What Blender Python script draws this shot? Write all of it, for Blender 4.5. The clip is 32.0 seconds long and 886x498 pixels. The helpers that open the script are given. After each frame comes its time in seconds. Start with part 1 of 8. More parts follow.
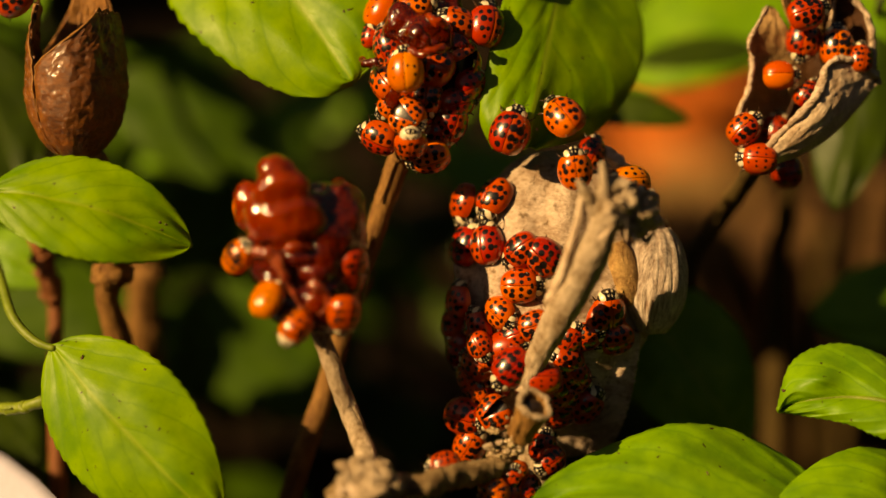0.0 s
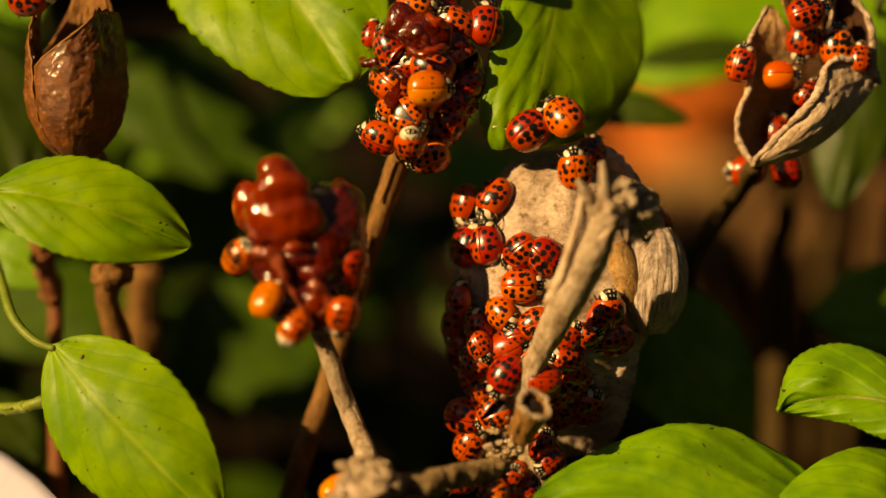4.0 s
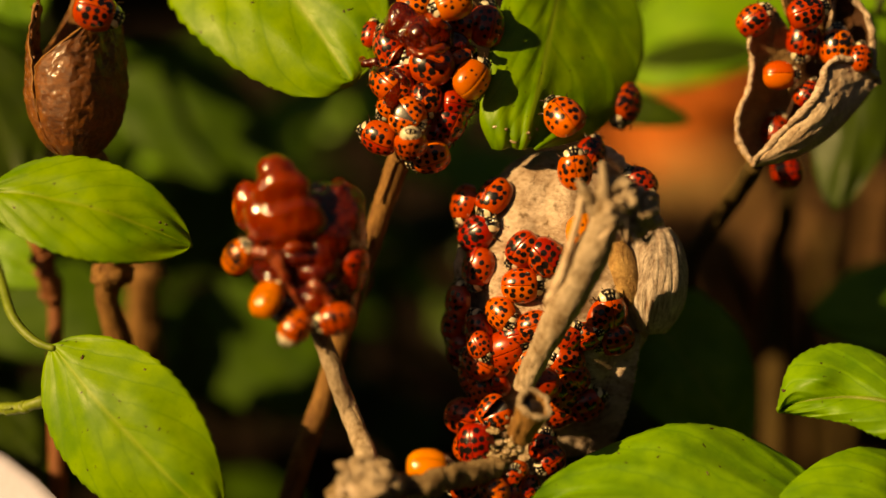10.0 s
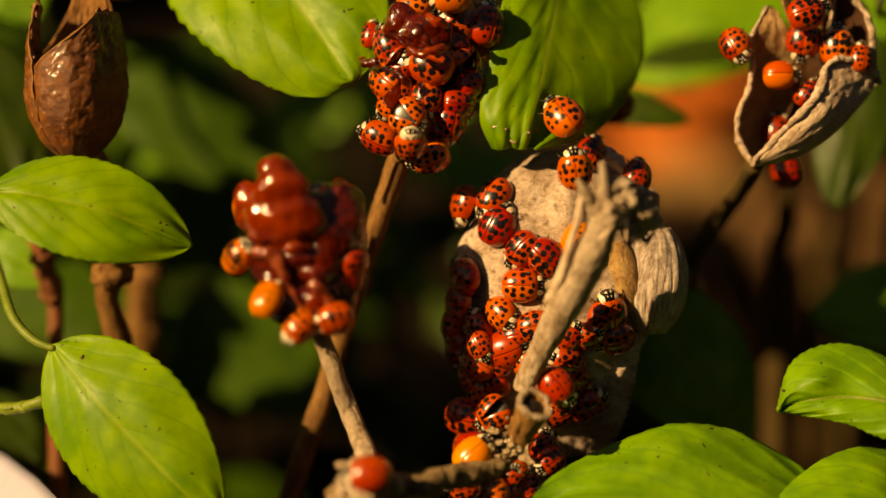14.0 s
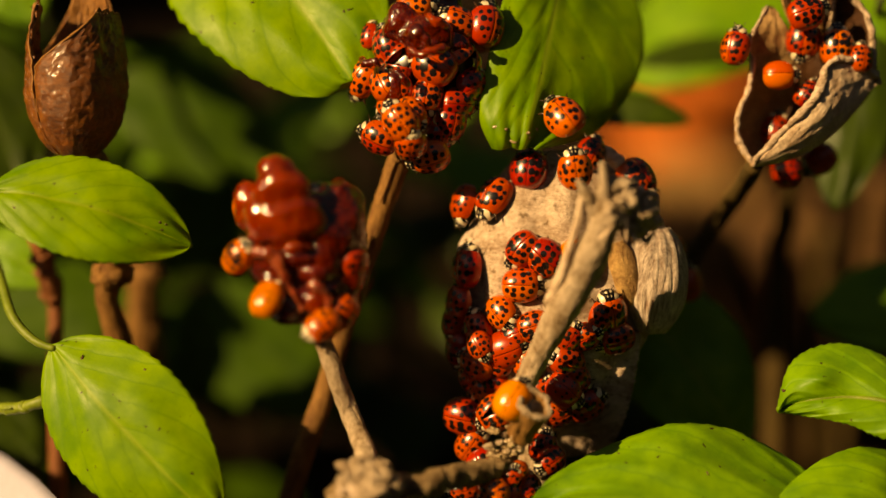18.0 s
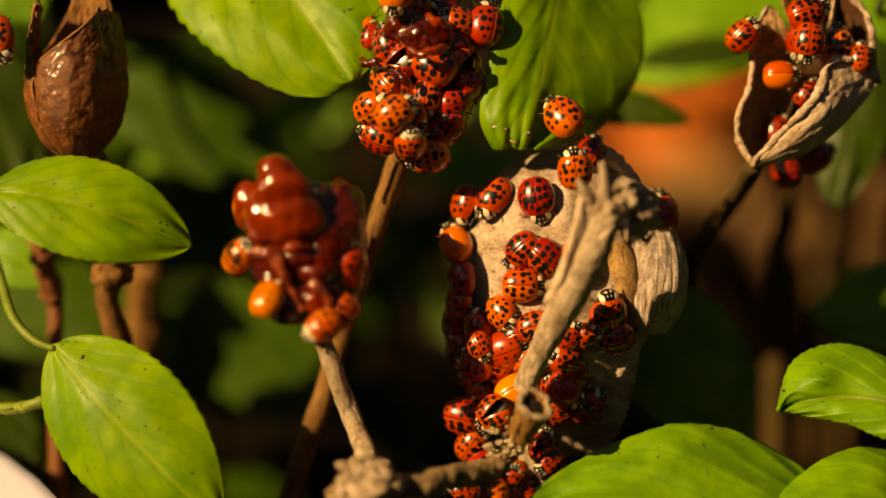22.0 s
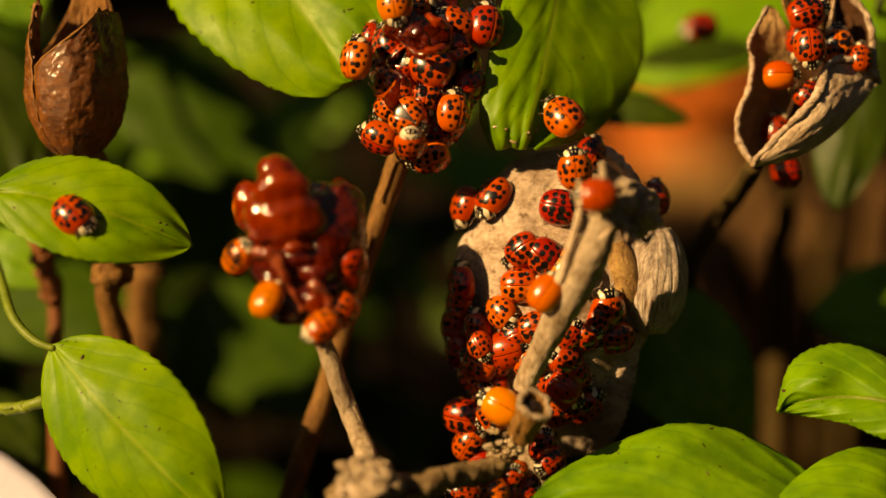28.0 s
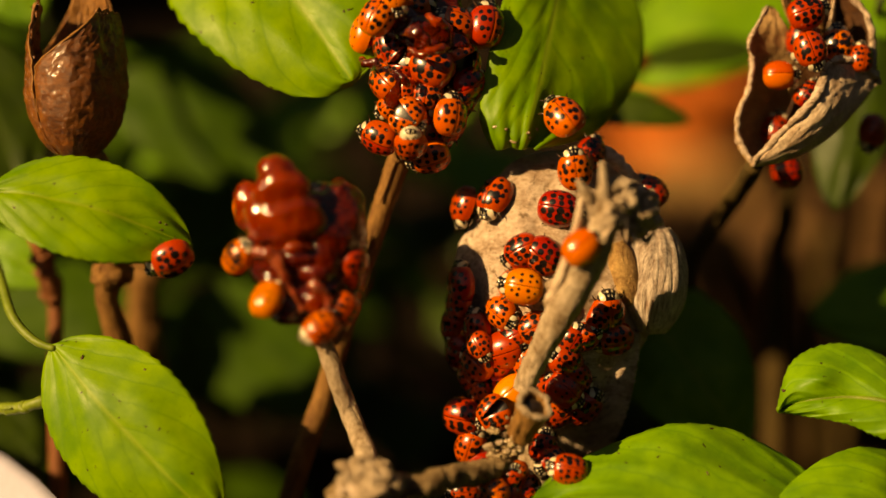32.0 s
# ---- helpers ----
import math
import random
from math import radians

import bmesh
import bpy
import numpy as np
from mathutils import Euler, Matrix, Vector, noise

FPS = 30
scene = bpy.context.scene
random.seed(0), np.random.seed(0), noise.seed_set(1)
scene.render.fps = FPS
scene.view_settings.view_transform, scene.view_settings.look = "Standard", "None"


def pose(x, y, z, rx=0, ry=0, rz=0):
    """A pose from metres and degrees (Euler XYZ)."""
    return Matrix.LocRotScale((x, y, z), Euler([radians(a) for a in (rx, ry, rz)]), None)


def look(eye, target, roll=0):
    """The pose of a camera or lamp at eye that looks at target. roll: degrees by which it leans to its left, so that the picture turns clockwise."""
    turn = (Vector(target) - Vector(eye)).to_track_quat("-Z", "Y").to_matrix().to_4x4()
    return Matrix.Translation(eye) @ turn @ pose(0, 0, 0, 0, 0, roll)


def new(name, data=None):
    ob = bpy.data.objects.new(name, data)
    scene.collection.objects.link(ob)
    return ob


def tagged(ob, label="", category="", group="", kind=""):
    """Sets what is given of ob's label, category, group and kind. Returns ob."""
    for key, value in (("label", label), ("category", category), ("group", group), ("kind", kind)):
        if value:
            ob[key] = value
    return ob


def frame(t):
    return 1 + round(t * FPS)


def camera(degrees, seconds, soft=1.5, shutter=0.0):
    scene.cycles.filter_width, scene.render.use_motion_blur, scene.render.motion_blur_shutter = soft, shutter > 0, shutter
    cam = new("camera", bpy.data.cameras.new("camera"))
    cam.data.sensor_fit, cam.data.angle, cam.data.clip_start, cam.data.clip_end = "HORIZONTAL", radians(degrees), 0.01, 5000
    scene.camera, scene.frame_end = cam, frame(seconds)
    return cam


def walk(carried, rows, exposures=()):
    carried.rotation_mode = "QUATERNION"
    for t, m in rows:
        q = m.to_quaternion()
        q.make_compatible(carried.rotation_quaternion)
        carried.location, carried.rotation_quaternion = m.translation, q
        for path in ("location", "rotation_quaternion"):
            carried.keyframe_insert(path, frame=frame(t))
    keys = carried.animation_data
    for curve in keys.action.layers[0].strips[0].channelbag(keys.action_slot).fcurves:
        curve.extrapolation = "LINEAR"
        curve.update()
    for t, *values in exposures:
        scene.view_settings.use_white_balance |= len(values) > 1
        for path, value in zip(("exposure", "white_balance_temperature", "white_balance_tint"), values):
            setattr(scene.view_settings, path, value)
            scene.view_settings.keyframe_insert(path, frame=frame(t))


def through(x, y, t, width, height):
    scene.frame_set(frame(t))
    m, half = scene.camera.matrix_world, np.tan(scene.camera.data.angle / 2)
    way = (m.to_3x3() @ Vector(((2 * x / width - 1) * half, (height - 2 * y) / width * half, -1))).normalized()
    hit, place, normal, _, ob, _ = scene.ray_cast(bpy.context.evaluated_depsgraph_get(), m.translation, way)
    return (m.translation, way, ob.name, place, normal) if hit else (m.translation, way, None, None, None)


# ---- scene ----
MM = 0.001

# ---- camera: a long lens on a fixed stand, wide open, looking a little down ----
cam = camera(24, 32.0, soft=1.5)
EYE, AIM = (0.00000, -0.31670, 0.22790), (0.00000, 0.00000, 0.12500)
walk(cam, [(0.0, look(EYE, AIM)), (32.0, look(EYE, AIM))], exposures=[(0.0, 0.27, 13000, 16), (32.0, 0.27, 13000, 16)])
cam.data.dof.use_dof = True
cam.data.dof.focus_distance = 0.334
cam.data.dof.aperture_fstop = 4.2

# ---- daylight: low warm sun from the front and the side, weak blue sky ----
SUN_TO = Vector((-0.718, -0.432, 0.546))
world = bpy.data.worlds.new("sky")
scene.world = world
world.use_nodes = True
wn, wl = world.node_tree.nodes, world.node_tree.links
sky = wn.new("ShaderNodeTexSky")
sky.sky_type = "NISHITA"
sky.sun_disc = False
sky.sun_elevation = math.asin(SUN_TO.normalized().z)
sky.sun_rotation = math.atan2(SUN_TO.x, SUN_TO.y)
wn["Background"].inputs["Strength"].default_value = 0.026
wl.new(sky.outputs["Color"], wn["Background"].inputs["Color"])
sun = new("sun", bpy.data.lights.new("sun", "SUN"))
sun.data.energy = 5.0
sun.data.angle = radians(0.6)
sun.data.color = (1.0, 0.83, 0.55)
sun.matrix_world = look(SUN_TO, (0, 0, 0))


# ---- materials ----
def nodes_of(name):
    m = bpy.data.materials.new(name)
    m.use_nodes = True
    nt = m.node_tree
    return m, nt.nodes, nt.links, nt.nodes["Principled BSDF"]


def calc(n, l, op, a, b=None, c=None):
    """A Math node on sockets or numbers; returns its output."""
    k = n.new("ShaderNodeMath")
    k.operation = op
    for i, s in enumerate((a, b, c)):
        if s is None:
            continue
        if isinstance(s, (int, float)):
            k.inputs[i].default_value = s
        else:
            l.new(s, k.inputs[i])
    return k.outputs[0]


def blend(n, l, fac, a, b):
    k = n.new("ShaderNodeMix")
    k.data_type = "RGBA"
    for s, i in ((fac, 0), (a, 6), (b, 7)):
        if isinstance(s, (int, float)):
            k.inputs[i].default_value = s
        elif isinstance(s, tuple):
            k.inputs[i].default_value = (*s, 1)
        else:
            l.new(s, k.inputs[i])
    return k.outputs[2]


def speckle(n, l, scale, stretch=(1, 1, 1), detail=4, rough=0.6):
    """Noise in the object's own space; scale in waves a metre."""
    tc, mp, nz = n.new("ShaderNodeTexCoord"), n.new("ShaderNodeMapping"), n.new("ShaderNodeTexNoise")
    mp.inputs["Scale"].default_value = stretch
    nz.inputs["Scale"].default_value = scale
    nz.inputs["Detail"].default_value = detail
    nz.inputs["Roughness"].default_value = rough
    l.new(tc.outputs["Object"], mp.inputs[0])
    l.new(mp.outputs[0], nz.inputs["Vector"])
    return nz.outputs["Fac"]


def span(n, l, v, lo, hi, a=0.0, b=1.0):
    k = n.new("ShaderNodeMapRange")
    for i, s in enumerate((v, lo, hi, a, b)):
        if isinstance(s, (int, float)):
            k.inputs[i].default_value = s
        else:
            l.new(s, k.inputs[i])
    return k.outputs[0]


def relief(n, l, height, depth, sh):
    k = n.new("ShaderNodeBump")
    k.inputs["Strength"].default_value = 1.0
    k.inputs["Distance"].default_value = depth
    l.new(height, k.inputs["Height"])
    l.new(k.outputs[0], sh.inputs["Normal"])


def earthy(name, dark, light, coarse, fine, rough, depth, stretch=(1, 1, 1), stain=None, coat=0.0, spec=0.5):
    """Two scales of mottling with relief: bark, husk, soil, clay."""
    m, n, l, sh = nodes_of(name)
    a, b = speckle(n, l, coarse, stretch), speckle(n, l, fine, stretch, 6, 0.7)
    mixed = calc(n, l, "ADD", calc(n, l, "MULTIPLY", a, 0.55), calc(n, l, "MULTIPLY", b, 0.45))
    col = blend(n, l, span(n, l, mixed, 0.38, 0.62), dark, light)
    if stain:
        col = blend(n, l, span(n, l, speckle(n, l, coarse * 2.3), 0.58, 0.68, 0, 0.85), col, stain)
    l.new(col, sh.inputs["Base Color"])
    sh.inputs["Roughness"].default_value = rough
    sh.inputs["Coat Weight"].default_value = coat
    sh.inputs["Coat Roughness"].default_value = 0.15
    sh.inputs["Specular IOR Level"].default_value = spec
    relief(n, l, mixed, depth, sh)
    return m


def leaf_stuff(name, dark, light, vein, shine=0.46, through=0.3):
    """Leaf blade by its own length (u) and breadth (v): paler ribs, quilted relief, brown specks, light through the blade."""
    m, n, l, sh = nodes_of(name)
    uv = n.new("ShaderNodeUVMap")
    sp = n.new("ShaderNodeSeparateXYZ")
    l.new(uv.outputs[0], sp.inputs[0])
    u, v = sp.outputs[0], calc(n, l, "ABSOLUTE", sp.outputs[1])
    wav = calc(n, l, "MULTIPLY_ADD", speckle(n, l, 220.0), 0.10, u)
    side = calc(n, l, "ABSOLUTE", calc(n, l, "SUBTRACT", calc(n, l, "FRACT", calc(n, l, "SUBTRACT", calc(n, l, "MULTIPLY", wav, 5.0), calc(n, l, "MULTIPLY", v, 2.8))), 0.5))
    grain, cells = speckle(n, l, 260.0), speckle(n, l, 2600.0, detail=2)
    patch = calc(n, l, "ADD", calc(n, l, "MULTIPLY", grain, 0.5), calc(n, l, "MULTIPLY", speckle(n, l, 85.0, detail=2), 0.5))
    col = blend(n, l, span(n, l, patch, 0.36, 0.62), dark, light)
    col = blend(n, l, span(n, l, side, 0.0, 0.075, 0.55, 0.0), col, dark)
    col = blend(n, l, calc(n, l, "MULTIPLY", span(n, l, v, 0.012, 0.055, 1.0, 0.0), 0.6), col, vein)
    spots = span(n, l, speckle(n, l, 800.0, detail=3, rough=0.5), 0.70, 0.73)
    col = blend(n, l, spots, col, (0.045, 0.02, 0.008))
    l.new(col, sh.inputs["Base Color"])
    l.new(span(n, l, grain, 0.3, 0.7, shine + 0.1, shine - 0.06), sh.inputs["Roughness"])
    sh.inputs["Specular IOR Level"].default_value = 0.32
    high = calc(n, l, "ADD", calc(n, l, "MULTIPLY", side, 0.8), calc(n, l, "MULTIPLY", cells, 0.22))
    high = calc(n, l, "ADD", high, calc(n, l, "MULTIPLY", span(n, l, v, 0.0, 0.09, -0.5, 0.0), 1.0))
    relief(n, l, high, 0.00015, sh)
    tr, mx, out = n.new("ShaderNodeBsdfTranslucent"), n.new("ShaderNodeMixShader"), n["Material Output"]
    l.new(blend(n, l, 0.6, col, (0.34, 0.42, 0.03)), tr.inputs["Color"])
    mx.inputs[0].default_value = through
    l.new(sh.outputs[0], mx.inputs[1])
    l.new(tr.outputs[0], mx.inputs[2])
    l.new(mx.outputs[0], out.inputs["Surface"])
    return m


def shell_paint(name, ground, mark, blush):
    """Lacquered wing case: ground colour with crisp marks where the mesh's own field says so."""
    m, n, l, sh = nodes_of(name)
    at = n.new("ShaderNodeAttribute")
    at.attribute_name = "marking"
    info = n.new("ShaderNodeObjectInfo")
    tone = blend(n, l, span(n, l, speckle(n, l, 330.0, detail=3), 0.35, 0.7), ground, blush)
    hs = n.new("ShaderNodeHueSaturation")
    l.new(span(n, l, info.outputs["Random"], 0, 1, 0.493, 0.507), hs.inputs["Hue"])
    l.new(span(n, l, info.outputs["Random"], 0, 1, 0.82, 1.12), hs.inputs["Value"])
    l.new(tone, hs.inputs["Color"])
    edge = calc(n, l, "MULTIPLY_ADD", speckle(n, l, 2200.0, detail=2), 0.16, at.outputs["Fac"])
    l.new(blend(n, l, span(n, l, edge, 0.03, 0.13), mark, hs.outputs[0]), sh.inputs["Base Color"])
    l.new(span(n, l, speckle(n, l, 900.0), 0.3, 0.7, 0.22, 0.38), sh.inputs["Roughness"])
    sh.inputs["Coat Weight"].default_value = 1.0
    sh.inputs["Coat IOR"].default_value = 1.5
    sh.inputs["Specular IOR Level"].default_value = 0.25
    sh.inputs["Coat Roughness"].default_value = 0.23
    relief(n, l, speckle(n, l, 7000.0, detail=2), 0.000012, sh)
    return m


BLACK, CREAM = (0.006, 0.004, 0.004), (0.82, 0.74, 0.55)
SHELLS = {
    "red": shell_paint("red_wing_case", (0.50, 0.052, 0.006), BLACK, (0.42, 0.034, 0.005)),
    "scarlet": shell_paint("scarlet_wing_case", (0.46, 0.032, 0.006), BLACK, (0.34, 0.020, 0.005)),
    "orange": shell_paint("orange_wing_case", (0.66, 0.115, 0.010), BLACK, (0.60, 0.080, 0.008)),
    "amber": shell_paint("amber_wing_case", (0.72, 0.20, 0.014), BLACK, (0.70, 0.14, 0.010)),
    "maroon": shell_paint("maroon_wing_case", (0.44, 0.032, 0.006), BLACK, (0.34, 0.022, 0.005)),
}
PRONOTUM = shell_paint("black_and_cream_pronotum", CREAM, BLACK, (0.72, 0.60, 0.40))
CHITIN = earthy("black_chitin", (0.006, 0.004, 0.003), (0.030, 0.016, 0.009), 900, 3500, 0.3, 0.00001, coat=0.5)
LEG = earthy("brown_leg", (0.03, 0.012, 0.006), (0.12, 0.05, 0.02), 900, 3500, 0.35, 0.00001)
HUSK = earthy("pale_dry_husk", (0.31, 0.195, 0.125), (0.76, 0.60, 0.48), 260, 1500, 0.7, 0.0009, (0.7, 1, 1.35), (0.17, 0.10, 0.05), spec=0.3)
HUSK_GREY = earthy("weathered_husk", (0.44, 0.28, 0.18), (0.88, 0.69, 0.52), 260, 1600, 0.75, 0.0007, (1.6, 1.4, 0.9), spec=0.3)
BARK = earthy("grey_brown_bark", (0.25, 0.155, 0.082), (0.74, 0.58, 0.43), 480, 2300, 0.8, 0.0014, (1, 1, 0.45), spec=0.3)
BARK_DIM = earthy("brown_bark", (0.12, 0.068, 0.032), (0.46, 0.32, 0.18), 420, 2100, 0.85, 0.0014, (1, 1, 0.5), spec=0.2)
HUSK_LINED = earthy("lined_pale_husk", (0.26, 0.145, 0.09), (0.92, 0.78, 0.67), 420, 1700, 0.32, 0.0012, (3.2, 3.2, 0.5), spec=0.6)
CAPSULE_TAN = earthy("torn_tan_husk", (0.26, 0.12, 0.04), (0.62, 0.38, 0.16), 400, 1700, 0.6, 0.0012, spec=0.4)
BARK_WARM = earthy("warm_brown_bark", (0.12, 0.048, 0.014), (0.33, 0.165, 0.055), 260, 1500, 0.7, 0.0007, (1, 1, 0.4), spec=0.3)
CAPSULE = earthy("brown_dry_capsule", (0.060, 0.016, 0.003), (0.25, 0.075, 0.012), 300, 1600, 0.36, 0.0005, (0.8, 0.8, 1.5), None, coat=0.25, spec=0.5)
CAPSULE_RIM = earthy("tan_capsule_rim", (0.16, 0.058, 0.016), (0.40, 0.18, 0.055), 240, 1600, 0.55, 0.0005, spec=0.4)
# capsule lining darkened for the shade inside; dirt specks share the colour
LINING_SHADE_AND_DIRT = earthy("shaded_lining_and_dirt", (0.035, 0.011, 0.004), (0.12, 0.045, 0.015), 260, 1300, 0.6, 0.0004)
CRUST = earthy("crusty_resin", (0.20, 0.10, 0.04), (0.75, 0.58, 0.36), 700, 2600, 0.25, 0.0008, coat=0.9)
# soil colour darkened in place of the foliage's shade on the ground
SOIL = earthy("shaded_potting_soil", (0.006, 0.0035, 0.002), (0.026, 0.014, 0.007), 60, 420, 0.95, 0.004, spec=0.1)
LITTER_TAN = earthy("tan_dry_leaf", (0.07, 0.030, 0.012), (0.25, 0.135, 0.06), 70, 420, 0.85, 0.001, spec=0.2)
BARK_OLIVE = earthy("dark_olive_bark", (0.045, 0.028, 0.009), (0.105, 0.066, 0.022), 260, 1500, 0.8, 0.0005, (1, 1, 0.4), spec=0.2)
# dark copy of the dry leaf, for the shade between tan patches
LITTER_SHADED = earthy("shaded_leaf_litter", (0.012, 0.006, 0.003), (0.050, 0.021, 0.009), 90, 500, 0.85, 0.001, spec=0.2)
CLAY = earthy("terracotta", (0.48, 0.10, 0.022), (0.62, 0.17, 0.045), 40, 320, 0.85, 0.0005, spec=0.2)
TIMBER = earthy("tan_timber", (0.20, 0.11, 0.04), (0.34, 0.20, 0.08), 60, 480, 0.8, 0.0006, (0.3, 1, 1), spec=0.2)
PLASTIC = earthy("white_plastic", (0.44, 0.44, 0.58), (0.52, 0.52, 0.68), 30, 300, 0.4, 0.0001)
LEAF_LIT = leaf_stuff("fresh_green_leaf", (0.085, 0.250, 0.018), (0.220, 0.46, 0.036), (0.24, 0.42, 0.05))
LEAF_LIME = leaf_stuff("lime_green_leaf", (0.105, 0.27, 0.014), (0.25, 0.45, 0.028), (0.32, 0.46, 0.05))
# two darker copies of the leaf green, with shade put into the colour
LEAF_HALF_SHADE = leaf_stuff("half_shaded_leaf", (0.030, 0.085, 0.005), (0.065, 0.15, 0.009), (0.10, 0.18, 0.03), 0.55)
LEAF_SHADE = leaf_stuff("shaded_leaf", (0.024, 0.050, 0.005), (0.046, 0.088, 0.008), (0.09, 0.15, 0.02))
ADDED_HEDGE = earthy("added_dark_hedge", (0.010, 0.020, 0.004), (0.040, 0.065, 0.010), 18, 120, 0.8, 0.01, spec=0.2)
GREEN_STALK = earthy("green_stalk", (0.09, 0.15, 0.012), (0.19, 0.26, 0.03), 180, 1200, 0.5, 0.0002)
# darker copy of the green stalk that carries the shade among back leaves
SHADED_STALK = earthy("shaded_green_stalk", (0.022, 0.035, 0.006), (0.05, 0.06, 0.012), 180, 1200, 0.6, 0.0002)
RED_STALK = earthy("reddish_stalk", (0.16, 0.045, 0.015), (0.30, 0.10, 0.03), 180, 1200, 0.6, 0.0004)


def jelly_stuff(name, deep, bright, clear, lumpy=0.0009):
    m, n, l, sh = nodes_of(name)
    l.new(blend(n, l, span(n, l, speckle(n, l, 240.0), 0.35, 0.65), deep, bright), sh.inputs["Base Color"])
    sh.inputs["Roughness"].default_value = 0.12
    sh.inputs["Coat Weight"].default_value = 1.0
    sh.inputs["Coat Roughness"].default_value = 0.13
    sh.inputs["Subsurface Weight"].default_value = 0.3
    sh.inputs["Subsurface Radius"].default_value = (0.004, 0.0006, 0.0003)
    sh.inputs["Subsurface Scale"].default_value = 1.0
    sh.inputs["IOR"].default_value = 1.42
    sh.inputs["Transmission Weight"].default_value = clear
    relief(n, l, speckle(n, l, 520.0, detail=2), lumpy, sh)
    return m


LINING_PALE = earthy("tan_capsule_lining", (0.22, 0.11, 0.045), (0.46, 0.28, 0.13), 240, 1300, 0.7, 0.0004)
JELLY = jelly_stuff("dark_red_jelly", (0.040, 0.003, 0.001), (0.17, 0.013, 0.002), 0.25, 0.0011)
JELLY_PINK = jelly_stuff("pale_red_jelly", (0.24, 0.035, 0.014), (0.46, 0.10, 0.045), 0.3, 0.0006)
JELLY_CLEAR = jelly_stuff("amber_red_jelly", (0.22, 0.014, 0.002), (0.50, 0.060, 0.005), 0.5, 0.0005)


# ---- shape helpers ----
def mesh_of(name, verts, faces, smooth=True):
    me = bpy.data.meshes.new(name)
    me.from_pydata(verts, [], faces)
    if smooth:
        me.polygons.foreach_set("use_smooth", [True] * len(me.polygons))
    me.update()
    return me


def hang(name, me, material, parent, label=""):
    """Links a mesh as one part under a thing or a part."""
    if material and not me.materials:
        me.materials.append(material)
    ob = new(name, me)
    ob.parent = parent
    if label:
        tagged(ob, label)
    return ob


def thing(name, at, label, category, group="", kind=""):
    e = new(name)
    e.location = at
    e.empty_display_size = 0.002
    return tagged(e, label, category, group, kind)


def sheet(f, nu, nv, wrap=False):
    """Vertices and quads of f(i / nu, j / nv); wrap joins the last column to the first."""
    cols = nv if wrap else nv + 1
    vs = [f(i / nu, j / nv) for i in range(nu + 1) for j in range(cols)]
    fs = [(i * cols + j, i * cols + (j + 1) % cols, (i + 1) * cols + (j + 1) % cols, (i + 1) * cols + j)
          for i in range(nu) for j in range(nv)]
    return vs, fs


def rough_at(p, size, amount, seed=0.0):
    """Smooth random height at p: bumps of that size."""
    return amount * noise.noise(Vector(p) / size + Vector((seed, seed * 0.7, -seed)))


def along(points, k):
    """k + 1 places on a smooth line through the points, with the widths beside them."""
    pts = [Vector(p) for p in points]
    out = []
    for i in range(k + 1):
        s = i / k * (len(pts) - 1)
        a = min(int(s), len(pts) - 2)
        f = s - a
        p0, p1, p2, p3 = pts[max(a - 1, 0)], pts[a], pts[a + 1], pts[min(a + 2, len(pts) - 1)]
        out.append(0.5 * ((2 * p1) + (p2 - p0) * f + (2 * p0 - 5 * p1 + 4 * p2 - p3) * f * f + (3 * p1 - p0 - 3 * p2 + p3) * f ** 3))
    return out


def tube(name, points, widths, material, parent, sides=12, steps=24, knots=0.12, knot=0.0015, seed=0.0, label="", open_end=False):
    """A tapered, uneven round stem; widths are radii spread evenly along it."""
    base = parent.location
    line = along([Vector(p) - base for p in points], steps)
    n = len(widths) - 1
    vs, fs = [], []
    side = Vector((0.3, 1, 0.2))
    for i, c in enumerate(line):
        d = (line[min(i + 1, steps)] - line[max(i - 1, 0)]).normalized()
        a = d.cross(side)
        a = a.normalized() if a.length > 1e-6 else d.orthogonal().normalized()
        b = d.cross(a)
        s = i / steps * n
        k = min(int(s), n - 1) if n else 0
        r = widths[0] if not n else widths[k] + (widths[k + 1] - widths[k]) * (s - k)
        for j in range(sides):
            w = 2 * math.pi * j / sides
            q = a * math.cos(w) + b * math.sin(w)
            rr = r * (1 + rough_at(c + q * r, knot, knots * 2, seed) + rough_at(c + q * r, knot * 3, knots * 1.5, seed + 7))
            vs.append(c + q * rr)
    for i in range(steps):
        for j in range(sides):
            fs.append((i * sides + j, i * sides + (j + 1) % sides, (i + 1) * sides + (j + 1) % sides, (i + 1) * sides + j))
    if not open_end:
        fs.append(tuple(range(sides))[::-1])
        fs.append(tuple(range(steps * sides, (steps + 1) * sides)))
    return hang(name, mesh_of(name, vs, fs), material, parent, label)


def blob_mesh(name, centre, size, rough=0.1, lump=0.004, seed=0.0, turn=None, nu=20, nv=28):
    """An uneven rounded lump with semi-axes size, about centre."""
    turn = turn or Matrix.Identity(3)

    def f(a, b):
        t, w = a * math.pi, b * 2 * math.pi
        q = Vector((math.sin(t) * math.cos(w), math.sin(t) * math.sin(w), math.cos(t)))
        k = 1 + noise.noise(q * (size[0] / lump) + Vector((seed, -seed, seed * 2))) * rough
        return Vector(centre) + turn @ Vector((q.x * size[0] * k, q.y * size[1] * k, q.z * size[2] * k))
    return mesh_of(name, *sheet(f, nu, nv, True))


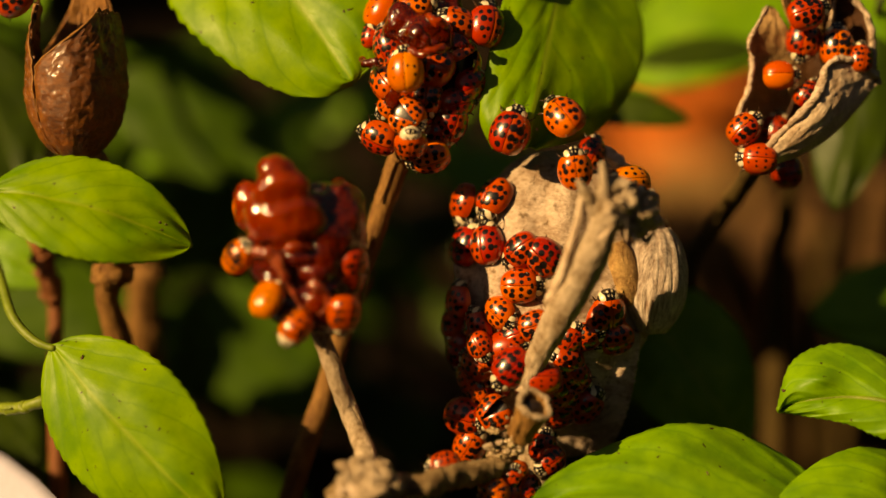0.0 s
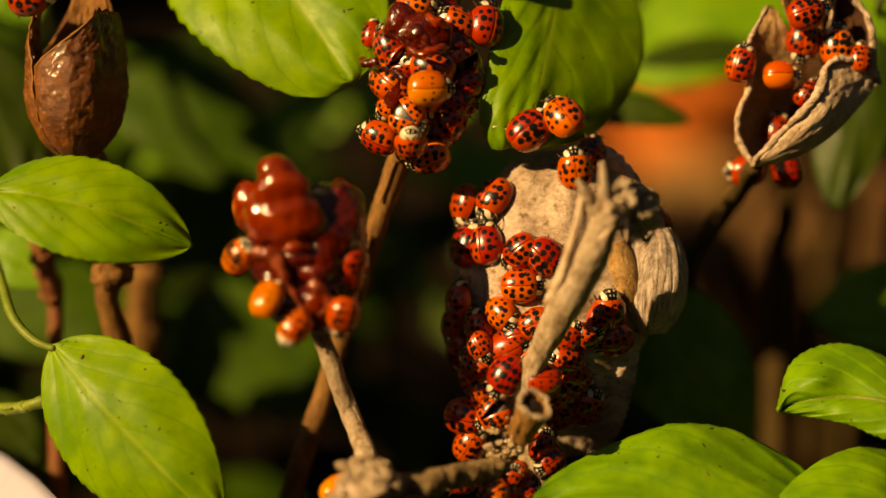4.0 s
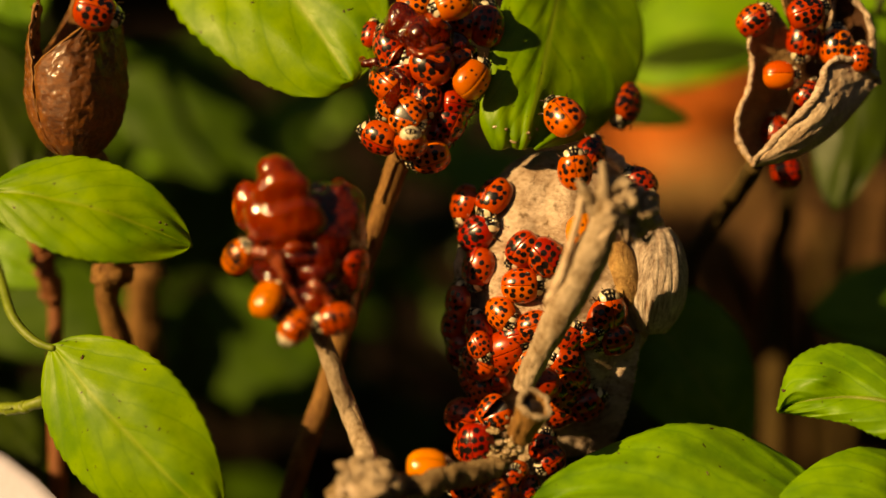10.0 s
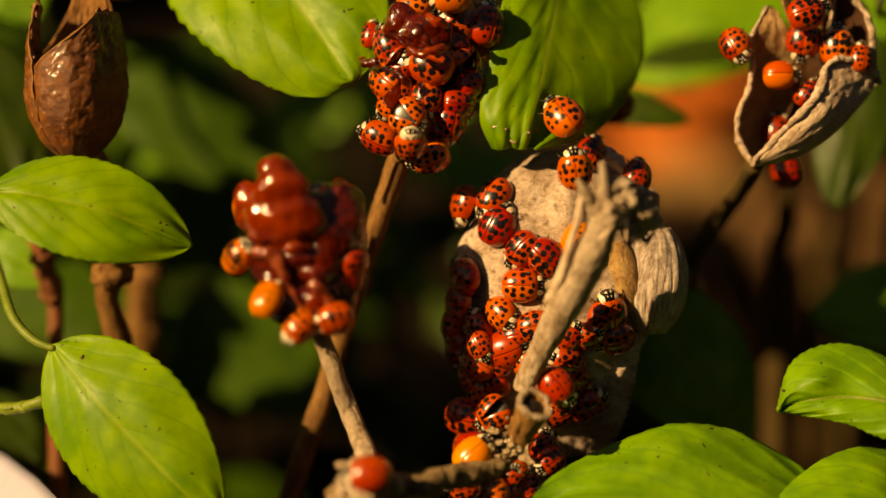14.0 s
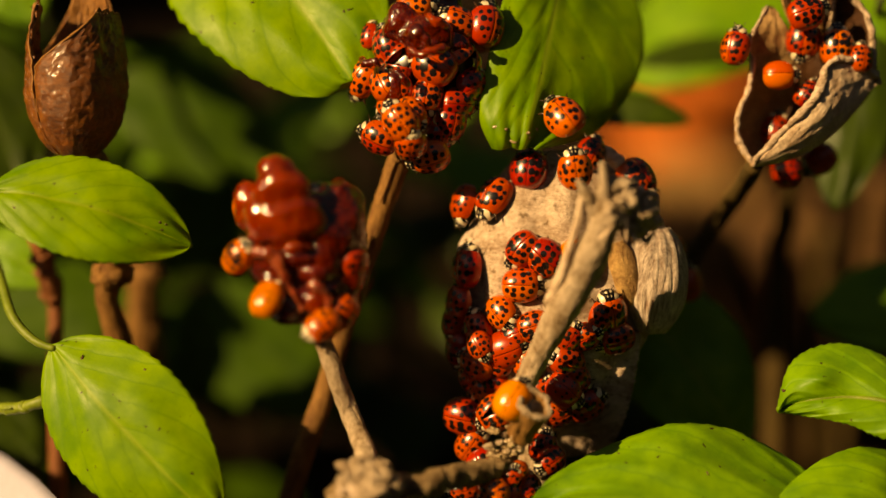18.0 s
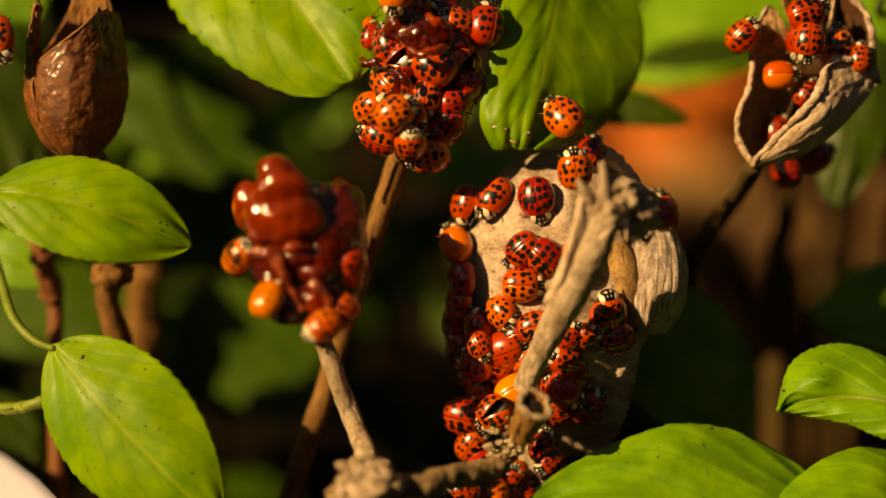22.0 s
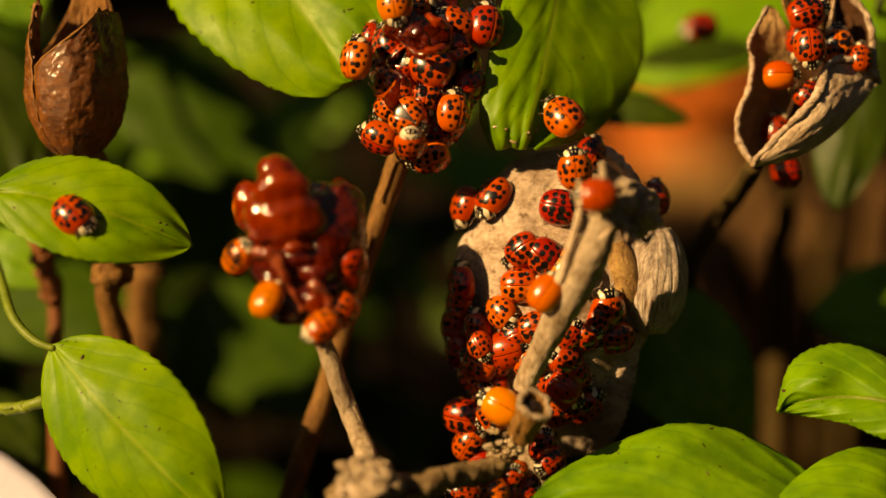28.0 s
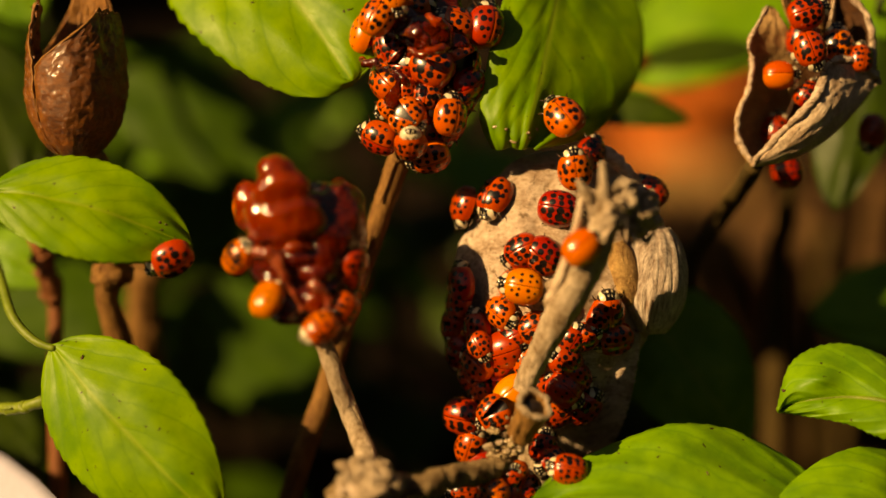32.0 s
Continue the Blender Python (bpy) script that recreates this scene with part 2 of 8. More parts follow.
def fused(name, lumps, material, parent, voxel=0.00035, smooth=6, label=""):
    """Lumps (place, rx, ry, rz in mm, unevenness) flowed together into one skin."""
    vs, fs = [], []
    for k, (c, rx, ry, rz, rough) in enumerate(lumps):
        part = blob_mesh("lump", Vector(c) - parent.location, (rx * MM, ry * MM, rz * MM), rough, 0.0040, k * 2.7 + 1, VIEW, 20, 28)
        n0 = len(vs)
        vs += [v.co.copy() for v in part.vertices]
        fs += [tuple(n0 + i for i in q.vertices) for q in part.polygons]
        bpy.data.meshes.remove(part)
    ob = hang(name, mesh_of(name, vs, fs), material, parent, label)
    rm = ob.modifiers.new("skin", "REMESH")
    rm.mode, rm.voxel_size, rm.use_smooth_shade = "VOXEL", voxel, True
    sm = ob.modifiers.new("flow", "SMOOTH")
    sm.iterations, sm.factor = smooth, 0.5
    return ob


# axes of the layout that face the viewer: right, up, towards the eye
FACE = (Vector(EYE) - Vector(AIM)).normalized()
RIGHT = Vector((1, 0, 0))
UP = FACE.cross(RIGHT)


def facing(x, y):
    """A direction x to the right and y upwards of the one towards the eye."""
    return (RIGHT * x + UP * y + FACE * math.sqrt(max(0.02, 1 - x * x - y * y))).normalized()


VIEW = Matrix((RIGHT, UP, FACE)).transposed()


def here(x, y, z):
    """A place x mm right, y mm above and z mm towards the viewer from the middle of the planting."""
    return Vector(AIM) + (RIGHT * x + UP * y + FACE * z) * MM


def spot_on(points, s):
    """The place at the share s of a smooth line through the points."""
    n = len(points) - 1
    a = min(int(s * n), n - 1)
    f = s * n - a
    p0, p1, p2, p3 = points[max(a - 1, 0)], points[a], points[a + 1], points[min(a + 2, n)]
    return 0.5 * ((2 * p1) + (p2 - p0) * f + (2 * p0 - 5 * p1 + 4 * p2 - p3) * f * f + (3 * p1 - p0 - 3 * p2 + p3) * f ** 3)


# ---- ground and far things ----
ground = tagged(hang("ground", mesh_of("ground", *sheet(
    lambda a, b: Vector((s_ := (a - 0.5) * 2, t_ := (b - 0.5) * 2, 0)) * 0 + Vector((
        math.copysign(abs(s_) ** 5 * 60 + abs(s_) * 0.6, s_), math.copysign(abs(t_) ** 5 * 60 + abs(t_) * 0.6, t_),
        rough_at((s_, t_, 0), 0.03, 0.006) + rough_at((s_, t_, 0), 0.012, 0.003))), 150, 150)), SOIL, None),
    "dark potting soil with crumbs and litter, shade in its colour", "soil", kind="structure")


# hedge ring added out of view, so low sky stays out of reflections
def hedge_wall(a, b):
    w = b * 2 * math.pi
    r = 1.0 + rough_at((math.cos(w) * 3, math.sin(w) * 3, a * 2), 0.25, 0.16) + rough_at((math.cos(w) * 9, math.sin(w) * 9, a * 6), 0.25, 0.06)
    return Vector((r * math.cos(w), r * math.sin(w), a * (0.62 + 0.10 * noise.noise(Vector((math.cos(w) * 4, math.sin(w) * 4, 3))))))


tagged(hang("backdrop", mesh_of("backdrop", *sheet(hedge_wall, 24, 220, True)), ADDED_HEDGE, None), "unseen dark hedge added round the planting against the sky", "hedge", kind="structure")


def lathe(name, profile, at, material, parent, turn=None, sides=64, label=""):
    """A turned form: profile of (radius, height) about an upright axis through at."""
    turn = turn or Matrix.Identity(3)
    k = len(profile) - 1

    def f(a, b):
        r, h = profile[round(a * k)]
        w = 2 * math.pi * b
        return Vector(at) - parent.location + turn @ Vector((r * math.cos(w), r * math.sin(w), h))
    return hang(name, mesh_of(name, *sheet(f, k, sides, True)), material, parent, label)


def flower_pot(at, radius, height, material, label, turn=None, fill=True):
    pot = thing("flower_pot", at, label, "pot")
    r = radius
    lathe("wall", [(r * 0.66, 0), (r * 0.68, 0.001), (r * 0.9, height * 0.78), (r * 0.84, height * 0.78), (r * 0.62, 0.006), (0.0005, 0.006), (0.0005, 0), (r * 0.66, 0)], at, material, pot, turn)
    lathe("rim", [(r * 0.86, height * 0.76), (r * 0.98, height * 0.76), (r, height * 0.78), (r, height * 0.985), (r * 0.985, height), (r * 0.92, height), (r * 0.90, height * 0.98), (r * 0.86, height * 0.76)], at, material, pot, turn)
    if fill:
        lathe("potting_soil", [(r * 0.88, height * 0.8), (r * 0.5, height * 0.82), (0.0005, height * 0.83)], at, SOIL, pot, turn)
    return pot


flower_pot((0.09195, 0.47365, 0.00000), 0.029, 0.042, CLAY, "orange terracotta flower pot standing on the soil")
white_pot = thing("white_planter", (-0.15760, -0.06180, 0.00000), "smooth white plastic planter bowl with rounded rim", "planter")
lathe("bowl", [(0.082, 0), (0.088, 0.02), (0.1085, 0.0776), (0.1100, 0.0836), (0.1090, 0.0856), (0.1070, 0.0846), (0.1045, 0.0776), (0.086, 0.02), (0.080, 0.003), (0.0005, 0.003)], (-0.15760, -0.06180, 0.00000), PLASTIC, white_pot)


def board(a, b, width, thick, material, label):
    """A worn timber offcut lying from a to b."""
    a, b = Vector(a), Vector(b)
    t = thing("timber_offcut", a, label, "wood")
    d = b - a
    x = d.normalized()
    y = Vector((0, 0, 1)).cross(x).normalized()
    z = x.cross(y)
    prof = [(-1, -0.9), (-0.94, -1), (0.94, -1), (1, -0.9), (1, 0.9), (0.94, 1), (-0.94, 1), (-1, 0.9)]

    def f(u, v):
        p = prof[round(v * 8) % 8]
        q = d * u + y * p[0] * width / 2 + z * p[1] * thick / 2
        return q + Vector((0, 0, 1)) * rough_at(q, 0.012, 0.0012)
    vs, fs = sheet(f, 20, 8, True)
    fs += [tuple(range(8))[::-1], tuple(range(160, 168))]
    hang("plank", mesh_of("plank", vs, fs, False), material, t)
    return t


board((0.08027, 0.46276, 0.00900), (0.11504, 0.43683, 0.00900), 0.016, 0.014, TIMBER, "pale tan timber offcut lying on the soil")


def litter(at, size, turn, material, label="curled dry brown leaf lying on the soil"):
    """A curled dead leaf on the soil."""
    t = thing("dead_leaf", at, label, "dead leaf", "dead leaves on the soil")
    m = Euler(turn).to_matrix()

    def f(u, v):
        v = v * 2 - 1
        w = math.sin(math.pi * min(0.999, max(0.001, u)) ** 0.8) ** 0.8 * size * 0.33
        return m @ Vector(((u - 0.5) * size, v * w, size * (0.16 * v * v + 0.25 * (u - 0.5) ** 2) + rough_at((u, v, size * 90), 0.4, size * 0.07)))
    ob = hang("blade", mesh_of("dead_blade", *sheet(f, 16, 10)), material, t)
    ob.modifiers.new("thick", "SOLIDIFY").thickness = 0.0004
    return t


rnd = random.Random(5)
for k in range(46):
    x, y = rnd.uniform(-0.02, 0.24), rnd.uniform(0.08, 0.42)
    if abs(x - 0.092) < 0.062 and abs(y - 0.474) < 0.062:
        continue
    if abs(x - 0.095) < 0.05 and abs(y - 0.463) < 0.07:
        continue
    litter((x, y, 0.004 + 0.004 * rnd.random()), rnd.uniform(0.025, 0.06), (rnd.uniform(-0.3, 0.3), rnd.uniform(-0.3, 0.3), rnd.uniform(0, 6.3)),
           LITTER_SHADED)


for at, size, turn in [((0.12768, 0.37700, 0.01100), 0.034, (-0.6, 0.1, 0.3)), ((0.12090, 0.32760, 0.01100), 0.036, (-0.5, 0.2, 1.2)), ((0.11542, 0.35147, 0.01100), 0.026, (-0.4, 0.0, 2.2)), ((0.14995, 0.37700, 0.01100), 0.030, (-0.5, -0.1, 0.6)), ((0.11666, 0.44143, 0.01100), 0.030, (-0.4, 0.2, 0.2)),
                       ((0.10167, 0.37700, 0.01100), 0.030, (-0.4, 0.0, 2.6)), ((0.09761, 0.41150, 0.01100), 0.026, (-0.4, 0.0, 0.9)), ((0.07864, 0.28165, 0.01100), 0.024, (-0.4, 0.1, 1.7)), ((0.08847, 0.24126, 0.01100), 0.030, (-0.3, 0.2, 1.4)), ((0.14597, 0.42619, 0.01100), 0.030, (-0.5, 0.2, 0.1))]:
    litter(at, size, turn, LITTER_TAN, "curled tan dry leaf lying on the soil")


# ---- leaves ----
def leaf(base, tip, width, way, material, label, bend=0.10, cup=0.15, stalk=(), fine=True, seed=0.0, twist=0.0, ragged=0.02, pucker=0.0, blunt=0.62, group="leaves", specks=0, fold=1.6, quilt=0.00022, wave=0.05):
    """An ovate leaf from base to tip whose upper side looks along way; bend arches it, cup lifts its edges."""
    base, tip, way = Vector(base), Vector(tip), Vector(way).normalized()
    t = thing("leaf", base, label, "leaf", group)
    d = tip - base
    ln = d.length
    x = d / ln
    nrm = (way - x * way.dot(x)).normalized()
    y = nrm.cross(x)
    nu, nv = (72, 40) if fine else (26, 16)

    def f(u, v):
        v = v * 2 - 1
        w = width / 2 * max(0.012, math.sin(math.pi * u ** 0.9) ** blunt if 0 < u < 1 else 0.012)
        if abs(v) > 0.99:
            w *= 1 + ragged * (2 * ((u * 17 + seed) % 1) - 1)
        yy, up = y * math.cos(twist * u) + nrm * math.sin(twist * u), nrm * math.cos(twist * u) - y * math.sin(twist * u)
        side = abs((u * 5 - abs(v) * 2.8) % 1 - 0.5) * 2
        h = bend * ln * 4 * u * (1 - u) + cup * w * abs(v) ** fold + quilt * (1 - side ** 3) * min(1, abs(v) * 5) * -1
        h += rough_at((u * 2, v * 1.3, seed), 0.6, wave * width) - 0.0003 * math.exp(-(v * 9) ** 2)
        if pucker:
            h += pucker * max(0, u - 0.7) * math.cos(v * 8.5 + 0.6) * width - pucker * max(0, u - 0.8) ** 2 * 3 * width
        return d * u + yy * v * w + up * h
    vs, fs = sheet(f, nu, nv)
    me = mesh_of("blade", vs, fs)
    uv = me.uv_layers.new(name="UVMap")
    idx = np.empty(len(me.loops), dtype=np.int32)
    me.loops.foreach_get("vertex_index", idx)
    flat = np.empty((len(idx), 2), dtype=np.float32)
    flat[:, 0], flat[:, 1] = (idx // (nv + 1)) / nu, (idx % (nv + 1)) / nv * 2 - 1
    uv.data.foreach_set("uv", flat.ravel())
    blade = hang("blade", me, material, t)
    blade.modifiers.new("thick", "SOLIDIFY").thickness = 0.00022
    mid = [base + f(k / 10, 0.5) - nrm * 0.0003 for k in range(11)]
    tube("midrib", mid, [0.00055, 0.0004, 0.00015], GREEN_STALK, t, 8, 30, 0.05)
    if specks:
        rs = random.Random(int(seed * 10))
        vs, fs = [], []
        for k in range(specks):
            c, r = f(rs.uniform(0.1, 0.93), rs.uniform(0.06, 0.94)) + nrm * 0.00012, rs.uniform(0.00012, 0.00042)
            lng = rs.choice((1.0, 1.0, 1.3, 2.4))
            a = Euler((0, 0, rs.uniform(0, 3)))
            for q in ((1, 0, 0), (0, 1, 0), (-1, 0, 0), (0, -1, 0), (0, 0, 0.6), (0, 0, -0.6)):
                o = Vector((q[0] * lng, q[1], 0))
                o.rotate(a)
                vs.append(c + (x * o.x + y * o.y + nrm * q[2]) * r * rs.uniform(0.7, 1.2))
            n0 = k * 6
            fs += [(n0 + i, n0 + (i + 1) % 4, n0 + 4) for i in range(4)] + [(n0 + (i + 1) % 4, n0 + i, n0 + 5) for i in range(4)]
        tagged(hang("dirt_specks", mesh_of("dirt_specks", vs, fs), LINING_SHADE_AND_DIRT, t, "brown dirt specks on the blade"), kind="stuff")
    if stalk:
        tube("leaf_stalk", [base + f(0.02, 0.5), *stalk], [0.0006, 0.0008, 0.0010], SHADED_STALK if not fine else GREEN_STALK, t, 8, 16, 0.05)
    return t



def draped_leaf(rib, edges, bulge, material, label, stalk=(), seed=0.0, blister=None, pucker=0.0, serrate=0.0, specks=0, quilt=0.25, side_veins=5, ridge=-0.35):
    """A leaf with a bent rib and uneven halves: edges are the lines of its two sides from base to tip, bulge arches the halves (mm)."""
    t = thing("leaf", rib[0], label, "leaf", "leaves")
    nu, nv = 96, 72

    def f(u, v):
        v = v * 2 - 1
        a, r = abs(v), spot_on(rib, u)
        e = spot_on(edges[0 if v < 0 else 1], u)
        p = r + (e - r) * a
        h = bulge[0 if v < 0 else 1] * 4 * a * (1 - a) + rough_at((u * 3, v * 2, seed), 0.7, 0.5) + ridge * math.exp(-(v * 10) ** 2)
        side = abs((u * side_veins - a * 2.8) % 1 - 0.5) * 2
        h -= quilt * (1 - side ** 3) * min(1, a * 5)
        if blister:
            h += blister[2] * math.exp(-((u - blister[0]) / blister[3]) ** 2 - ((v - blister[1]) / blister[4]) ** 2)
        if pucker:
            w = max(0.0, (u - 0.55) / 0.45)
            h += pucker * w ** 1.5 * (math.cos(v * 9.0 + 0.8) + 0.4 * math.cos(v * 21)) - 1.6 * pucker * max(0.0, (u - 0.9) / 0.1) ** 2
            p -= UP * MM * 0.5 * pucker * w ** 6 * math.cos(v * 9.0 + 0.8)
        if a > 0.985 and serrate:
            p += (e - r).normalized() * serrate * MM * (1 - 2 * ((u * 19 + seed) % 1))
        return p + FACE * h * MM - t.location
    me = mesh_of("blade", *sheet(f, nu, nv))
    uv = me.uv_layers.new(name="UVMap")
    idx = np.empty(len(me.loops), dtype=np.int32)
    me.loops.foreach_get("vertex_index", idx)
    flat = np.empty((len(idx), 2), dtype=np.float32)
    flat[:, 0], flat[:, 1] = (idx // (nv + 1)) / nu, (idx % (nv + 1)) / nv * 2 - 1
    uv.data.foreach_set("uv", flat.ravel())
    hang("blade", me, material, t).modifiers.new("thick", "SOLIDIFY").thickness = 0.0003
    tube("midrib", [f(k / 12, 0.5) + t.location - FACE * 0.00035 for k in range(13)], [0.0006, 0.0005, 0.0003], GREEN_STALK, t, 8, 40, 0.05)
    if stalk:
        tube("leaf_stalk", [rib[0], *stalk], [0.0007, 0.0009, 0.0010], GREEN_STALK, t, 8, 16, 0.05)
    rs = random.Random(int(seed * 10))
    for k in range(specks):
        c, r = f(rs.uniform(0.2, 0.95), rs.uniform(0.08, 0.92)), rs.uniform(0.00014, 0.00036)
        hang("dirt_speck", blob_mesh("dirt_speck", c, (r * rs.choice((1, 1.3, 2.2)), r, r * 0.6), 0.4, 0.0003, k, VIEW @ Euler((0, 0, rs.uniform(0, 3))).to_matrix(), 5, 7), LINING_SHADE_AND_DIRT, t, "brown dirt speck" if k == 0 else "")
    return t, f


leaf((-0.04250, 0.04692, 0.18031), (-0.01450, 0.01312, 0.14920), 0.0355, facing(-0.15, 0.30), LEAF_LIME, "large sunlit lime-green leaf with dirt specks", 0.10, -0.10, blunt=0.42, stalk= ((-0.04020, 0.05512, 0.18461), (-0.05026, 0.07518, 0.19458)), seed=1, specks=22)
broad, broad_at = draped_leaf([here(21.7, 52.8, -20.5), here(19.6, 45.4, -15), here(17.8, 37.3, -10), here(15.9, 28.6, -5.5), here(14.2, 21.5, -3), here(13.0, 16.3, -2.5)],
                              ([here(20.8, 53.3, -22.5), here(12.2, 46.0, -12), here(8.9, 36.9, -7), here(6.8, 27.5, -3.5), here(6.1, 21.0, -2.5), here(8.1, 16.3, -3.5)],
                               [here(22.5, 53.1, -22.5), here(29.5, 48.6, -24.5), here(33.6, 38.9, -20.5), here(32.4, 28.9, -15.5), here(25.7, 19.8, -10.5), here(16.0, 16.3, -3.5)]),
                              (1.4, 0.6), LEAF_LIME, "broad green leaf folded along its rib, with a puckered tip", (here(22.3, 56.2, -12), here(24.5, 64.2, -20)), 2.2, pucker=0.55, specks=15, quilt=0.12, ridge=0.5)
for k in range(7):
    hang("scar", blob_mesh("scar", broad_at(0.90 + 0.05 * math.cos(k * 1.7), 0.35 + 0.22 * math.sin(k * 2.4)) + FACE * 0.0002, (0.0005, 0.0003, 0.0002), 0.6, 0.0003, k, VIEW, 8, 10), CRUST, broad, "small wet brown scar" if k == 0 else "")
leaf((-0.07175, -0.00040, 0.13486), (-0.03998, -0.00093, 0.12584), 0.0176, facing(-0.40, 0.48), LEAF_LIME, "fresh green leaf with serrated edge and specks", 0.12, -0.06, ((-0.07871, 0.00598, 0.13369), (-0.09124, 0.00687, 0.11701)), seed=3.1, specks=16, quilt=0.00012)
leaf((-0.06285, -0.00290, 0.10961), (-0.03546, -0.01897, 0.08604), 0.0225, facing(-0.25, 0.18), LEAF_LIME, "smooth yellow-green oval leaf on a thin stalk", 0.10, -0.30, ((-0.06595, -0.00168, 0.11012), (-0.07003, 0.00233, 0.11274), (-0.07333, 0.01000, 0.11693), (-0.07790, 0.02023, 0.12255)), seed=4.4, specks=8, quilt=0.00010, wave=0.03)
draped_leaf([here(76.4, -26.2, 4), here(70.1, -24.2, 3), here(63.5, -23.7, 1.5), here(57.3, -24.4, 0.5), here(53.4, -25.8, 0)],
            ([here(76.8, -30.9, 6), here(69.7, -30.0, 5), here(64.1, -27.8, 3), here(58.2, -26.8, 0.5), here(53.4, -26.0, 0)],
             [here(78.0, -22.7, -3), here(71.6, -17.3, -5), here(63.8, -15.3, -6), here(56.5, -18.2, -4), here(53.3, -25.6, 0)]),
            (1.2, 1.8), LEAF_LIT, "glossy blistered green leaf with pointed tip", (here(84.3, -30.0, -14), here(88.6, -49.1, -16)), 5.2, blister=(0.62, 0.45, 1.6, 0.10, 0.22), serrate=0.16, specks=6)
leaf((0.06560, -0.01546, 0.08288), (0.01282, -0.02115, 0.08852), 0.0310, facing(0.02, 0.62), LEAF_LIT, "broad glossy green leaf with arched blade", 0.13, -0.12, ((0.06844, -0.00540, 0.07601), (0.07427, -0.00638, 0.04063)), seed=6.3, specks=12, ragged=0.008, quilt=0.00042, wave=0.07)
leaf((0.08552, -0.01028, 0.08040), (0.05093, -0.02079, 0.08691), 0.0240, facing(-0.05, 0.60), LEAF_LIT, "bright green leaf curving over the soil", 0.18, -0.12, ((0.09154, -0.00960, 0.07603), (0.09724, -0.00638, 0.04063)), seed=7.7, ragged=0.006, quilt=0.0004)

# leaves farther back, many in the darker copies that hold their shade
leaf((-0.08650, 0.05486, 0.14823), (-0.07484, 0.03912, 0.12244), 0.0190, facing(0.3, 0.1), LEAF_SHADE, "dark green leaf in shade", 0.06, -0.1, ((-0.08972, 0.06170, 0.15310), (-0.09632, 0.07817, 0.17141)), fine=False, seed=11)
leaf((0.07778, 0.05483, 0.15136), (0.06981, 0.03828, 0.11986), 0.0150, facing(-0.15, 0.2), LEAF_SHADE, "green leaf hanging behind the seed capsule", 0.06, -0.2, ((0.07595, 0.03997, 0.15740), (0.08252, 0.05807, 0.17429)), fine=False, seed=12)
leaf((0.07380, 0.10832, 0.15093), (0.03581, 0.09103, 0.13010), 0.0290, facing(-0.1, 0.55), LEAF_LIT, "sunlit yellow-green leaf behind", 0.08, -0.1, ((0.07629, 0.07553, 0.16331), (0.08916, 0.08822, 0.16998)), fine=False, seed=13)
leaf((0.06215, 0.08059, 0.14003), (0.03653, 0.07572, 0.13800), 0.0090, facing(0.1, 0.7), LEAF_SHADE, "narrow dark leaf edge in the back", 0.05, -0.1, fine=False, seed=26)
leaf((0.02334, 0.05366, 0.13483), (0.04456, 0.04898, 0.13337), 0.0078, facing(0.0, 0.5), LEAF_SHADE, "narrow dark green leaf in shade", 0.10, -0.1, fine=False, seed=14)
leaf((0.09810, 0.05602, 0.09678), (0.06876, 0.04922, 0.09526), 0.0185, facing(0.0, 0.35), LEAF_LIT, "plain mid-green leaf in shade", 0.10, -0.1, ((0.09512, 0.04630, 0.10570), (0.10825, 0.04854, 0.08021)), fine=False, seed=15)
# lime colour brightens this leaf, which stands in the husk's shade
leaf((0.03244, 0.03052, 0.10891), (0.05275, 0.01761, 0.08213), 0.0230, facing(0.1, 0.25), LEAF_LIME, "large green leaf in the husk's shade, colour brightened", 0.06, -0.1, ((0.03061, 0.03334, 0.11112), (0.04800, 0.04500, 0.06849)), fine=False, seed=16)
leaf((-0.05182, 0.08091, 0.08923), (-0.02080, 0.06962, 0.06743), 0.0240, facing(0.1, 0.3), LEAF_HALF_SHADE, "dim olive-green leaf behind the jelly", 0.05, -0.1, fine=False, seed=17)
leaf((-0.06861, 0.09411, 0.13635), (-0.03195, 0.08185, 0.11154), 0.0240, facing(0.1, 0.35), LEAF_HALF_SHADE, "dim olive-green leaf behind the seed capsule", 0.05, -0.1, fine=False, seed=18)
leaf((-0.05782, 0.06837, 0.09594), (-0.08806, 0.05745, 0.08825), 0.0220, facing(-0.1, 0.4), LEAF_HALF_SHADE, "dim green leaf low in the plant", 0.05, -0.1, fine=False, seed=19)
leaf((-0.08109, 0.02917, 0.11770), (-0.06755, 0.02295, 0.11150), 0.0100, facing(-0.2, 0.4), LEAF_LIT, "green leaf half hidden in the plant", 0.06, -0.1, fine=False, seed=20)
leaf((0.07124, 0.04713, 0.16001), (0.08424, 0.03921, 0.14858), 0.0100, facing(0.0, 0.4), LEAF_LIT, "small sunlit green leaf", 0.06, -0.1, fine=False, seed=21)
leaf((-0.08333, 0.02995, 0.08773), (-0.07143, 0.02221, 0.07686), 0.0130, facing(0.2, 0.5), LEAF_SHADE, "green leaf low in the plant, shade in its colour", 0.06, -0.1, fine=False, seed=22)
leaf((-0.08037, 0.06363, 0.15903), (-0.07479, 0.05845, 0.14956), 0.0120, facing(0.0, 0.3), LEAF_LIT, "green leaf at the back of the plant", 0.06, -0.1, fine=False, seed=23)


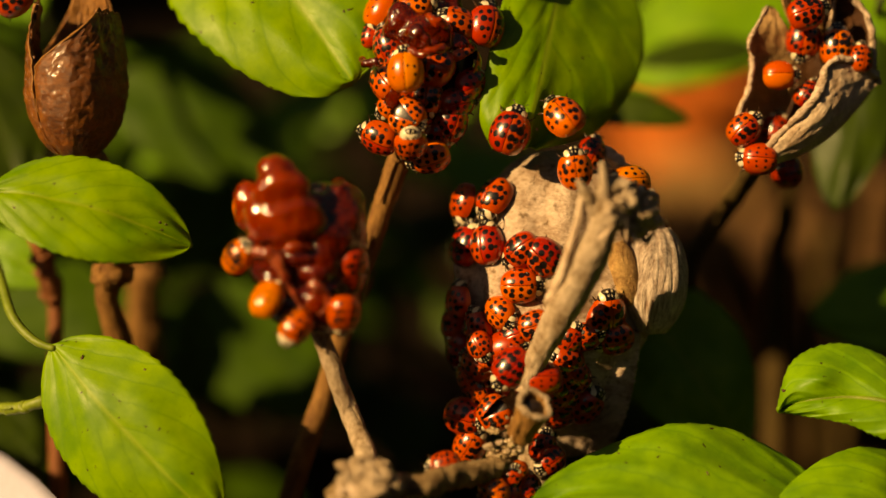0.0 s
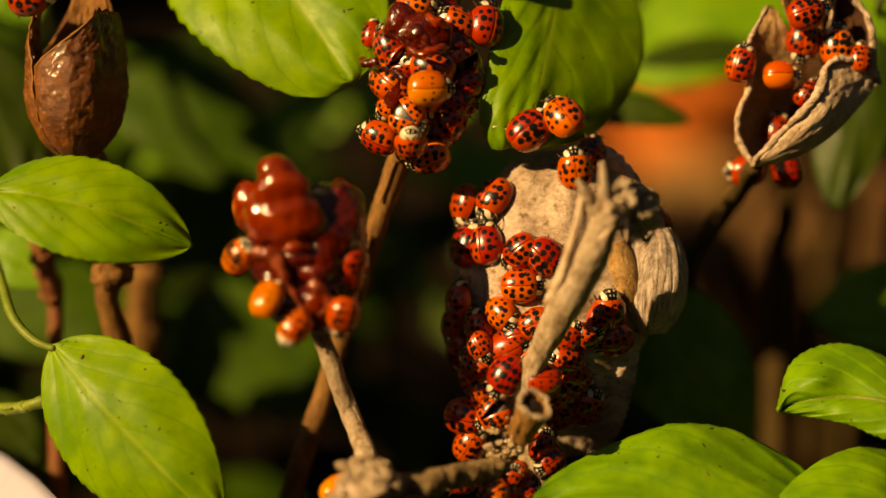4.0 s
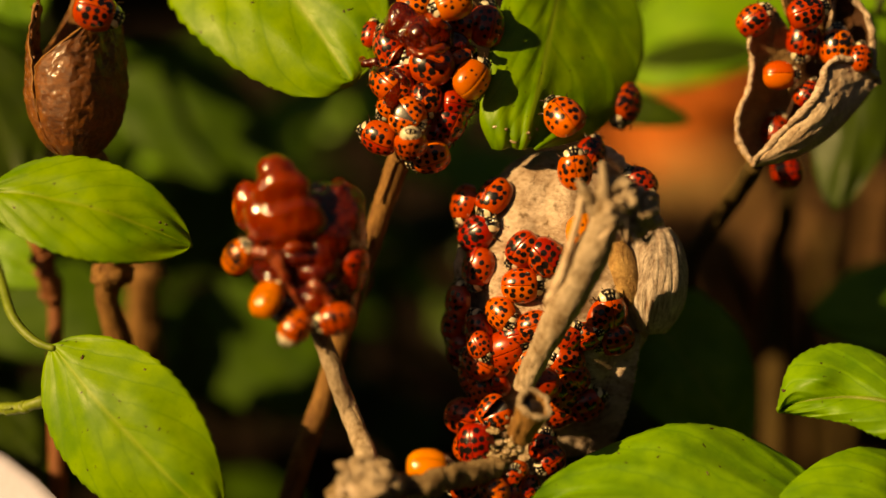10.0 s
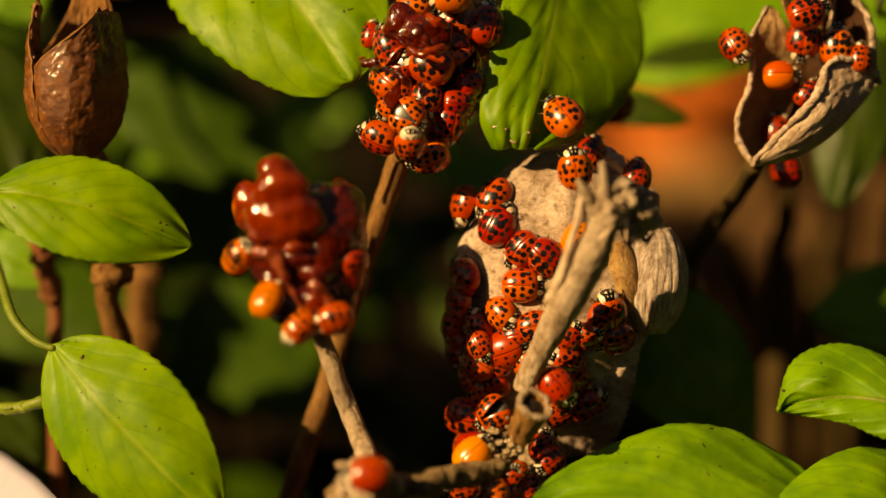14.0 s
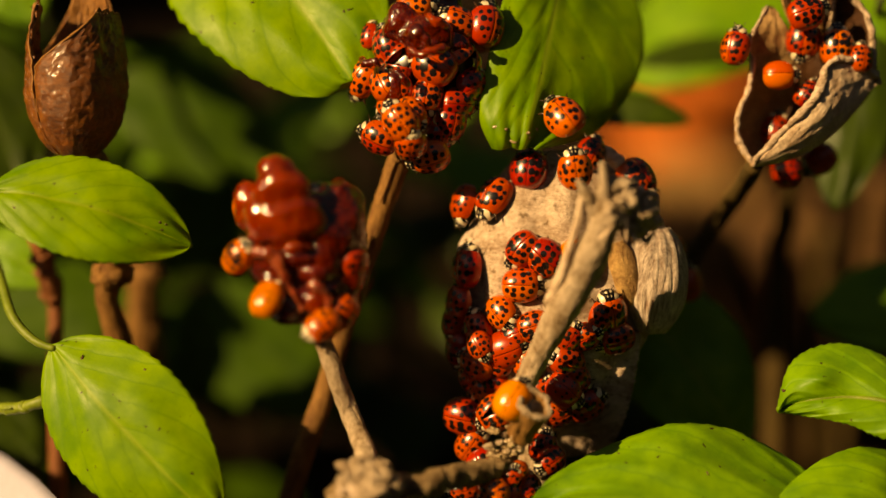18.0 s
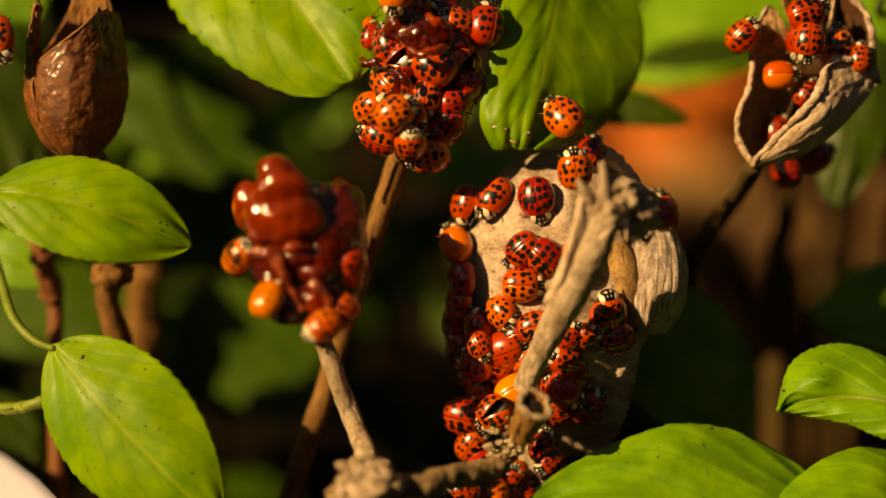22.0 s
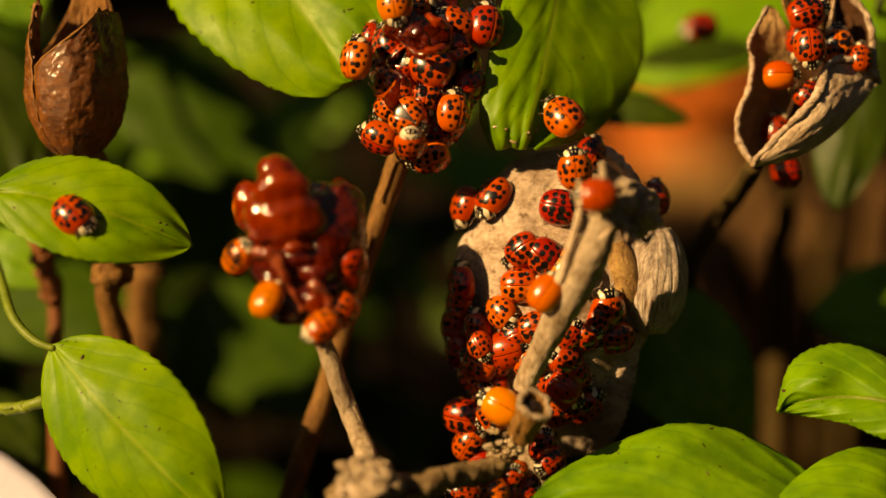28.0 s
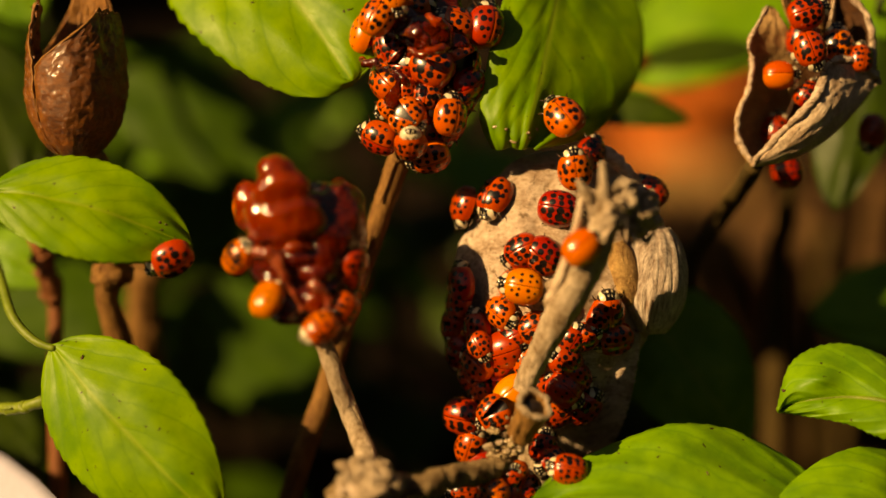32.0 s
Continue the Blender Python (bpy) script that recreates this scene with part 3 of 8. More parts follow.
def leafy_stem(foot, top, leaves, size, material, label, seed):
    """A stem of the plant with leaves set round it along its upper part."""
    rs = random.Random(seed)
    foot, top = Vector(foot), Vector(top)
    mid = (foot + top) / 2 + Vector((rs.uniform(-0.01, 0.01), rs.uniform(-0.005, 0.01), 0))
    t = thing("leafy_shoot", foot, "green-brown shoot inside the leafy plant", "shoot", "leafy shoots")
    line = [foot, mid, top]
    tube("stalk", line, [0.0016, 0.0014, 0.0008], SHADED_STALK, t, 8, 20, 0.1)
    path = along(line, 40)
    for k in range(leaves):
        at = path[int(40 * (0.35 + 0.65 * k / leaves))]
        w = k * 2.4 + rs.uniform(-0.4, 0.4)
        ln = size * rs.uniform(0.8, 1.15)
        b = at + Vector((math.cos(w), math.sin(w) * 0.8, 0.3)) * 0.009
        e = b + Vector((math.cos(w), math.sin(w) * 0.8, rs.uniform(-0.6, 0.0))) * ln
        leaf(b, e, ln * 0.60, Vector((rs.uniform(-0.3, 0.3), rs.uniform(-0.9, 0.0), 1)), material, label, 0.08, -0.1, (at,), fine=False, seed=seed * 9 + k, group="inner leaves")


# inner shoots: darker leaf copies stand in for the shade among them
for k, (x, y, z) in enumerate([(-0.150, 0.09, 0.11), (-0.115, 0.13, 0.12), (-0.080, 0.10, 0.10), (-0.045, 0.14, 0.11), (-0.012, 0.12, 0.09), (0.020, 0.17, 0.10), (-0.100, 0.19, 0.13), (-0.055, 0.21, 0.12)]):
    leafy_stem((x + 0.012, y + 0.02, 0), (x, y, z), 8, 0.034, LEAF_HALF_SHADE if x < -0.04 else LEAF_SHADE, "dim green leaf deep in the plant", 40 + k)
# shoots added above and beside the view to keep sun off the background
for k, (x, y, z) in enumerate([(-0.120, 0.05, 0.21), (-0.150, 0.08, 0.24), (-0.118, 0.09, 0.27), (-0.080, 0.11, 0.28), (-0.045, 0.12, 0.27), (-0.005, 0.13, 0.28)]):
    leafy_stem((x - 0.01, y + 0.03, 0), (x, y, z), 11, 0.040, LEAF_LIT, "green leaf added out of view to shade the background", 60 + k)


# ---- dry stems and twigs ----
def stem(name, points, widths, material, label, category="twig", nodes=3, strips=6, **more):
    t = thing(name, points[0], label, category)
    tube("stalk", points, widths, material, t, **more)
    rs = random.Random(len(points) * 7 + int(points[0][0] * 1e5))
    line = along(points, 200)
    for k in range(nodes):
        i = rs.randint(8, 90)
        r = widths[0] * rs.uniform(1.05, 1.3)
        hang("node", blob_mesh("node", line[i] - t.location, (r, r, r * 0.7), 0.4, 0.0014, k * 2.2, None, 14, 20), material, t)
    for k in range(strips):
        i = rs.randint(3, 70)
        n = rs.randint(8, 26)
        w = rs.uniform(0, 6.3)
        off = (RIGHT * math.cos(w) + FACE * abs(math.sin(w))) * widths[0] * 1.0
        tube("bark_strip", [line[i] + off, line[i + n // 2] + off * rs.uniform(0.95, 1.15), line[i + n] + off * rs.uniform(0.9, 1.25)], [0.00015, 0.0003, 0.0001], material, t, 6, 14, 0.3, 0.0008, k)
    return t



stem("dry_twig", [here(-5.7, 18.6, -9), here(-8.9, 9.9, -10.5), here(-12.6, -0.8, -13), here(-16.0, -11.2, -15), here(-19.7, -23.6, -17), here(-26.2, -43.0, -20), here(-38.4, -85.9, -36), (-0.04636, 0.01937, -0.03426)], [0.0022, 0.0019, 0.0018, 0.0018, 0.0018, 0.0019, 0.0022, 0.0026], BARK_WARM, "long orange-brown dry stem under the upper cluster", steps=90, sides=16, seed=1.0, knots=0.05, knot=0.004, nodes=0, strips=4)
stem("dry_twig", [here(-20.1, -10.5, 7.5), here(-17.0, -19.4, 5.5), (-0.01423, -0.01126, 0.10006), (-0.01184, -0.01687, 0.09573), (-0.01119, -0.02413, 0.09279), (-0.01261, -0.03005, 0.06488), (-0.01481, -0.04126, -0.00199)], [0.0014, 0.0015, 0.0016, 0.0017, 0.0020, 0.0026, 0.0027], BARK, "pale rough dry stem under the jelly", steps=70, sides=16, seed=2.0, knots=0.06, nodes=0)
stem("dry_twig", [here(51.0, 13.8, -8), (0.04974, 0.02731, 0.12493), (0.04566, 0.02917, 0.11770), (0.04288, 0.03083, 0.10986), (0.04161, 0.03460, 0.08585), (0.04219, 0.00409, -0.05659)], [0.0015, 0.0016, 0.0017, 0.0018, 0.002, 0.0025], BARK_OLIVE, "dark olive-brown dry stem under the open capsule", nodes=0, seed=3.0, steps=40)
stem("dry_twig", [(0.06563, 0.06171, 0.12075), (0.06534, 0.06414, 0.10882), (0.06520, 0.06683, 0.08475), (0.06762, 0.04581, -0.05763)], [0.0020, 0.0021, 0.0022, 0.0026], BARK_OLIVE, "dark thin dry stem in shade", nodes=0, knots=0.05, seed=4.0)
stem("dry_twig", [(-0.05861, 0.01249, 0.13756), (-0.05500, 0.01404, 0.12939), (-0.05447, 0.01305, 0.11987), (-0.05620, 0.01261, 0.11205), (-0.05474, 0.01373, 0.10253), (-0.05295, 0.01092, 0.07448), (-0.05255, -0.01736, -0.02551)], [0.0026, 0.0026, 0.0027, 0.0020, 0.0024, 0.0026, 0.0028], BARK_WARM, "twisted brown dry stem under the closed capsule", seed=5.0, steps=50, knots=0.10, knot=0.003)
stem("dry_twig", [(-0.06949, 0.02345, 0.11952), (-0.06774, 0.02235, 0.10965), (-0.06695, 0.02122, 0.09969), (-0.06686, -0.01406, -0.02830)], [0.0016, 0.0015, 0.0014, 0.002], RED_STALK, "thin reddish brown stem in the plant", seed=6.0)
stem("dry_twig", [(0.09064, 0.11834, 0.10088), (0.08981, 0.11759, 0.09211), (0.08949, 0.11868, 0.07606), (0.09054, 0.11496, 0.02576)], [0.0016, 0.0014, 0.0016, 0.002], BARK_OLIVE, "thin dark dry stick standing in the soil", nodes=0, seed=10.0)
for a, b, c, r, paint, words in [
        ((0.06109, 0.16362, 0.07843), (0.06453, 0.16608, 0.05364), (0.07555, 0.19825, -0.07387), 0.0030, LITTER_TAN, "pale dry stick standing in the soil"),
        ((0.06652, 0.14310, 0.08002), (0.06897, 0.14725, 0.06043), (0.07861, 0.18702, -0.07608), 0.0034, BARK_OLIVE, "dark dry stick standing in the soil"),
        ((0.09245, 0.18556, 0.08126), (0.09191, 0.18892, 0.05921), (0.09904, 0.20708, -0.07904), 0.0040, LITTER_TAN, "pale dry stick standing in the soil"),
        ((0.08797, 0.13477, 0.08674), (0.08747, 0.13784, 0.06383), (0.09861, 0.17587, -0.07803), 0.0022, BARK_OLIVE, "dark dry stick standing in the soil"),
        ((0.07962, 0.18892, 0.05921), (0.08332, 0.19249, 0.03784), (0.09421, 0.20957, -0.07140), 0.0036, RED_STALK, "reddish dry stick standing in the soil"),
        ((0.11141, 0.17596, 0.08406), (0.10477, 0.17599, 0.06797), (0.11095, 0.20267, -0.07646), 0.0036, LITTER_TAN, "pale dry stick leaning over the soil"),
        ((0.05293, 0.14560, 0.05535), (0.06164, 0.15245, 0.04406), (0.08156, 0.19825, -0.07387), 0.0030, BARK_OLIVE, "dark dry stick leaning over the soil")]:
    stem("dry_stick", [a, b, c], [r * 0.8, r, r * 1.1], paint, words, "stick", nodes=1, knots=0.2, knot=0.006, steps=40, seed=r * 900)
stem("leafy_shoot", [(-0.07570, 0.00135, 0.09679), (-0.06930, -0.00227, 0.09858), (-0.06478, -0.00385, 0.10022), (-0.05827, -0.00137, 0.10138)], [0.0011, 0.0010, 0.0009, 0.0006], GREEN_STALK, "thin yellow-green leaf stalk", seed=7.0)
stem("dry_twig", [(0.01632, -0.00230, 0.08880), (0.01497, -0.00368, 0.08131), (0.01091, -0.02997, -0.01255)], [0.0028, 0.003, 0.0034], BARK, "thick dry stem under the husk", seed=8.0)
stem("dry_twig", [(-0.05505, 0.05231, 0.10479), (-0.05668, 0.05183, 0.09035), (-0.05582, 0.05211, 0.07179), (-0.05616, 0.01191, -0.06487)], [0.0030, 0.0028, 0.0028, 0.003], BARK_WARM, "thick brown stem in shade", seed=9.0)



# ---- the large open husk in the middle ----
def husk_patch(name, edge_a, edge_b, bulge, material, parent, thick, seed, torn):
    """A dry valve between two lines, arched by bulge (mm), with a torn first edge."""
    def f(u, v):
        p, q = spot_on(edge_a, u), spot_on(edge_b, u)
        h = bulge * 4 * v * (1 - v) * math.sin(math.pi * min(1, 0.15 + u)) + rough_at((u * 4, v * 3, seed), 0.5, 0.40) * v + rough_at((u * 9, v * 7, seed), 0.4, 0.10) * min(1, v * 4)
        return p + (q - p) * v + FACE * h * MM + (p - q).normalized() * rough_at((u * 22, seed, 0), 0.5, torn * MM) * max(0, 1 - v * 4) - parent.location
    ob = hang(name, mesh_of(name, *sheet(f, 90, 40)), material, parent)
    ob.modifiers.new("thick", "SOLIDIFY").thickness = thick
    return ob


husk = thing("seed_husk", (0.01627, -0.00350, 0.08832), "large pale dried seed husk, split open, crowded with ladybirds", "seed pod")


def husk_shell(a, b):
    """Egg-shaped husk: a from the tip below to the top, b round it."""
    w = b * 2 * math.pi
    t = a * math.pi
    full = math.sin(t) ** (0.72 if a > 0.5 else 1.0)
    q = Vector((full * math.cos(w), -math.cos(t), math.sin(t) * math.sin(w)))
    k = 1 + 0.03 * math.sin(w * 9 + 2 * q.y) + rough_at(q, 0.35, 0.10) + rough_at(q, 0.09, 0.03)
    c = Vector((0.01852, 0.00936, 0.11498))
    lean = Vector((0.8 * q.y * MM, 0, 0))
    return c + VIEW @ (Vector((q.x * 15.89 * MM * k * (1 - 0.10 * q.y ** 2), q.y * 23.65 * MM * (1 if q.y < 0 else 0.97), q.z * 10.11 * MM * k)) + lean) - husk.location


hang("shell", mesh_of("shell", *sheet(husk_shell, 90, 140, True)), HUSK, husk)


def curl(name, a, b, radius, turns, start, material, parent, thick=0.0009, flare=0.0, seed=0.0, label=""):
    """A rolled valve of husk from a to b."""
    a, b = Vector(a) - parent.location, Vector(b) - parent.location
    d = (b - a).normalized()
    s = d.cross(FACE).normalized()
    n = s.cross(d)

    def f(u, v):
        w = start + v * turns * 2 * math.pi
        r = radius * (1 + flare * (u - 0.5) + 0.08 * v) * (0.05 + 0.95 * math.sin(math.pi * (0.03 + 0.94 * u)) ** 0.5)
        r *= 1 + 0.016 * math.sin(v * 131 + 4 * u) + 0.012 * math.sin(v * 83 - 3 * u) + rough_at((u * 1.5, v * 3, seed), 0.5, 0.07) + rough_at((u * 1.5, v * 9, seed), 0.12, 0.014)
        return a + (b - a) * u + (s * math.cos(w) + n * math.sin(w)) * r + d * rough_at((v * 9, seed, 1), 0.5, 0.0007)
    ob = hang(name, mesh_of(name, *sheet(f, 40, 150)), material, parent, label)
    ob.modifiers.new("thick", "SOLIDIFY").thickness = thick
    return ob


curl("curled_valve", (0.03466, 0.00748, 0.12538), (0.03384, 0.00364, 0.11031), 0.0047, 0.80, 0.55, HUSK_LINED, husk, label="rolled pale striped edge of the husk")
curl("curled_valve", (0.02796, 0.00395, 0.12420), (0.03061, 0.00229, 0.11587), 0.0017, 0.70, 0.5, CAPSULE_TAN, husk, seed=3.0, label="torn tan inner edge of the husk")
husk_patch("lower_valve", [here(32.2, -13.7, -6), here(31.8, -18.3, -6.5), here(30.9, -23.9, -8), here(29.5, -29.3, -11), here(27.7, -33.9, -15)], [here(18.6, -13.8, -8), here(18.1, -19.3, -8), here(18.2, -24.9, -9), here(18.7, -29.8, -11), here(19.9, -34.8, -15)], 0.8, HUSK, husk, 0.0008, 13.0, 0.4)
tube("back_rim", [(0.02559, 0.01369, 0.13800), (0.02847, 0.01207, 0.13624), (0.03125, 0.01107, 0.13317), (0.03394, 0.01071, 0.12883), (0.03619, 0.01107, 0.12346)], [0.0009, 0.0011, 0.0010, 0.0012, 0.0010], HUSK, husk, 10, 50, 0.25, 0.0012, 4.0)


# ---- the broken twig before the husk ----
twig = thing("broken_twig", (0.01302, -0.01039, 0.10596), "broken grey-brown twig with knobbly splintered end", "twig")
tube("stalk", [(0.01262, -0.00974, 0.10474), (0.01494, -0.00995, 0.11056), (0.01903, -0.01030, 0.11918), (0.02235, -0.01097, 0.12682), (0.02464, -0.01126, 0.13240), (0.02595, -0.01197, 0.13669)], [0.0017, 0.0019, 0.0026, 0.0029, 0.0023, 0.0014], BARK, twig, 28, 110, 0.05, 0.0010, 3.0)
tube("splinter", [(0.02412, -0.01140, 0.13199), (0.02449, -0.01157, 0.13792), (0.02424, -0.01110, 0.14261)], [0.0017, 0.0011, 0.0004], BARK, twig, 12, 24, 0.14, 0.001, 5.0)
tube("splinter", [(0.02377, -0.01100, 0.13323), (0.02190, -0.01171, 0.13751), (0.02045, -0.01195, 0.14000)], [0.0011, 0.0009, 0.0004], BARK, twig, 12, 20, 0.16, 0.001, 8.0)
tube("side_shoot", [(0.02121, -0.01184, 0.13710), (0.02058, -0.01195, 0.13352), (0.01943, -0.01234, 0.12910), (0.01816, -0.01178, 0.12433), (0.01709, -0.00998, 0.12018)], [0.0006, 0.0006, 0.0008, 0.0012], HUSK_GREY, twig, 10, 30, 0.12, 0.001, 2.0)
for k, (at, size) in enumerate([((0.02785, -0.00998, 0.13636), 0.0023), ((0.03038, -0.00860, 0.13413), 0.0024), ((0.02646, -0.01029, 0.13862), 0.0016), ((0.02934, -0.00745, 0.13121), 0.0022), ((0.03171, -0.00614, 0.13522), 0.0017), ((0.02586, -0.01182, 0.13393), 0.0020), ((0.02855, -0.00843, 0.13790), 0.0014), ((0.03235, -0.00532, 0.13128), 0.0018), ((0.01782, -0.00754, 0.12120), 0.0016), ((0.01699, -0.00734, 0.11860), 0.0012)]):
    hang("knob", blob_mesh("knob", Vector(at) - twig.location, (size * 1.1, size * 0.9, size * 0.85), 0.45, 0.0013, k * 3.1, None, 30, 40), BARK, twig)

rnd = random.Random(12)
for k in range(30):
    s = rnd.random() ** 0.8
    at = Vector((0.02483, -0.01277, 0.13423)) * (1 - s) + Vector((0.03215, -0.00685, 0.13304)) * s + RIGHT * rnd.gauss(0, 0.0008) + UP * rnd.gauss(0, 0.0016)
    way = Vector((rnd.gauss(0.2, 0.7), rnd.gauss(-0.3, 0.5), rnd.gauss(0.2, 0.8))).normalized() * rnd.uniform(0.0012, 0.0034)
    tube("splinter", [at - way * 0.4, at + way * 0.3 + Vector((rnd.gauss(0, 1), rnd.gauss(0, 1), rnd.gauss(0, 1))) * 0.0003, at + way], [rnd.uniform(0.0004, 0.0009), rnd.uniform(0.0003, 0.0007), 0.00012], BARK if k % 4 else HUSK_GREY, twig, 7, 8, 0.3, 0.0006, k * 1.1)

# ---- hollow stub and crust below the twig ----
stub = thing("hollow_stub", (0.01083, -0.01278, 0.09538), "short hollow woody stub with pale torn rim and resin crust", "twig")
sa, sb = here(12.1, -29.5, 4.5), here(14.2, -24.1, 10.5)


def stub_wall(u, v):
    w = v * 2 * math.pi
    d = (sb - sa).normalized()
    s = d.cross(FACE).normalized()
    n = s.cross(d)
    prof = [(0.0024, 0), (0.0027, 0.15), (0.0025, 0.3), (0.0029, 0.45), (0.0027, 0.62), (0.0030, 0.78), (0.0029, 0.92), (0.0031, 1.0), (0.0026, 1.03), (0.0023, 0.92), (0.0019, 0.55), (0.0003, 0.5)]
    r, h = prof[round(u * 11)]
    r *= 0.90 + 0.06 * math.sin(3 * w) + rough_at((math.cos(w), math.sin(w), h), 0.35, 0.22) + rough_at((math.cos(w), math.sin(w), h), 0.12, 0.12)
    q = sa + (sb - sa) * h
    return q - stub.location + (s * math.cos(w) + n * math.sin(w)) * r * 0.86


hang("wall", mesh_of("wall", *sheet(stub_wall, 11, 48, True)), BARK_WARM, stub)
tube("rim", [Vector(stub_wall(7 / 11, k / 20)) + stub.location for k in range(21)], [0.0004, 0.0006, 0.0004], BARK, stub, 8, 60, 0.3, 0.0006, 2.0)
# black lump set in the mouth, drawn in place of the hole's shade
hang("hollow", blob_mesh("hollow", sa + (sb - sa) * 0.80 - stub.location, (0.0019, 0.0019, 0.0012), 0.1, 0.002, 4, VIEW), CHITIN, stub)
rnd = random.Random(8)
for k in range(30):
    u, v = rnd.gauss(0, 1), rnd.gauss(0, 1)
    r = rnd.uniform(0.0002, 0.0007)
    at = Vector((0.00960, -0.01435, 0.09703)) + RIGHT * u * 0.0014 + UP * v * 0.0018 + FACE * rnd.uniform(-0.001, 0.0015)
    hang("crust", blob_mesh("crust", at - stub.location, (r * 1.3, r * 0.6, r * 0.9), 0.9, 0.0003, k * 1.7, None, 10, 14), CRUST if k % 3 else BARK, stub)

# ---- low twig at the foot ----
low = thing("forked_twig", (-0.01591, -0.02478, 0.09404), "rough knobbly forked twig with pale broken bark", "twig")
tube("stalk", [(-0.01683, -0.02440, 0.09197), (-0.01159, -0.02457, 0.09470), (-0.00382, -0.02354, 0.09461), (0.00140, -0.02047, 0.09436), (0.00747, -0.01550, 0.09348), (0.01086, -0.01186, 0.09498)], [0.0024, 0.0022, 0.0019, 0.0020, 0.0019, 0.0017], BARK_DIM, low, 18, 60, 0.14, 0.0014, 6.0)
for k, (at, size) in enumerate([((-0.01234, -0.02700, 0.09693), 0.0028), ((-0.00994, -0.02678, 0.09758), 0.0026), ((-0.01392, -0.02666, 0.09472), 0.0030), ((-0.01102, -0.02849, 0.09556), 0.0030), ((-0.00808, -0.02650, 0.09521), 0.0022), ((-0.01495, -0.02741, 0.09243), 0.003), ((-0.01306, -0.02544, 0.09848), 0.0016), ((-0.00897, -0.02458, 0.09790), 0.0015)]):
    hang("knob", blob_mesh("knob", Vector(at) - low.location, (size * 0.85, size * 0.7, size * 0.75), 0.55, 0.0015, k * 2.3, None, 30, 40), BARK, low)

rnd = random.Random(17)
for k in range(40):
    at = Vector((-0.01131, -0.02705, 0.09676)) + RIGHT * max(-0.004, min(0.004, rnd.gauss(0, 0.0026))) + UP * max(-0.003, min(0.0022, rnd.gauss(-0.0008, 0.0016))) + FACE * rnd.uniform(-0.001, 0.0018)
    r = rnd.uniform(0.0005, 0.0012)
    hang("crust", blob_mesh("crust", at - low.location, (r, r * 0.7, r * 0.8), 0.6, 0.0009, k * 1.9, None, 9, 12), BARK if k % 3 else HUSK, low)

# ---- capsules ----
def capsule_valve(name, centre, axis, rx, ry, rz, w0, w1, split, top, material, parent, lip=CAPSULE_RIM, thick=0.0007, ribs=0.03, seed=0.0, dent=0.09, lip_size=1.0, ease=0.85, wrinkle=0.0, flare=0.25, tip=0.35, lean=0.5, lining=None, facet=0.0):
    """One valve of a dry capsule: part of an egg about centre, its axis along axis, from angle w0 to w1 round it. Above the height
    split (in rz) it narrows to a tip at the height top; flare bends the tip outwards, lean says at which share of its width the tip stands."""
    c = Vector(centre) - parent.location
    z = Vector(axis).normalized()
    x = (RIGHT - z * RIGHT.dot(z)).normalized()
    y = z.cross(x)

    def f(u, v):
        h = -1 + u * (top + 1)
        over = max(0.0, (h - split) / max(0.01, top - split))
        keep = 1 - (1 - tip) * over ** ease
        w = w0 + (w1 - w0) * (lean + (v - lean) * keep)
        k = 1 + ribs * math.sin(w * 11) + rough_at((math.cos(w) * 2, math.sin(w) * 2, u * 3 + seed), 0.35, dent) + rough_at((math.cos(w) * 2, math.sin(w) * 2, u * 3 + seed), 0.1, 0.03)
        k += wrinkle * noise.noise(Vector((math.cos(w) * 2.2 + seed, math.sin(w) * 2.2, h * 13))) + 0.5 * wrinkle * noise.noise(Vector((math.cos(w) * 6, math.sin(w) * 6 + seed, h * 26)))
        r = math.sqrt(max(0.03, 1 - min(0.0, h) ** 2)) if h < 0 else 1 - 0.22 * h * h
        r *= k * (1 + flare * over ** 1.5) * (1 + facet * (abs(math.cos(1.5 * w + 2.55)) ** 1.5 - 0.6))
        return c + x * (math.cos(w) * rx * r) + y * (math.sin(w) * ry * r) + z * (h * rz + (rough_at((v * 6, seed, 0), 0.5, 0.0016) if u > 0.99 else 0))
    me = mesh_of(name, *sheet(f, 90, 70))
    ob = hang(name, me, material, parent)
    sol = ob.modifiers.new("thick", "SOLIDIFY")
    sol.thickness = thick
    if lining:
        me.materials.append(lining)
        sol.material_offset = 1
    edge = [f(0.25 + 0.75 * k / 20, 0.0) for k in range(21)] + [f(1.0, k / 8) for k in range(1, 8)] + [f(1 - 0.75 * k / 20, 1.0) for k in range(21)]
    tube("rim", [p + parent.location for p in edge], [thick * k * lip_size for k in (0.2, 0.5, 0.6, 0.5, 0.2)], lip, parent, 8, 150, 0.3, 0.0008, seed)
    return ob



closed = thing("seed_capsule", (-0.05861, 0.01207, 0.13624), "brown wrinkled dry seed capsule, split at the top", "seed pod")
cc = (-0.05974, 0.01397, 0.14858)
capsule_valve("front_valve", cc, UP, 0.0080, 0.0072, 0.0124, -2.40, 0.45, 0.22, 0.92, CAPSULE, closed, seed=1.0, lip=CAPSULE_RIM, thick=0.0006, wrinkle=0.013, ribs=0.008, dent=0.035, lip_size=0.55, tip=0.32, lean=0.80, flare=0.0, lining=LINING_SHADE_AND_DIRT, facet=0.13)
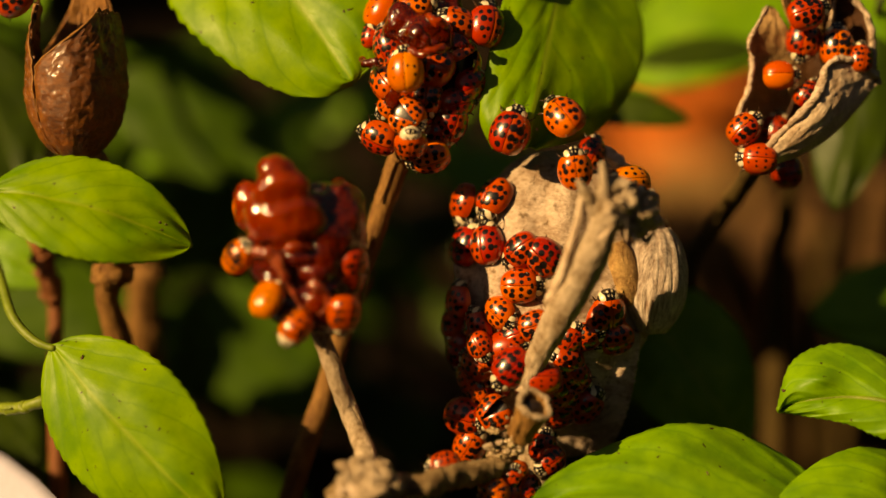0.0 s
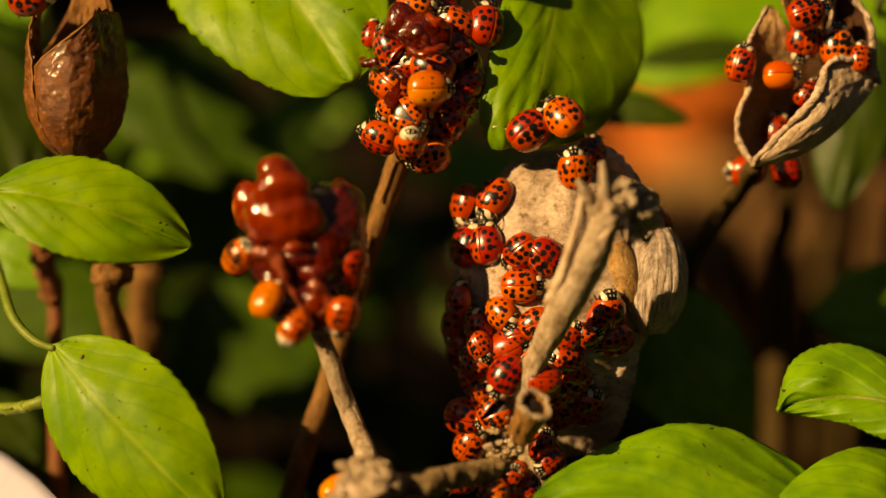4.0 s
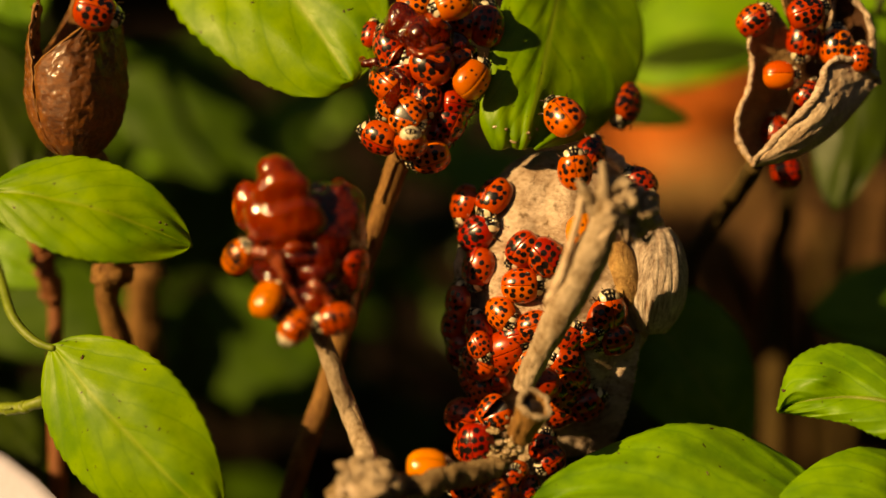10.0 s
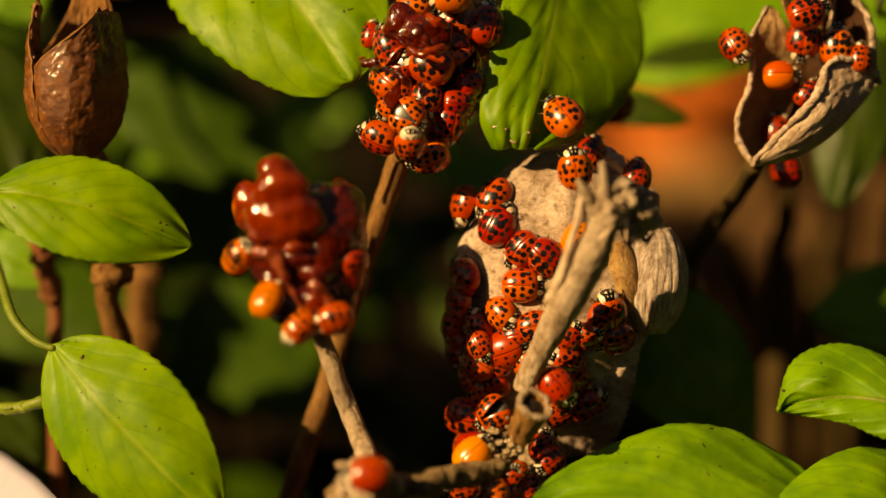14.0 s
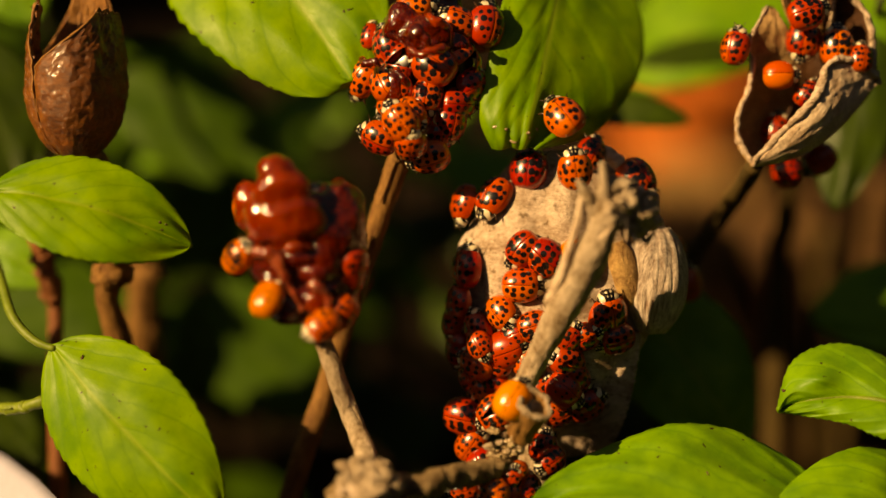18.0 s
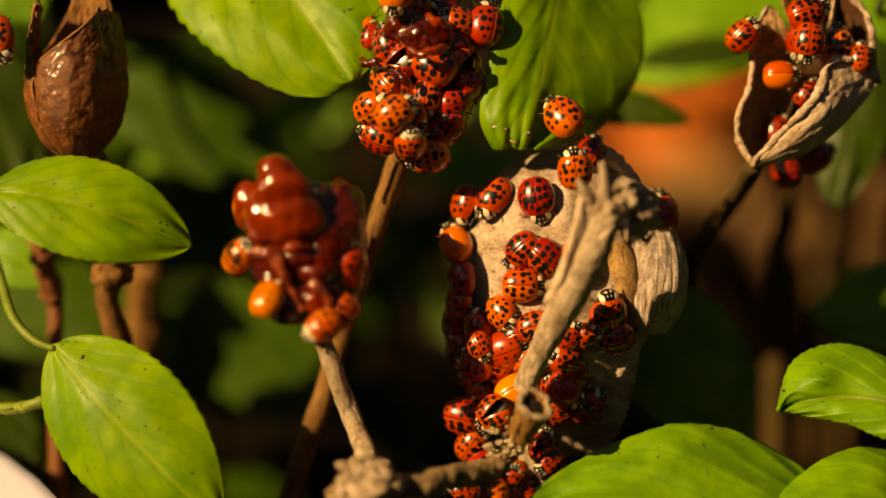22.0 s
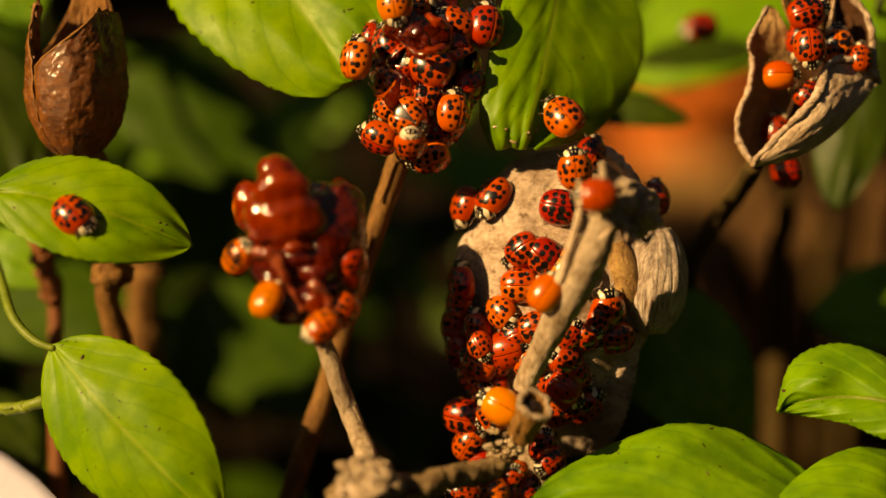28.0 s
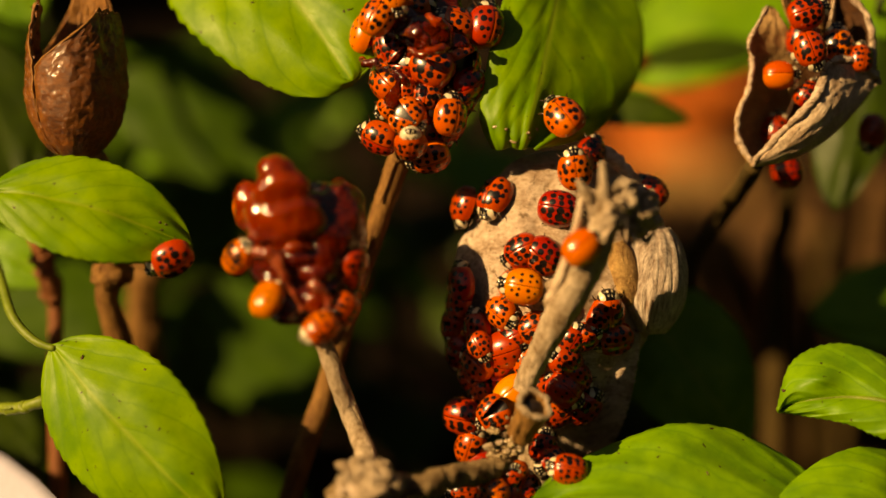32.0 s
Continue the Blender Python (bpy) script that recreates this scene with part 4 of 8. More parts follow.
capsule_valve("side_valve", cc, UP, 0.0082, 0.0072, 0.0124, 2.45, 3.88, 0.20, 1.05, CAPSULE, closed, seed=2.0, lip=CAPSULE_RIM, wrinkle=0.013, ribs=0.008, dent=0.035, lip_size=0.55, tip=0.30, lean=0.45, flare=0.05, lining=CAPSULE)
capsule_valve("back_valve", cc, UP, 0.0080, 0.0070, 0.0124, 0.45, 2.45, 0.45, 1.5, CAPSULE, closed, seed=3.0, ribs=0.008, dent=0.05, lip_size=0.55, tip=0.45, lean=0.15, flare=0.05, lining=CAPSULE_RIM)

opened = thing("seed_capsule", (0.05325, 0.01741, 0.13329), "grey-brown dry seed capsule, burst wide open, with ladybirds inside", "seed pod")
pod_left = [here(50.8, 13.7, -7), here(48.7, 17.2, -8), here(48.3, 21.8, -8), here(50.2, 26.5, -8.5), here(50.7, 30.9, -9), here(50.1, 33.8, -8), here(51.8, 37.3, -8.5), here(53.3, 39.9, -10)]
pod_fold = [here(51.2, 14.0, -8), here(53.4, 17.2, -14), here(56.7, 21.3, -15), here(58.5, 26.4, -14), here(58.5, 30.9, -11.5), here(57.7, 34.0, -10), here(56.0, 37.2, -9), here(53.9, 39.7, -10)]
pod_rim = [here(50.6, 14.2, -5.5), here(53.6, 17.7, -4.5), here(56.6, 20.7, -4), here(59.8, 24.1, -3.5), here(61.4, 26.9, -4), here(62.1, 29.3, -4.5), here(64.2, 30.7, -5.5), here(67.0, 30.5, -6.5), here(71.3, 28.2, -9)]
pod_keel = [here(50.7, 13.3, -7), here(54.9, 14.0, -6.8), here(59.6, 15.8, -7.2), here(63.3, 18.3, -7.6), here(66.2, 21.0, -8), here(68.3, 23.6, -8.5), here(69.9, 25.5, -9), here(71.1, 26.8, -9.5), here(71.8, 27.9, -9.5)]
pod_back = [here(53.2, 16.8, -14), here(57.5, 21.4, -17), here(59.7, 27.8, -19), here(59.8, 33.5, -19), here(59.1, 39.1, -18), here(59.7, 44.6, -16)]
pod_side = [here(57.6, 16.7, -12), here(64.9, 20.3, -13.5), here(70.7, 26.8, -12), here(70.8, 33.1, -10), here(69.5, 38.6, -9.5), here(66.1, 42.4, -10)]
husk_patch("side_valve", pod_left, pod_fold, -1.2, LINING_PALE, opened, 0.0006, 2.0, 0.9)
husk_patch("front_valve", pod_rim, pod_keel, 1.5, HUSK_GREY, opened, 0.0010, 6.0, 0.4)
# back wall wears the darkened lining: its shade is in the colour
husk_patch("back_valve", pod_back, pod_side, -4.0, LINING_SHADE_AND_DIRT, opened, 0.0006, 4.0, 0.3)
tube("rim", pod_rim, [0.0005, 0.0006, 0.0007, 0.0006, 0.0004], HUSK, opened, 10, 90, 0.3, 0.0009, 3.0, "cream torn rim")
tube("rim", pod_left, [0.0006, 0.0005, 0.0004, 0.0004, 0.0003], HUSK, opened, 8, 90, 0.4, 0.0008, 5.0)
tube("rim", pod_side[2:], [0.0005, 0.0006, 0.0006], HUSK, opened, 8, 50, 0.3, 0.0009, 7.0)
husk_patch("septum", [here(64.5, 43.9, -11), here(64.0, 39.3, -11), here(63.4, 35.6, -12), here(62.8, 31.0, -14)], [here(66.2, 44.7, -17), here(65.9, 39.9, -17), here(65.1, 36.2, -17), here(64.0, 31.2, -17)], 0.3, HUSK_GREY, opened, 0.0004, 8.0, 0.4)
husk_patch("septum", [here(61.9, 44.1, -12), here(61.9, 38.4, -12), here(62.1, 34.7, -12), here(62.5, 31.5, -13)], [here(63.6, 44.7, -17), here(63.6, 39.0, -17), here(63.7, 35.2, -17), here(63.8, 31.9, -17)], 0.3, CAPSULE_TAN, opened, 0.0004, 9.0, 0.4)
husk_patch("flap", [here(55.4, 43.0, -11), here(55.7, 40.5, -10), here(56.4, 38.4, -10), here(57.3, 36.5, -11)], [here(57.4, 43.2, -13), here(57.6, 40.9, -13), here(58.2, 38.7, -13), here(58.2, 36.7, -13)], 0.5, CAPSULE_TAN, opened, 0.0005, 11.0, 0.6)



# ---- bait: lumps of sticky red jelly ----

bait = thing("red_jelly", (-0.02171, -0.00144, 0.11410), "glossy dark red jelly coating the stem head", "jelly")
fused("jelly_coat", [(here(-19.2, 1.0, 9.5), 7.2, 9.0, 5.6, 0.2), (here(-15.5, 1.9, 8), 4.0, 8.6, 5.6, 0.25), (here(-24.3, -2.1, 12), 5.4, 4.2, 3.6, 0.3), (here(-20.6, -5.6, 11), 5.4, 5.6, 4.0, 0.3), (here(-16.0, -5.6, 9), 3.8, 5.4, 4.6, 0.3), (here(-23.5, -9.1, 11), 3.4, 2.8, 2.8, 0.3), (here(-18.6, -10.5, 9.5), 3.8, 2.6, 3.4, 0.3), (here(-27.9, -0.6, 12.5), 3.0, 2.6, 2.4, 0.4), (here(-15.7, 7.3, 8), 3.4, 3.4, 4.4, 0.3), (here(-19.8, -3.6, 14), 2.4, 1.6, 1.6, 0.5), (here(-22.4, -1.0, 14), 3.0, 1.8, 2.0, 0.4), (here(-25.6, -5.1, 12), 3.0, 3.0, 2.6, 0.4), (here(-13.7, -2.6, 9.5), 2.0, 4.0, 3.4, 0.4)], JELLY, bait, 0.0003, 5)
fused("jelly_lobe", [(here(-25.4, 12.1, 15), 3.2, 2.6, 2.4, 0.2), (here(-24.5, 8.9, 15), 4.6, 4.0, 3.0, 0.25), (here(-23.8, 4.5, 14.5), 5.2, 4.4, 3.4, 0.25), (here(-27.2, 5.2, 14), 3.2, 3.4, 2.4, 0.25), (here(-22.9, 1.4, 13), 4.0, 2.6, 3.0, 0.3), (here(-30.3, 7.8, 11.5), 2.2, 2.8, 2.0, 0.3), (here(-30.3, 5.3, 11.5), 2.2, 2.6, 1.8, 0.3), (here(-28.5, 2.3, 13), 2.0, 2.4, 1.8, 0.3)], JELLY_CLEAR, bait, 0.00032, 16, "amber red translucent jelly lobe")
tube("jelly_fold", [here(-28.9, -0.6, 15), here(-26.6, -0.8, 15.6), here(-25.1, -2.7, 15.6), here(-23.8, -5.1, 15), here(-22.3, -7.7, 14.5), here(-21.4, -9.6, 14)], [0.0006, 0.0012, 0.0011, 0.0009, 0.0008, 0.0004], JELLY_PINK, bait, 12, 40, 0.45, 0.0018, 1.0, "pinkish folded jelly ribbon")
tube("jelly_fold", [here(-24.0, 0.1, 15.5), here(-22.2, 0.3, 16), here(-20.3, 0.1, 15), here(-19.4, -0.4, 14)], [0.0004, 0.0010, 0.0008, 0.0003], JELLY_CLEAR, bait, 12, 30, 0.4, 0.0018, 6.0)
tube("jelly_fold", [here(-20.5, -5.5, 15.4), here(-19.3, -5.7, 15.6), here(-17.9, -6.8, 15.2), here(-17.6, -8.6, 14.6), here(-18.5, -9.6, 14.2), here(-20.0, -9.6, 14)], [0.0006, 0.0008, 0.0009, 0.0008, 0.0006, 0.0003], JELLY_PINK, bait, 12, 40, 0.35, 0.002, 4.0)
fused("jelly_drop", [(here(-19.6, -7.9, 14.2), 1.9, 2.0, 1.0, 0.3), (here(-27.8, 1.8, 14.6), 0.9, 0.9, 0.8, 0.2)], JELLY_CLEAR, bait, 0.00022, 3)
upper_bait = thing("red_jelly", (-0.00592, 0.01335, 0.14020), "dark red glossy jelly under the clustered ladybirds", "jelly")
fused("jelly_coat", [((-0.00268, 0.01678, 0.15075), 7.6, 14.5, 6.0, 0.16), ((-0.00244, 0.01156, 0.15733), 4.6, 3.2, 2.8, 0.4), ((-0.00654, 0.01302, 0.15859), 3.2, 3.4, 2.6, 0.4), ((0.00054, 0.01209, 0.15574), 3.4, 2.4, 2.2, 0.5), ((-0.00763, 0.01007, 0.14952), 2.2, 4.0, 2.4, 0.4), ((-0.00444, 0.01077, 0.15492), 1.8, 2.2, 1.6, 0.5), ((-0.00126, 0.01119, 0.15943), 2.0, 1.4, 1.4, 0.4)], JELLY, upper_bait)
tube("jelly_fold", [here(-6.4, 33.8, 4), here(-4.4, 34.2, 5), here(-2.8, 33.3, 5), here(-2.3, 32.0, 4.5)], [0.0004, 0.0009, 0.0008, 0.0004], JELLY, upper_bait, 12, 30, 0.4, 0.0015, 3.0)
tube("jelly_fold", [here(-5.5, 31.6, 4.5), here(-3.5, 30.7, 5), here(-1.2, 31.4, 4.5), here(1.0, 31.9, 3)], [0.0004, 0.0009, 0.0010, 0.0004], JELLY_CLEAR, upper_bait, 12, 30, 0.4, 0.0015, 5.0, "thin red jelly ribbon")
tube("jelly_fold", [here(-2.6, 36.9, 3.5), here(-0.8, 35.7, 4.5), here(0.5, 35.1, 3.5)], [0.0004, 0.0010, 0.0004], JELLY_CLEAR, upper_bait, 12, 24, 0.4, 0.0015, 8.0)
tube("jelly_string", [here(-8.2, 28.3, 1.5), here(-7.2, 28.0, 3), here(-6.3, 26.9, 3.5), here(-5.4, 25.8, 2.5)], [0.0004, 0.0007, 0.0006, 0.0003], JELLY, upper_bait, 10, 24, 0.4, 0.0012, 9.0, "dark glossy string")
tube("jelly_string", [here(-13.1, 30.6, -2), here(-12.1, 29.7, -0.5), here(-11.0, 29.8, 0.5), here(-10.1, 29.2, 0)], [0.0005, 0.0009, 0.0007, 0.0003], JELLY, upper_bait, 10, 24, 0.5, 0.0012, 12.0)


# ---- ladybirds ----
SPOTS = [(1.9, 0.15, 0.30), (1.45, 0.95, 0.40), (1.05, 1.85, 0.36), (0.25, 0.62, 0.42), (0.15, 1.55, 0.46), (0.1, 2.45, 0.34),
         (-1.15, 0.62, 0.40), (-1.2, 1.55, 0.44), (-1.0, 2.3, 0.30), (-2.35, 0.95, 0.36)]
KINDS = {  # wing-case paint, size of the spots, which spots are there
    "red": ("red", 1.04, range(10)), "bold": ("scarlet", 1.16, range(10)), "orange": ("orange", 1.02, range(10)),
    "plain": ("amber", 0.6, (3, 4, 7)), "clear": ("orange", 0.0, ()), "honey": ("amber", 0.0, ()), "amber": ("amber", 0.70, (1, 3, 4, 6, 7, 9)), "dark": ("maroon", 1.0, range(10)),
    "banded": ("orange", 1.3, (1, 2, 3, 4, 5, 6, 7, 8)), "fawn": ("orange", 0.55, (1, 3, 4, 6, 7, 9)), "few": ("red", 0.62, (1, 3, 4, 6, 7, 9)), "heavy": ("red", 1.14, range(10)),
}
SAID = {"red": "glossy red ladybird with many black spots", "bold": "scarlet ladybird with large merging black spots", "orange": "orange ladybird with small black spots",
        "plain": "orange ladybird with three faint black spots", "clear": "plain orange ladybird without spots", "honey": "plain amber ladybird without spots", "amber": "amber ladybird with pale brown-black spots",
        "dark": "dark maroon ladybird with black spots", "banded": "orange ladybird with black bands across its back", "fawn": "orange ladybird with few small spots", "few": "red ladybird with few small spots",
        "heavy": "bright red ladybird with heavy black spots"}


def case_at(f, w, s):
    """A place on the wing case: f from front (0) to tail (1), w from the seam (0) to the edge (1), s the side."""
    p = 0.42 + f * (math.pi - 0.44)
    th = 0.02 + w * 1.62
    k = math.sin(p)
    lift = 1.0 if w < 0.93 else 1.0 + (w - 0.93) * 0.35
    return Vector((-0.25 + 3.05 * math.cos(p), s * (2.75 * k ** 0.72) * math.sin(th) * lift, 0.45 + 2.35 * k ** 0.66 * math.cos(th) - (0.05 if w < 0.02 else 0)))


def spot_at(x, y, s):
    p = math.acos(max(-1, min(1, (x + 0.25) / 3.05)))
    th = math.asin(min(0.999, y / (2.75 * math.sin(p) ** 0.72)))
    return Vector((x, s * y, 0.45 + 2.35 * math.sin(p) ** 0.66 * math.cos(th)))


def marked(me, values):
    me.attributes.new("marking", "FLOAT", "POINT").data.foreach_set("value", values)


def build_case(kind, s):
    paint, grow, which = KINDS[kind]
    vs, fs = sheet(lambda a, b: case_at(a, b, s), 30, 20)
    if s < 0:
        fs = [q[::-1] for q in fs]
    me = mesh_of("wing_case", [v * MM for v in vs], fs)
    rs = random.Random(kind + str(s))
    spots = [(spot_at(SPOTS[k][0] + rs.gauss(0, 0.09), max(0.1, min(2.45, SPOTS[k][1] + rs.gauss(0, 0.08))), s), SPOTS[k][2] * grow * rs.uniform(0.78, 1.22)) for k in which]
    marked(me, [min([(v - c).length - r for c, r in spots], default=1.0) for v in vs])
    me.materials.append(SHELLS[paint])
    return me


def build_pronotum(pale):
    def f(a, b):
        t, w = a * math.pi * 0.62, b * 2 * math.pi
        return Vector((2.52 + 1.12 * math.sin(t) * math.cos(w) - 0.25 * (math.sin(t) * math.sin(w)) ** 2, 1.80 * math.sin(t) * math.sin(w),
                       0.55 + 1.25 * math.cos(t) - 0.35 * math.sin(t) * math.cos(w)))
    vs, fs = sheet(f, 18, 36, True)
    me = mesh_of("pronotum", [v * MM for v in vs], fs)

    def field(v):
        x, y = (v.x - 2.52) * 1.06, abs(v.y) * 1.06
        if pale:
            dots = [((0.1, 0.42), 0.20), ((-0.35, 0.78), 0.22), ((0.35, 0.75), 0.13), ((-0.55, 0.12), 0.20)]
            return min(math.hypot(x - c[0], y - c[1]) - r for c, r in dots)
        side = 0.5 * (1 - math.hypot((y - 1.22) / 0.44, (x - 0.26) / 0.56))
        dash = 0.09 - math.hypot((x - 0.72) * 0.4, y - 0.30)
        return max(side, dash)
    marked(me, [field(v) for v in vs])
    me.materials.append(PRONOTUM)
    return me


def build_lump(name, c, r, mat):
    me = blob_mesh(name, Vector(c) * MM, [k * MM for k in r], 0.02, 0.004, 0, None, 12, 18)
    me.materials.append(mat)
    return me


def build_head():
    vs, fs = sheet(lambda a, b: Vector((3.28 + 0.60 * math.sin(a * math.pi) * math.cos(b * 2 * math.pi), 0.92 * math.sin(a * math.pi) * math.sin(b * 2 * math.pi), 0.72 + 0.55 * math.cos(a * math.pi))), 12, 20, True)
    me = mesh_of("face", [v * MM for v in vs], fs)
    marked(me, [0.17 - math.hypot(v.x - 3.66, abs(v.y) - 0.36) if v.z > 0.6 else -0.3 for v in vs])
    me.materials.append(PRONOTUM)
    return me


def build_limb(name, pts, r, mat):
    """A jointed leg or feeler through the points, in the insect's own space."""
    vs, fs = [], []
    line = [Vector(p) * MM for p in pts]
    for i, c in enumerate(line):
        d = (line[min(i + 1, len(line) - 1)] - line[max(i - 1, 0)]).normalized()
        a = d.orthogonal().normalized()
        b = d.cross(a)
        for j in range(6):
            w = j / 6 * 2 * math.pi
            vs.append(c + (a * math.cos(w) + b * math.sin(w)) * r[i] * MM)
    for i in range(len(line) - 1):
        fs += [(i * 6 + j, i * 6 + (j + 1) % 6, (i + 1) * 6 + (j + 1) % 6, (i + 1) * 6 + j) for j in range(6)]
    fs.append(tuple(range(len(vs) - 6, len(vs))))
    me = mesh_of(name, vs, fs)
    me.materials.append(mat)
    return me


CASES = {(k, s): build_case(k, s) for k in KINDS for s in (1, -1)}
PRONOTA = {p: build_pronotum(p) for p in (True, False)}
HEAD = build_head()
BELLY = build_lump("belly", (-0.3, 0, 0.55), (2.7, 2.3, 0.42), CHITIN)
EYE_BEAD = {s: build_lump("eye_bead", (3.42, s * 0.78, 0.80), (0.24, 0.2, 0.26), CHITIN) for s in (1, -1)}
LEGS = {(k, s): build_limb("leg", [(x, s * 1.3, 0.45), (x + dx * 0.5, s * 2.2, 0.50), (x + dx, s * 2.45, 0.22), (x + dx * 1.2, s * 2.65, 0.02)], (0.18, 0.15, 0.09, 0.06), LEG)
        for k, (x, dx) in enumerate(((1.9, 0.9), (0.2, 0.1), (-1.2, -0.9))) for s in (1, -1)}
FEELER = {s: build_limb("feeler", [(3.7, s * 0.5, 0.6), (3.95, s * 0.82, 0.62), (4.15, s * 1.0, 0.55), (4.25, s * 1.08, 0.50)], (0.06, 0.05, 0.06, 0.10), LEG) for s in (1, -1)}


def ladybird(kind, size, at, where, pale=False, spread=0.0):
    """One insect with its belly at the given pose; spread opens its wing cases by degrees."""
    t = new("ladybird")
    t.empty_display_size = 0.002
    t.matrix_world = pose(*at)
    t.scale = (size, size, size)
    tagged(t, SAID[kind] + " " + where, "ladybird", "ladybirds")
    for s in (1, -1):
        case = hang("wing_case", CASES[kind, s], None, t)
        if spread:
            case.matrix_local = pose(0.0022, 0, 0.0012, 0, 0, -s * spread) @ pose(-0.0022, 0, -0.0012)
        for k in range(3):
            hang("leg", LEGS[k, s], None, t)
    hang("pronotum", PRONOTA[pale], None, t, "cream shield with black marks" if pale else "black shield with cream sides")
    face = hang("face", HEAD, None, t)
    for s in (1, -1):
        hang("eye_bead", EYE_BEAD[s], None, face)
        hang("feeler", FEELER[s], None, face)
    hang("belly", BELLY, None, t)
    return t


bug_0 = ladybird("heavy", 1.11, (0.00860, 0.00871, 0.13051, -3.2, 46.1, -137.5), "on the dry husk")
bug_1 = ladybird("red", 1.04, (0.00405, 0.01113, 0.12909, 29.5, 63.6, -129.6), "on the dry husk")
bug_2 = ladybird("bold", 1.01, (0.01280, 0.00257, 0.12384, -60.9, 43.2, 173.9), "on the dry husk")
bug_3 = ladybird("bold", 1.11, (0.01652, 0.00160, 0.12294, 77.8, 39.7, -14.6), "on the dry husk")
bug_4 = ladybird("orange", 1.04, (0.01270, 0.00051, 0.11861, 71.3, -2.9, -8.5), "on the dry husk")
bug_5 = ladybird("orange", 0.94, (0.00968, 0.00015, 0.11400, 74.4, 26.4, -47.6), "on the dry husk")
bug_6 = ladybird("heavy", 0.97, (0.01469, -0.00154, 0.11233, -68.6, 22.0, 178.7), "on the dry husk")
bug_7 = ladybird("few", 1.17, (0.01050, -0.00113, 0.10824, 84.8, -22.5, -16.3), "on the dry husk")
bug_8 = ladybird("red", 1.04, (0.00599, -0.00021, 0.10554, -60.3, -19.3, 142.3), "on the dry husk")
bug_9 = ladybird("red", 0.97, (0.00823, 0.00020, 0.10183, -98.0, 18.0, 146.2), "on the dry husk")
bug_10 = ladybird("red", 1.14, (0.00397, -0.00126, 0.09658, 78.8, 7.8, -22.5), "on the dry husk")
bug_11 = ladybird("red", 0.97, (0.00462, -0.00249, 0.09233, 78.5, -59.6, -4.7), "on the dry husk")
bug_12 = ladybird("dark", 1.04, (0.00320, 0.00527, 0.11420, -62.4, -66.8, 95.8), "on the dry husk")
bug_13 = ladybird("dark", 0.97, (0.00239, 0.00507, 0.11043, 27.9, 67.3, -130.2), "on the dry husk")
bug_14 = ladybird("dark", 0.94, (0.00597, 0.00173, 0.11135, -81.3, -63.0, 131.2), "on the dry husk")
bug_15 = ladybird("dark", 0.97, (0.00310, 0.00375, 0.10638, -69.2, 80.4, 140.9), "on the dry husk")
ladybird("red", 0.77, (0.00606, -0.00198, 0.10918, 53.8, 48.9, -47.8), "on the plant")
bug_17 = ladybird("red", 1.07, (0.02658, 0.00032, 0.11452, -148.5, -82.4, -108.0), "on the dry husk")
bug_18 = ladybird("dark", 1.01, (0.02752, -0.00017, 0.10994, -89.8, 9.7, -165.1), "on the dry husk")
bug_19 = ladybird("red", 0.87, (0.02312, -0.00151, 0.11078, 91.3, -19.7, -14.3), "on the dry husk")
bug_20 = ladybird("dark", 0.97, (0.01962, -0.00251, 0.10699, -93.1, -29.9, -163.3), "on the dry husk")
bug_21 = ladybird("red", 0.94, (0.01838, -0.00270, 0.10229, -115.7, -54.3, -151.4), "on the dry husk")
bug_22 = ladybird("dark", 1.04, (0.02321, -0.00171, 0.09915, 114.9, -51.4, -6.9), "on the dry husk")
bug_23 = ladybird("dark", 0.94, (0.01891, -0.00215, 0.09783, 101.8, -18.5, 4.1), "on the dry husk")
bug_24 = ladybird("red", 0.91, (0.02141, -0.00246, 0.10429, 102.1, 48.1, 19.5), "on the dry husk")
bug_25 = ladybird("heavy", 0.94, (0.02504, -0.00051, 0.11328, -78.2, 63.1, -137.1), "on the dry husk")
bug_26 = ladybird("red", 0.94, (0.00490, 0.00124, 0.10269, -69.3, -59.8, 134.5), "on the dry husk")
bug_27 = ladybird("orange", 0.91, (0.00639, 0.00016, 0.10049, -76.9, -64.6, 150.5), "on the dry husk")
ladybird("red", 0.70, (0.01163, -0.01385, 0.09208, -54.6, 67.3, -150.8), "on the husk")
ladybird("orange", 0.87, (0.00800, -0.01649, 0.09044, -35.3, -40.1, 130.7), "on the husk")
bug_30 = ladybird("red", 0.91, (0.01972, -0.00255, 0.10080, 93.8, -56.8, 4.7), "on the dry husk")
bug_31 = ladybird("orange", 0.94, (0.01353, -0.00212, 0.10683, -61.5, -51.1, 132.7), "on the dry husk")
bug_32 = ladybird("red", 0.91, (0.00924, -0.00071, 0.10631, 60.8, -72.7, -8.6), "on the dry husk")
bug_33 = ladybird("red", 0.87, (0.01131, -0.00115, 0.11027, -67.4, 29.2, 164.8), "on the dry husk")
bug_34 = ladybird("dark", 0.87, (0.02047, -0.00197, 0.11057, 93.1, -58.2, -1.5), "on the dry husk")
bug_35 = ladybird("red", 0.97, (0.01621, -0.00261, 0.10227, 102.1, -8.6, -1.1), "on the dry husk")
ladybird("heavy", 0.91, (0.00824, -0.00910, 0.10023, -52.2, 39.5, -177.1), "on the plant", False, 14)
ladybird("dark", 0.84, (0.01603, -0.00879, 0.09471, 43.5, -73.1, 51.1), "on the plant")
ladybird("red", 0.84, (0.01684, -0.01141, 0.09312, -64.1, 20.7, -139.8), "on the husk")
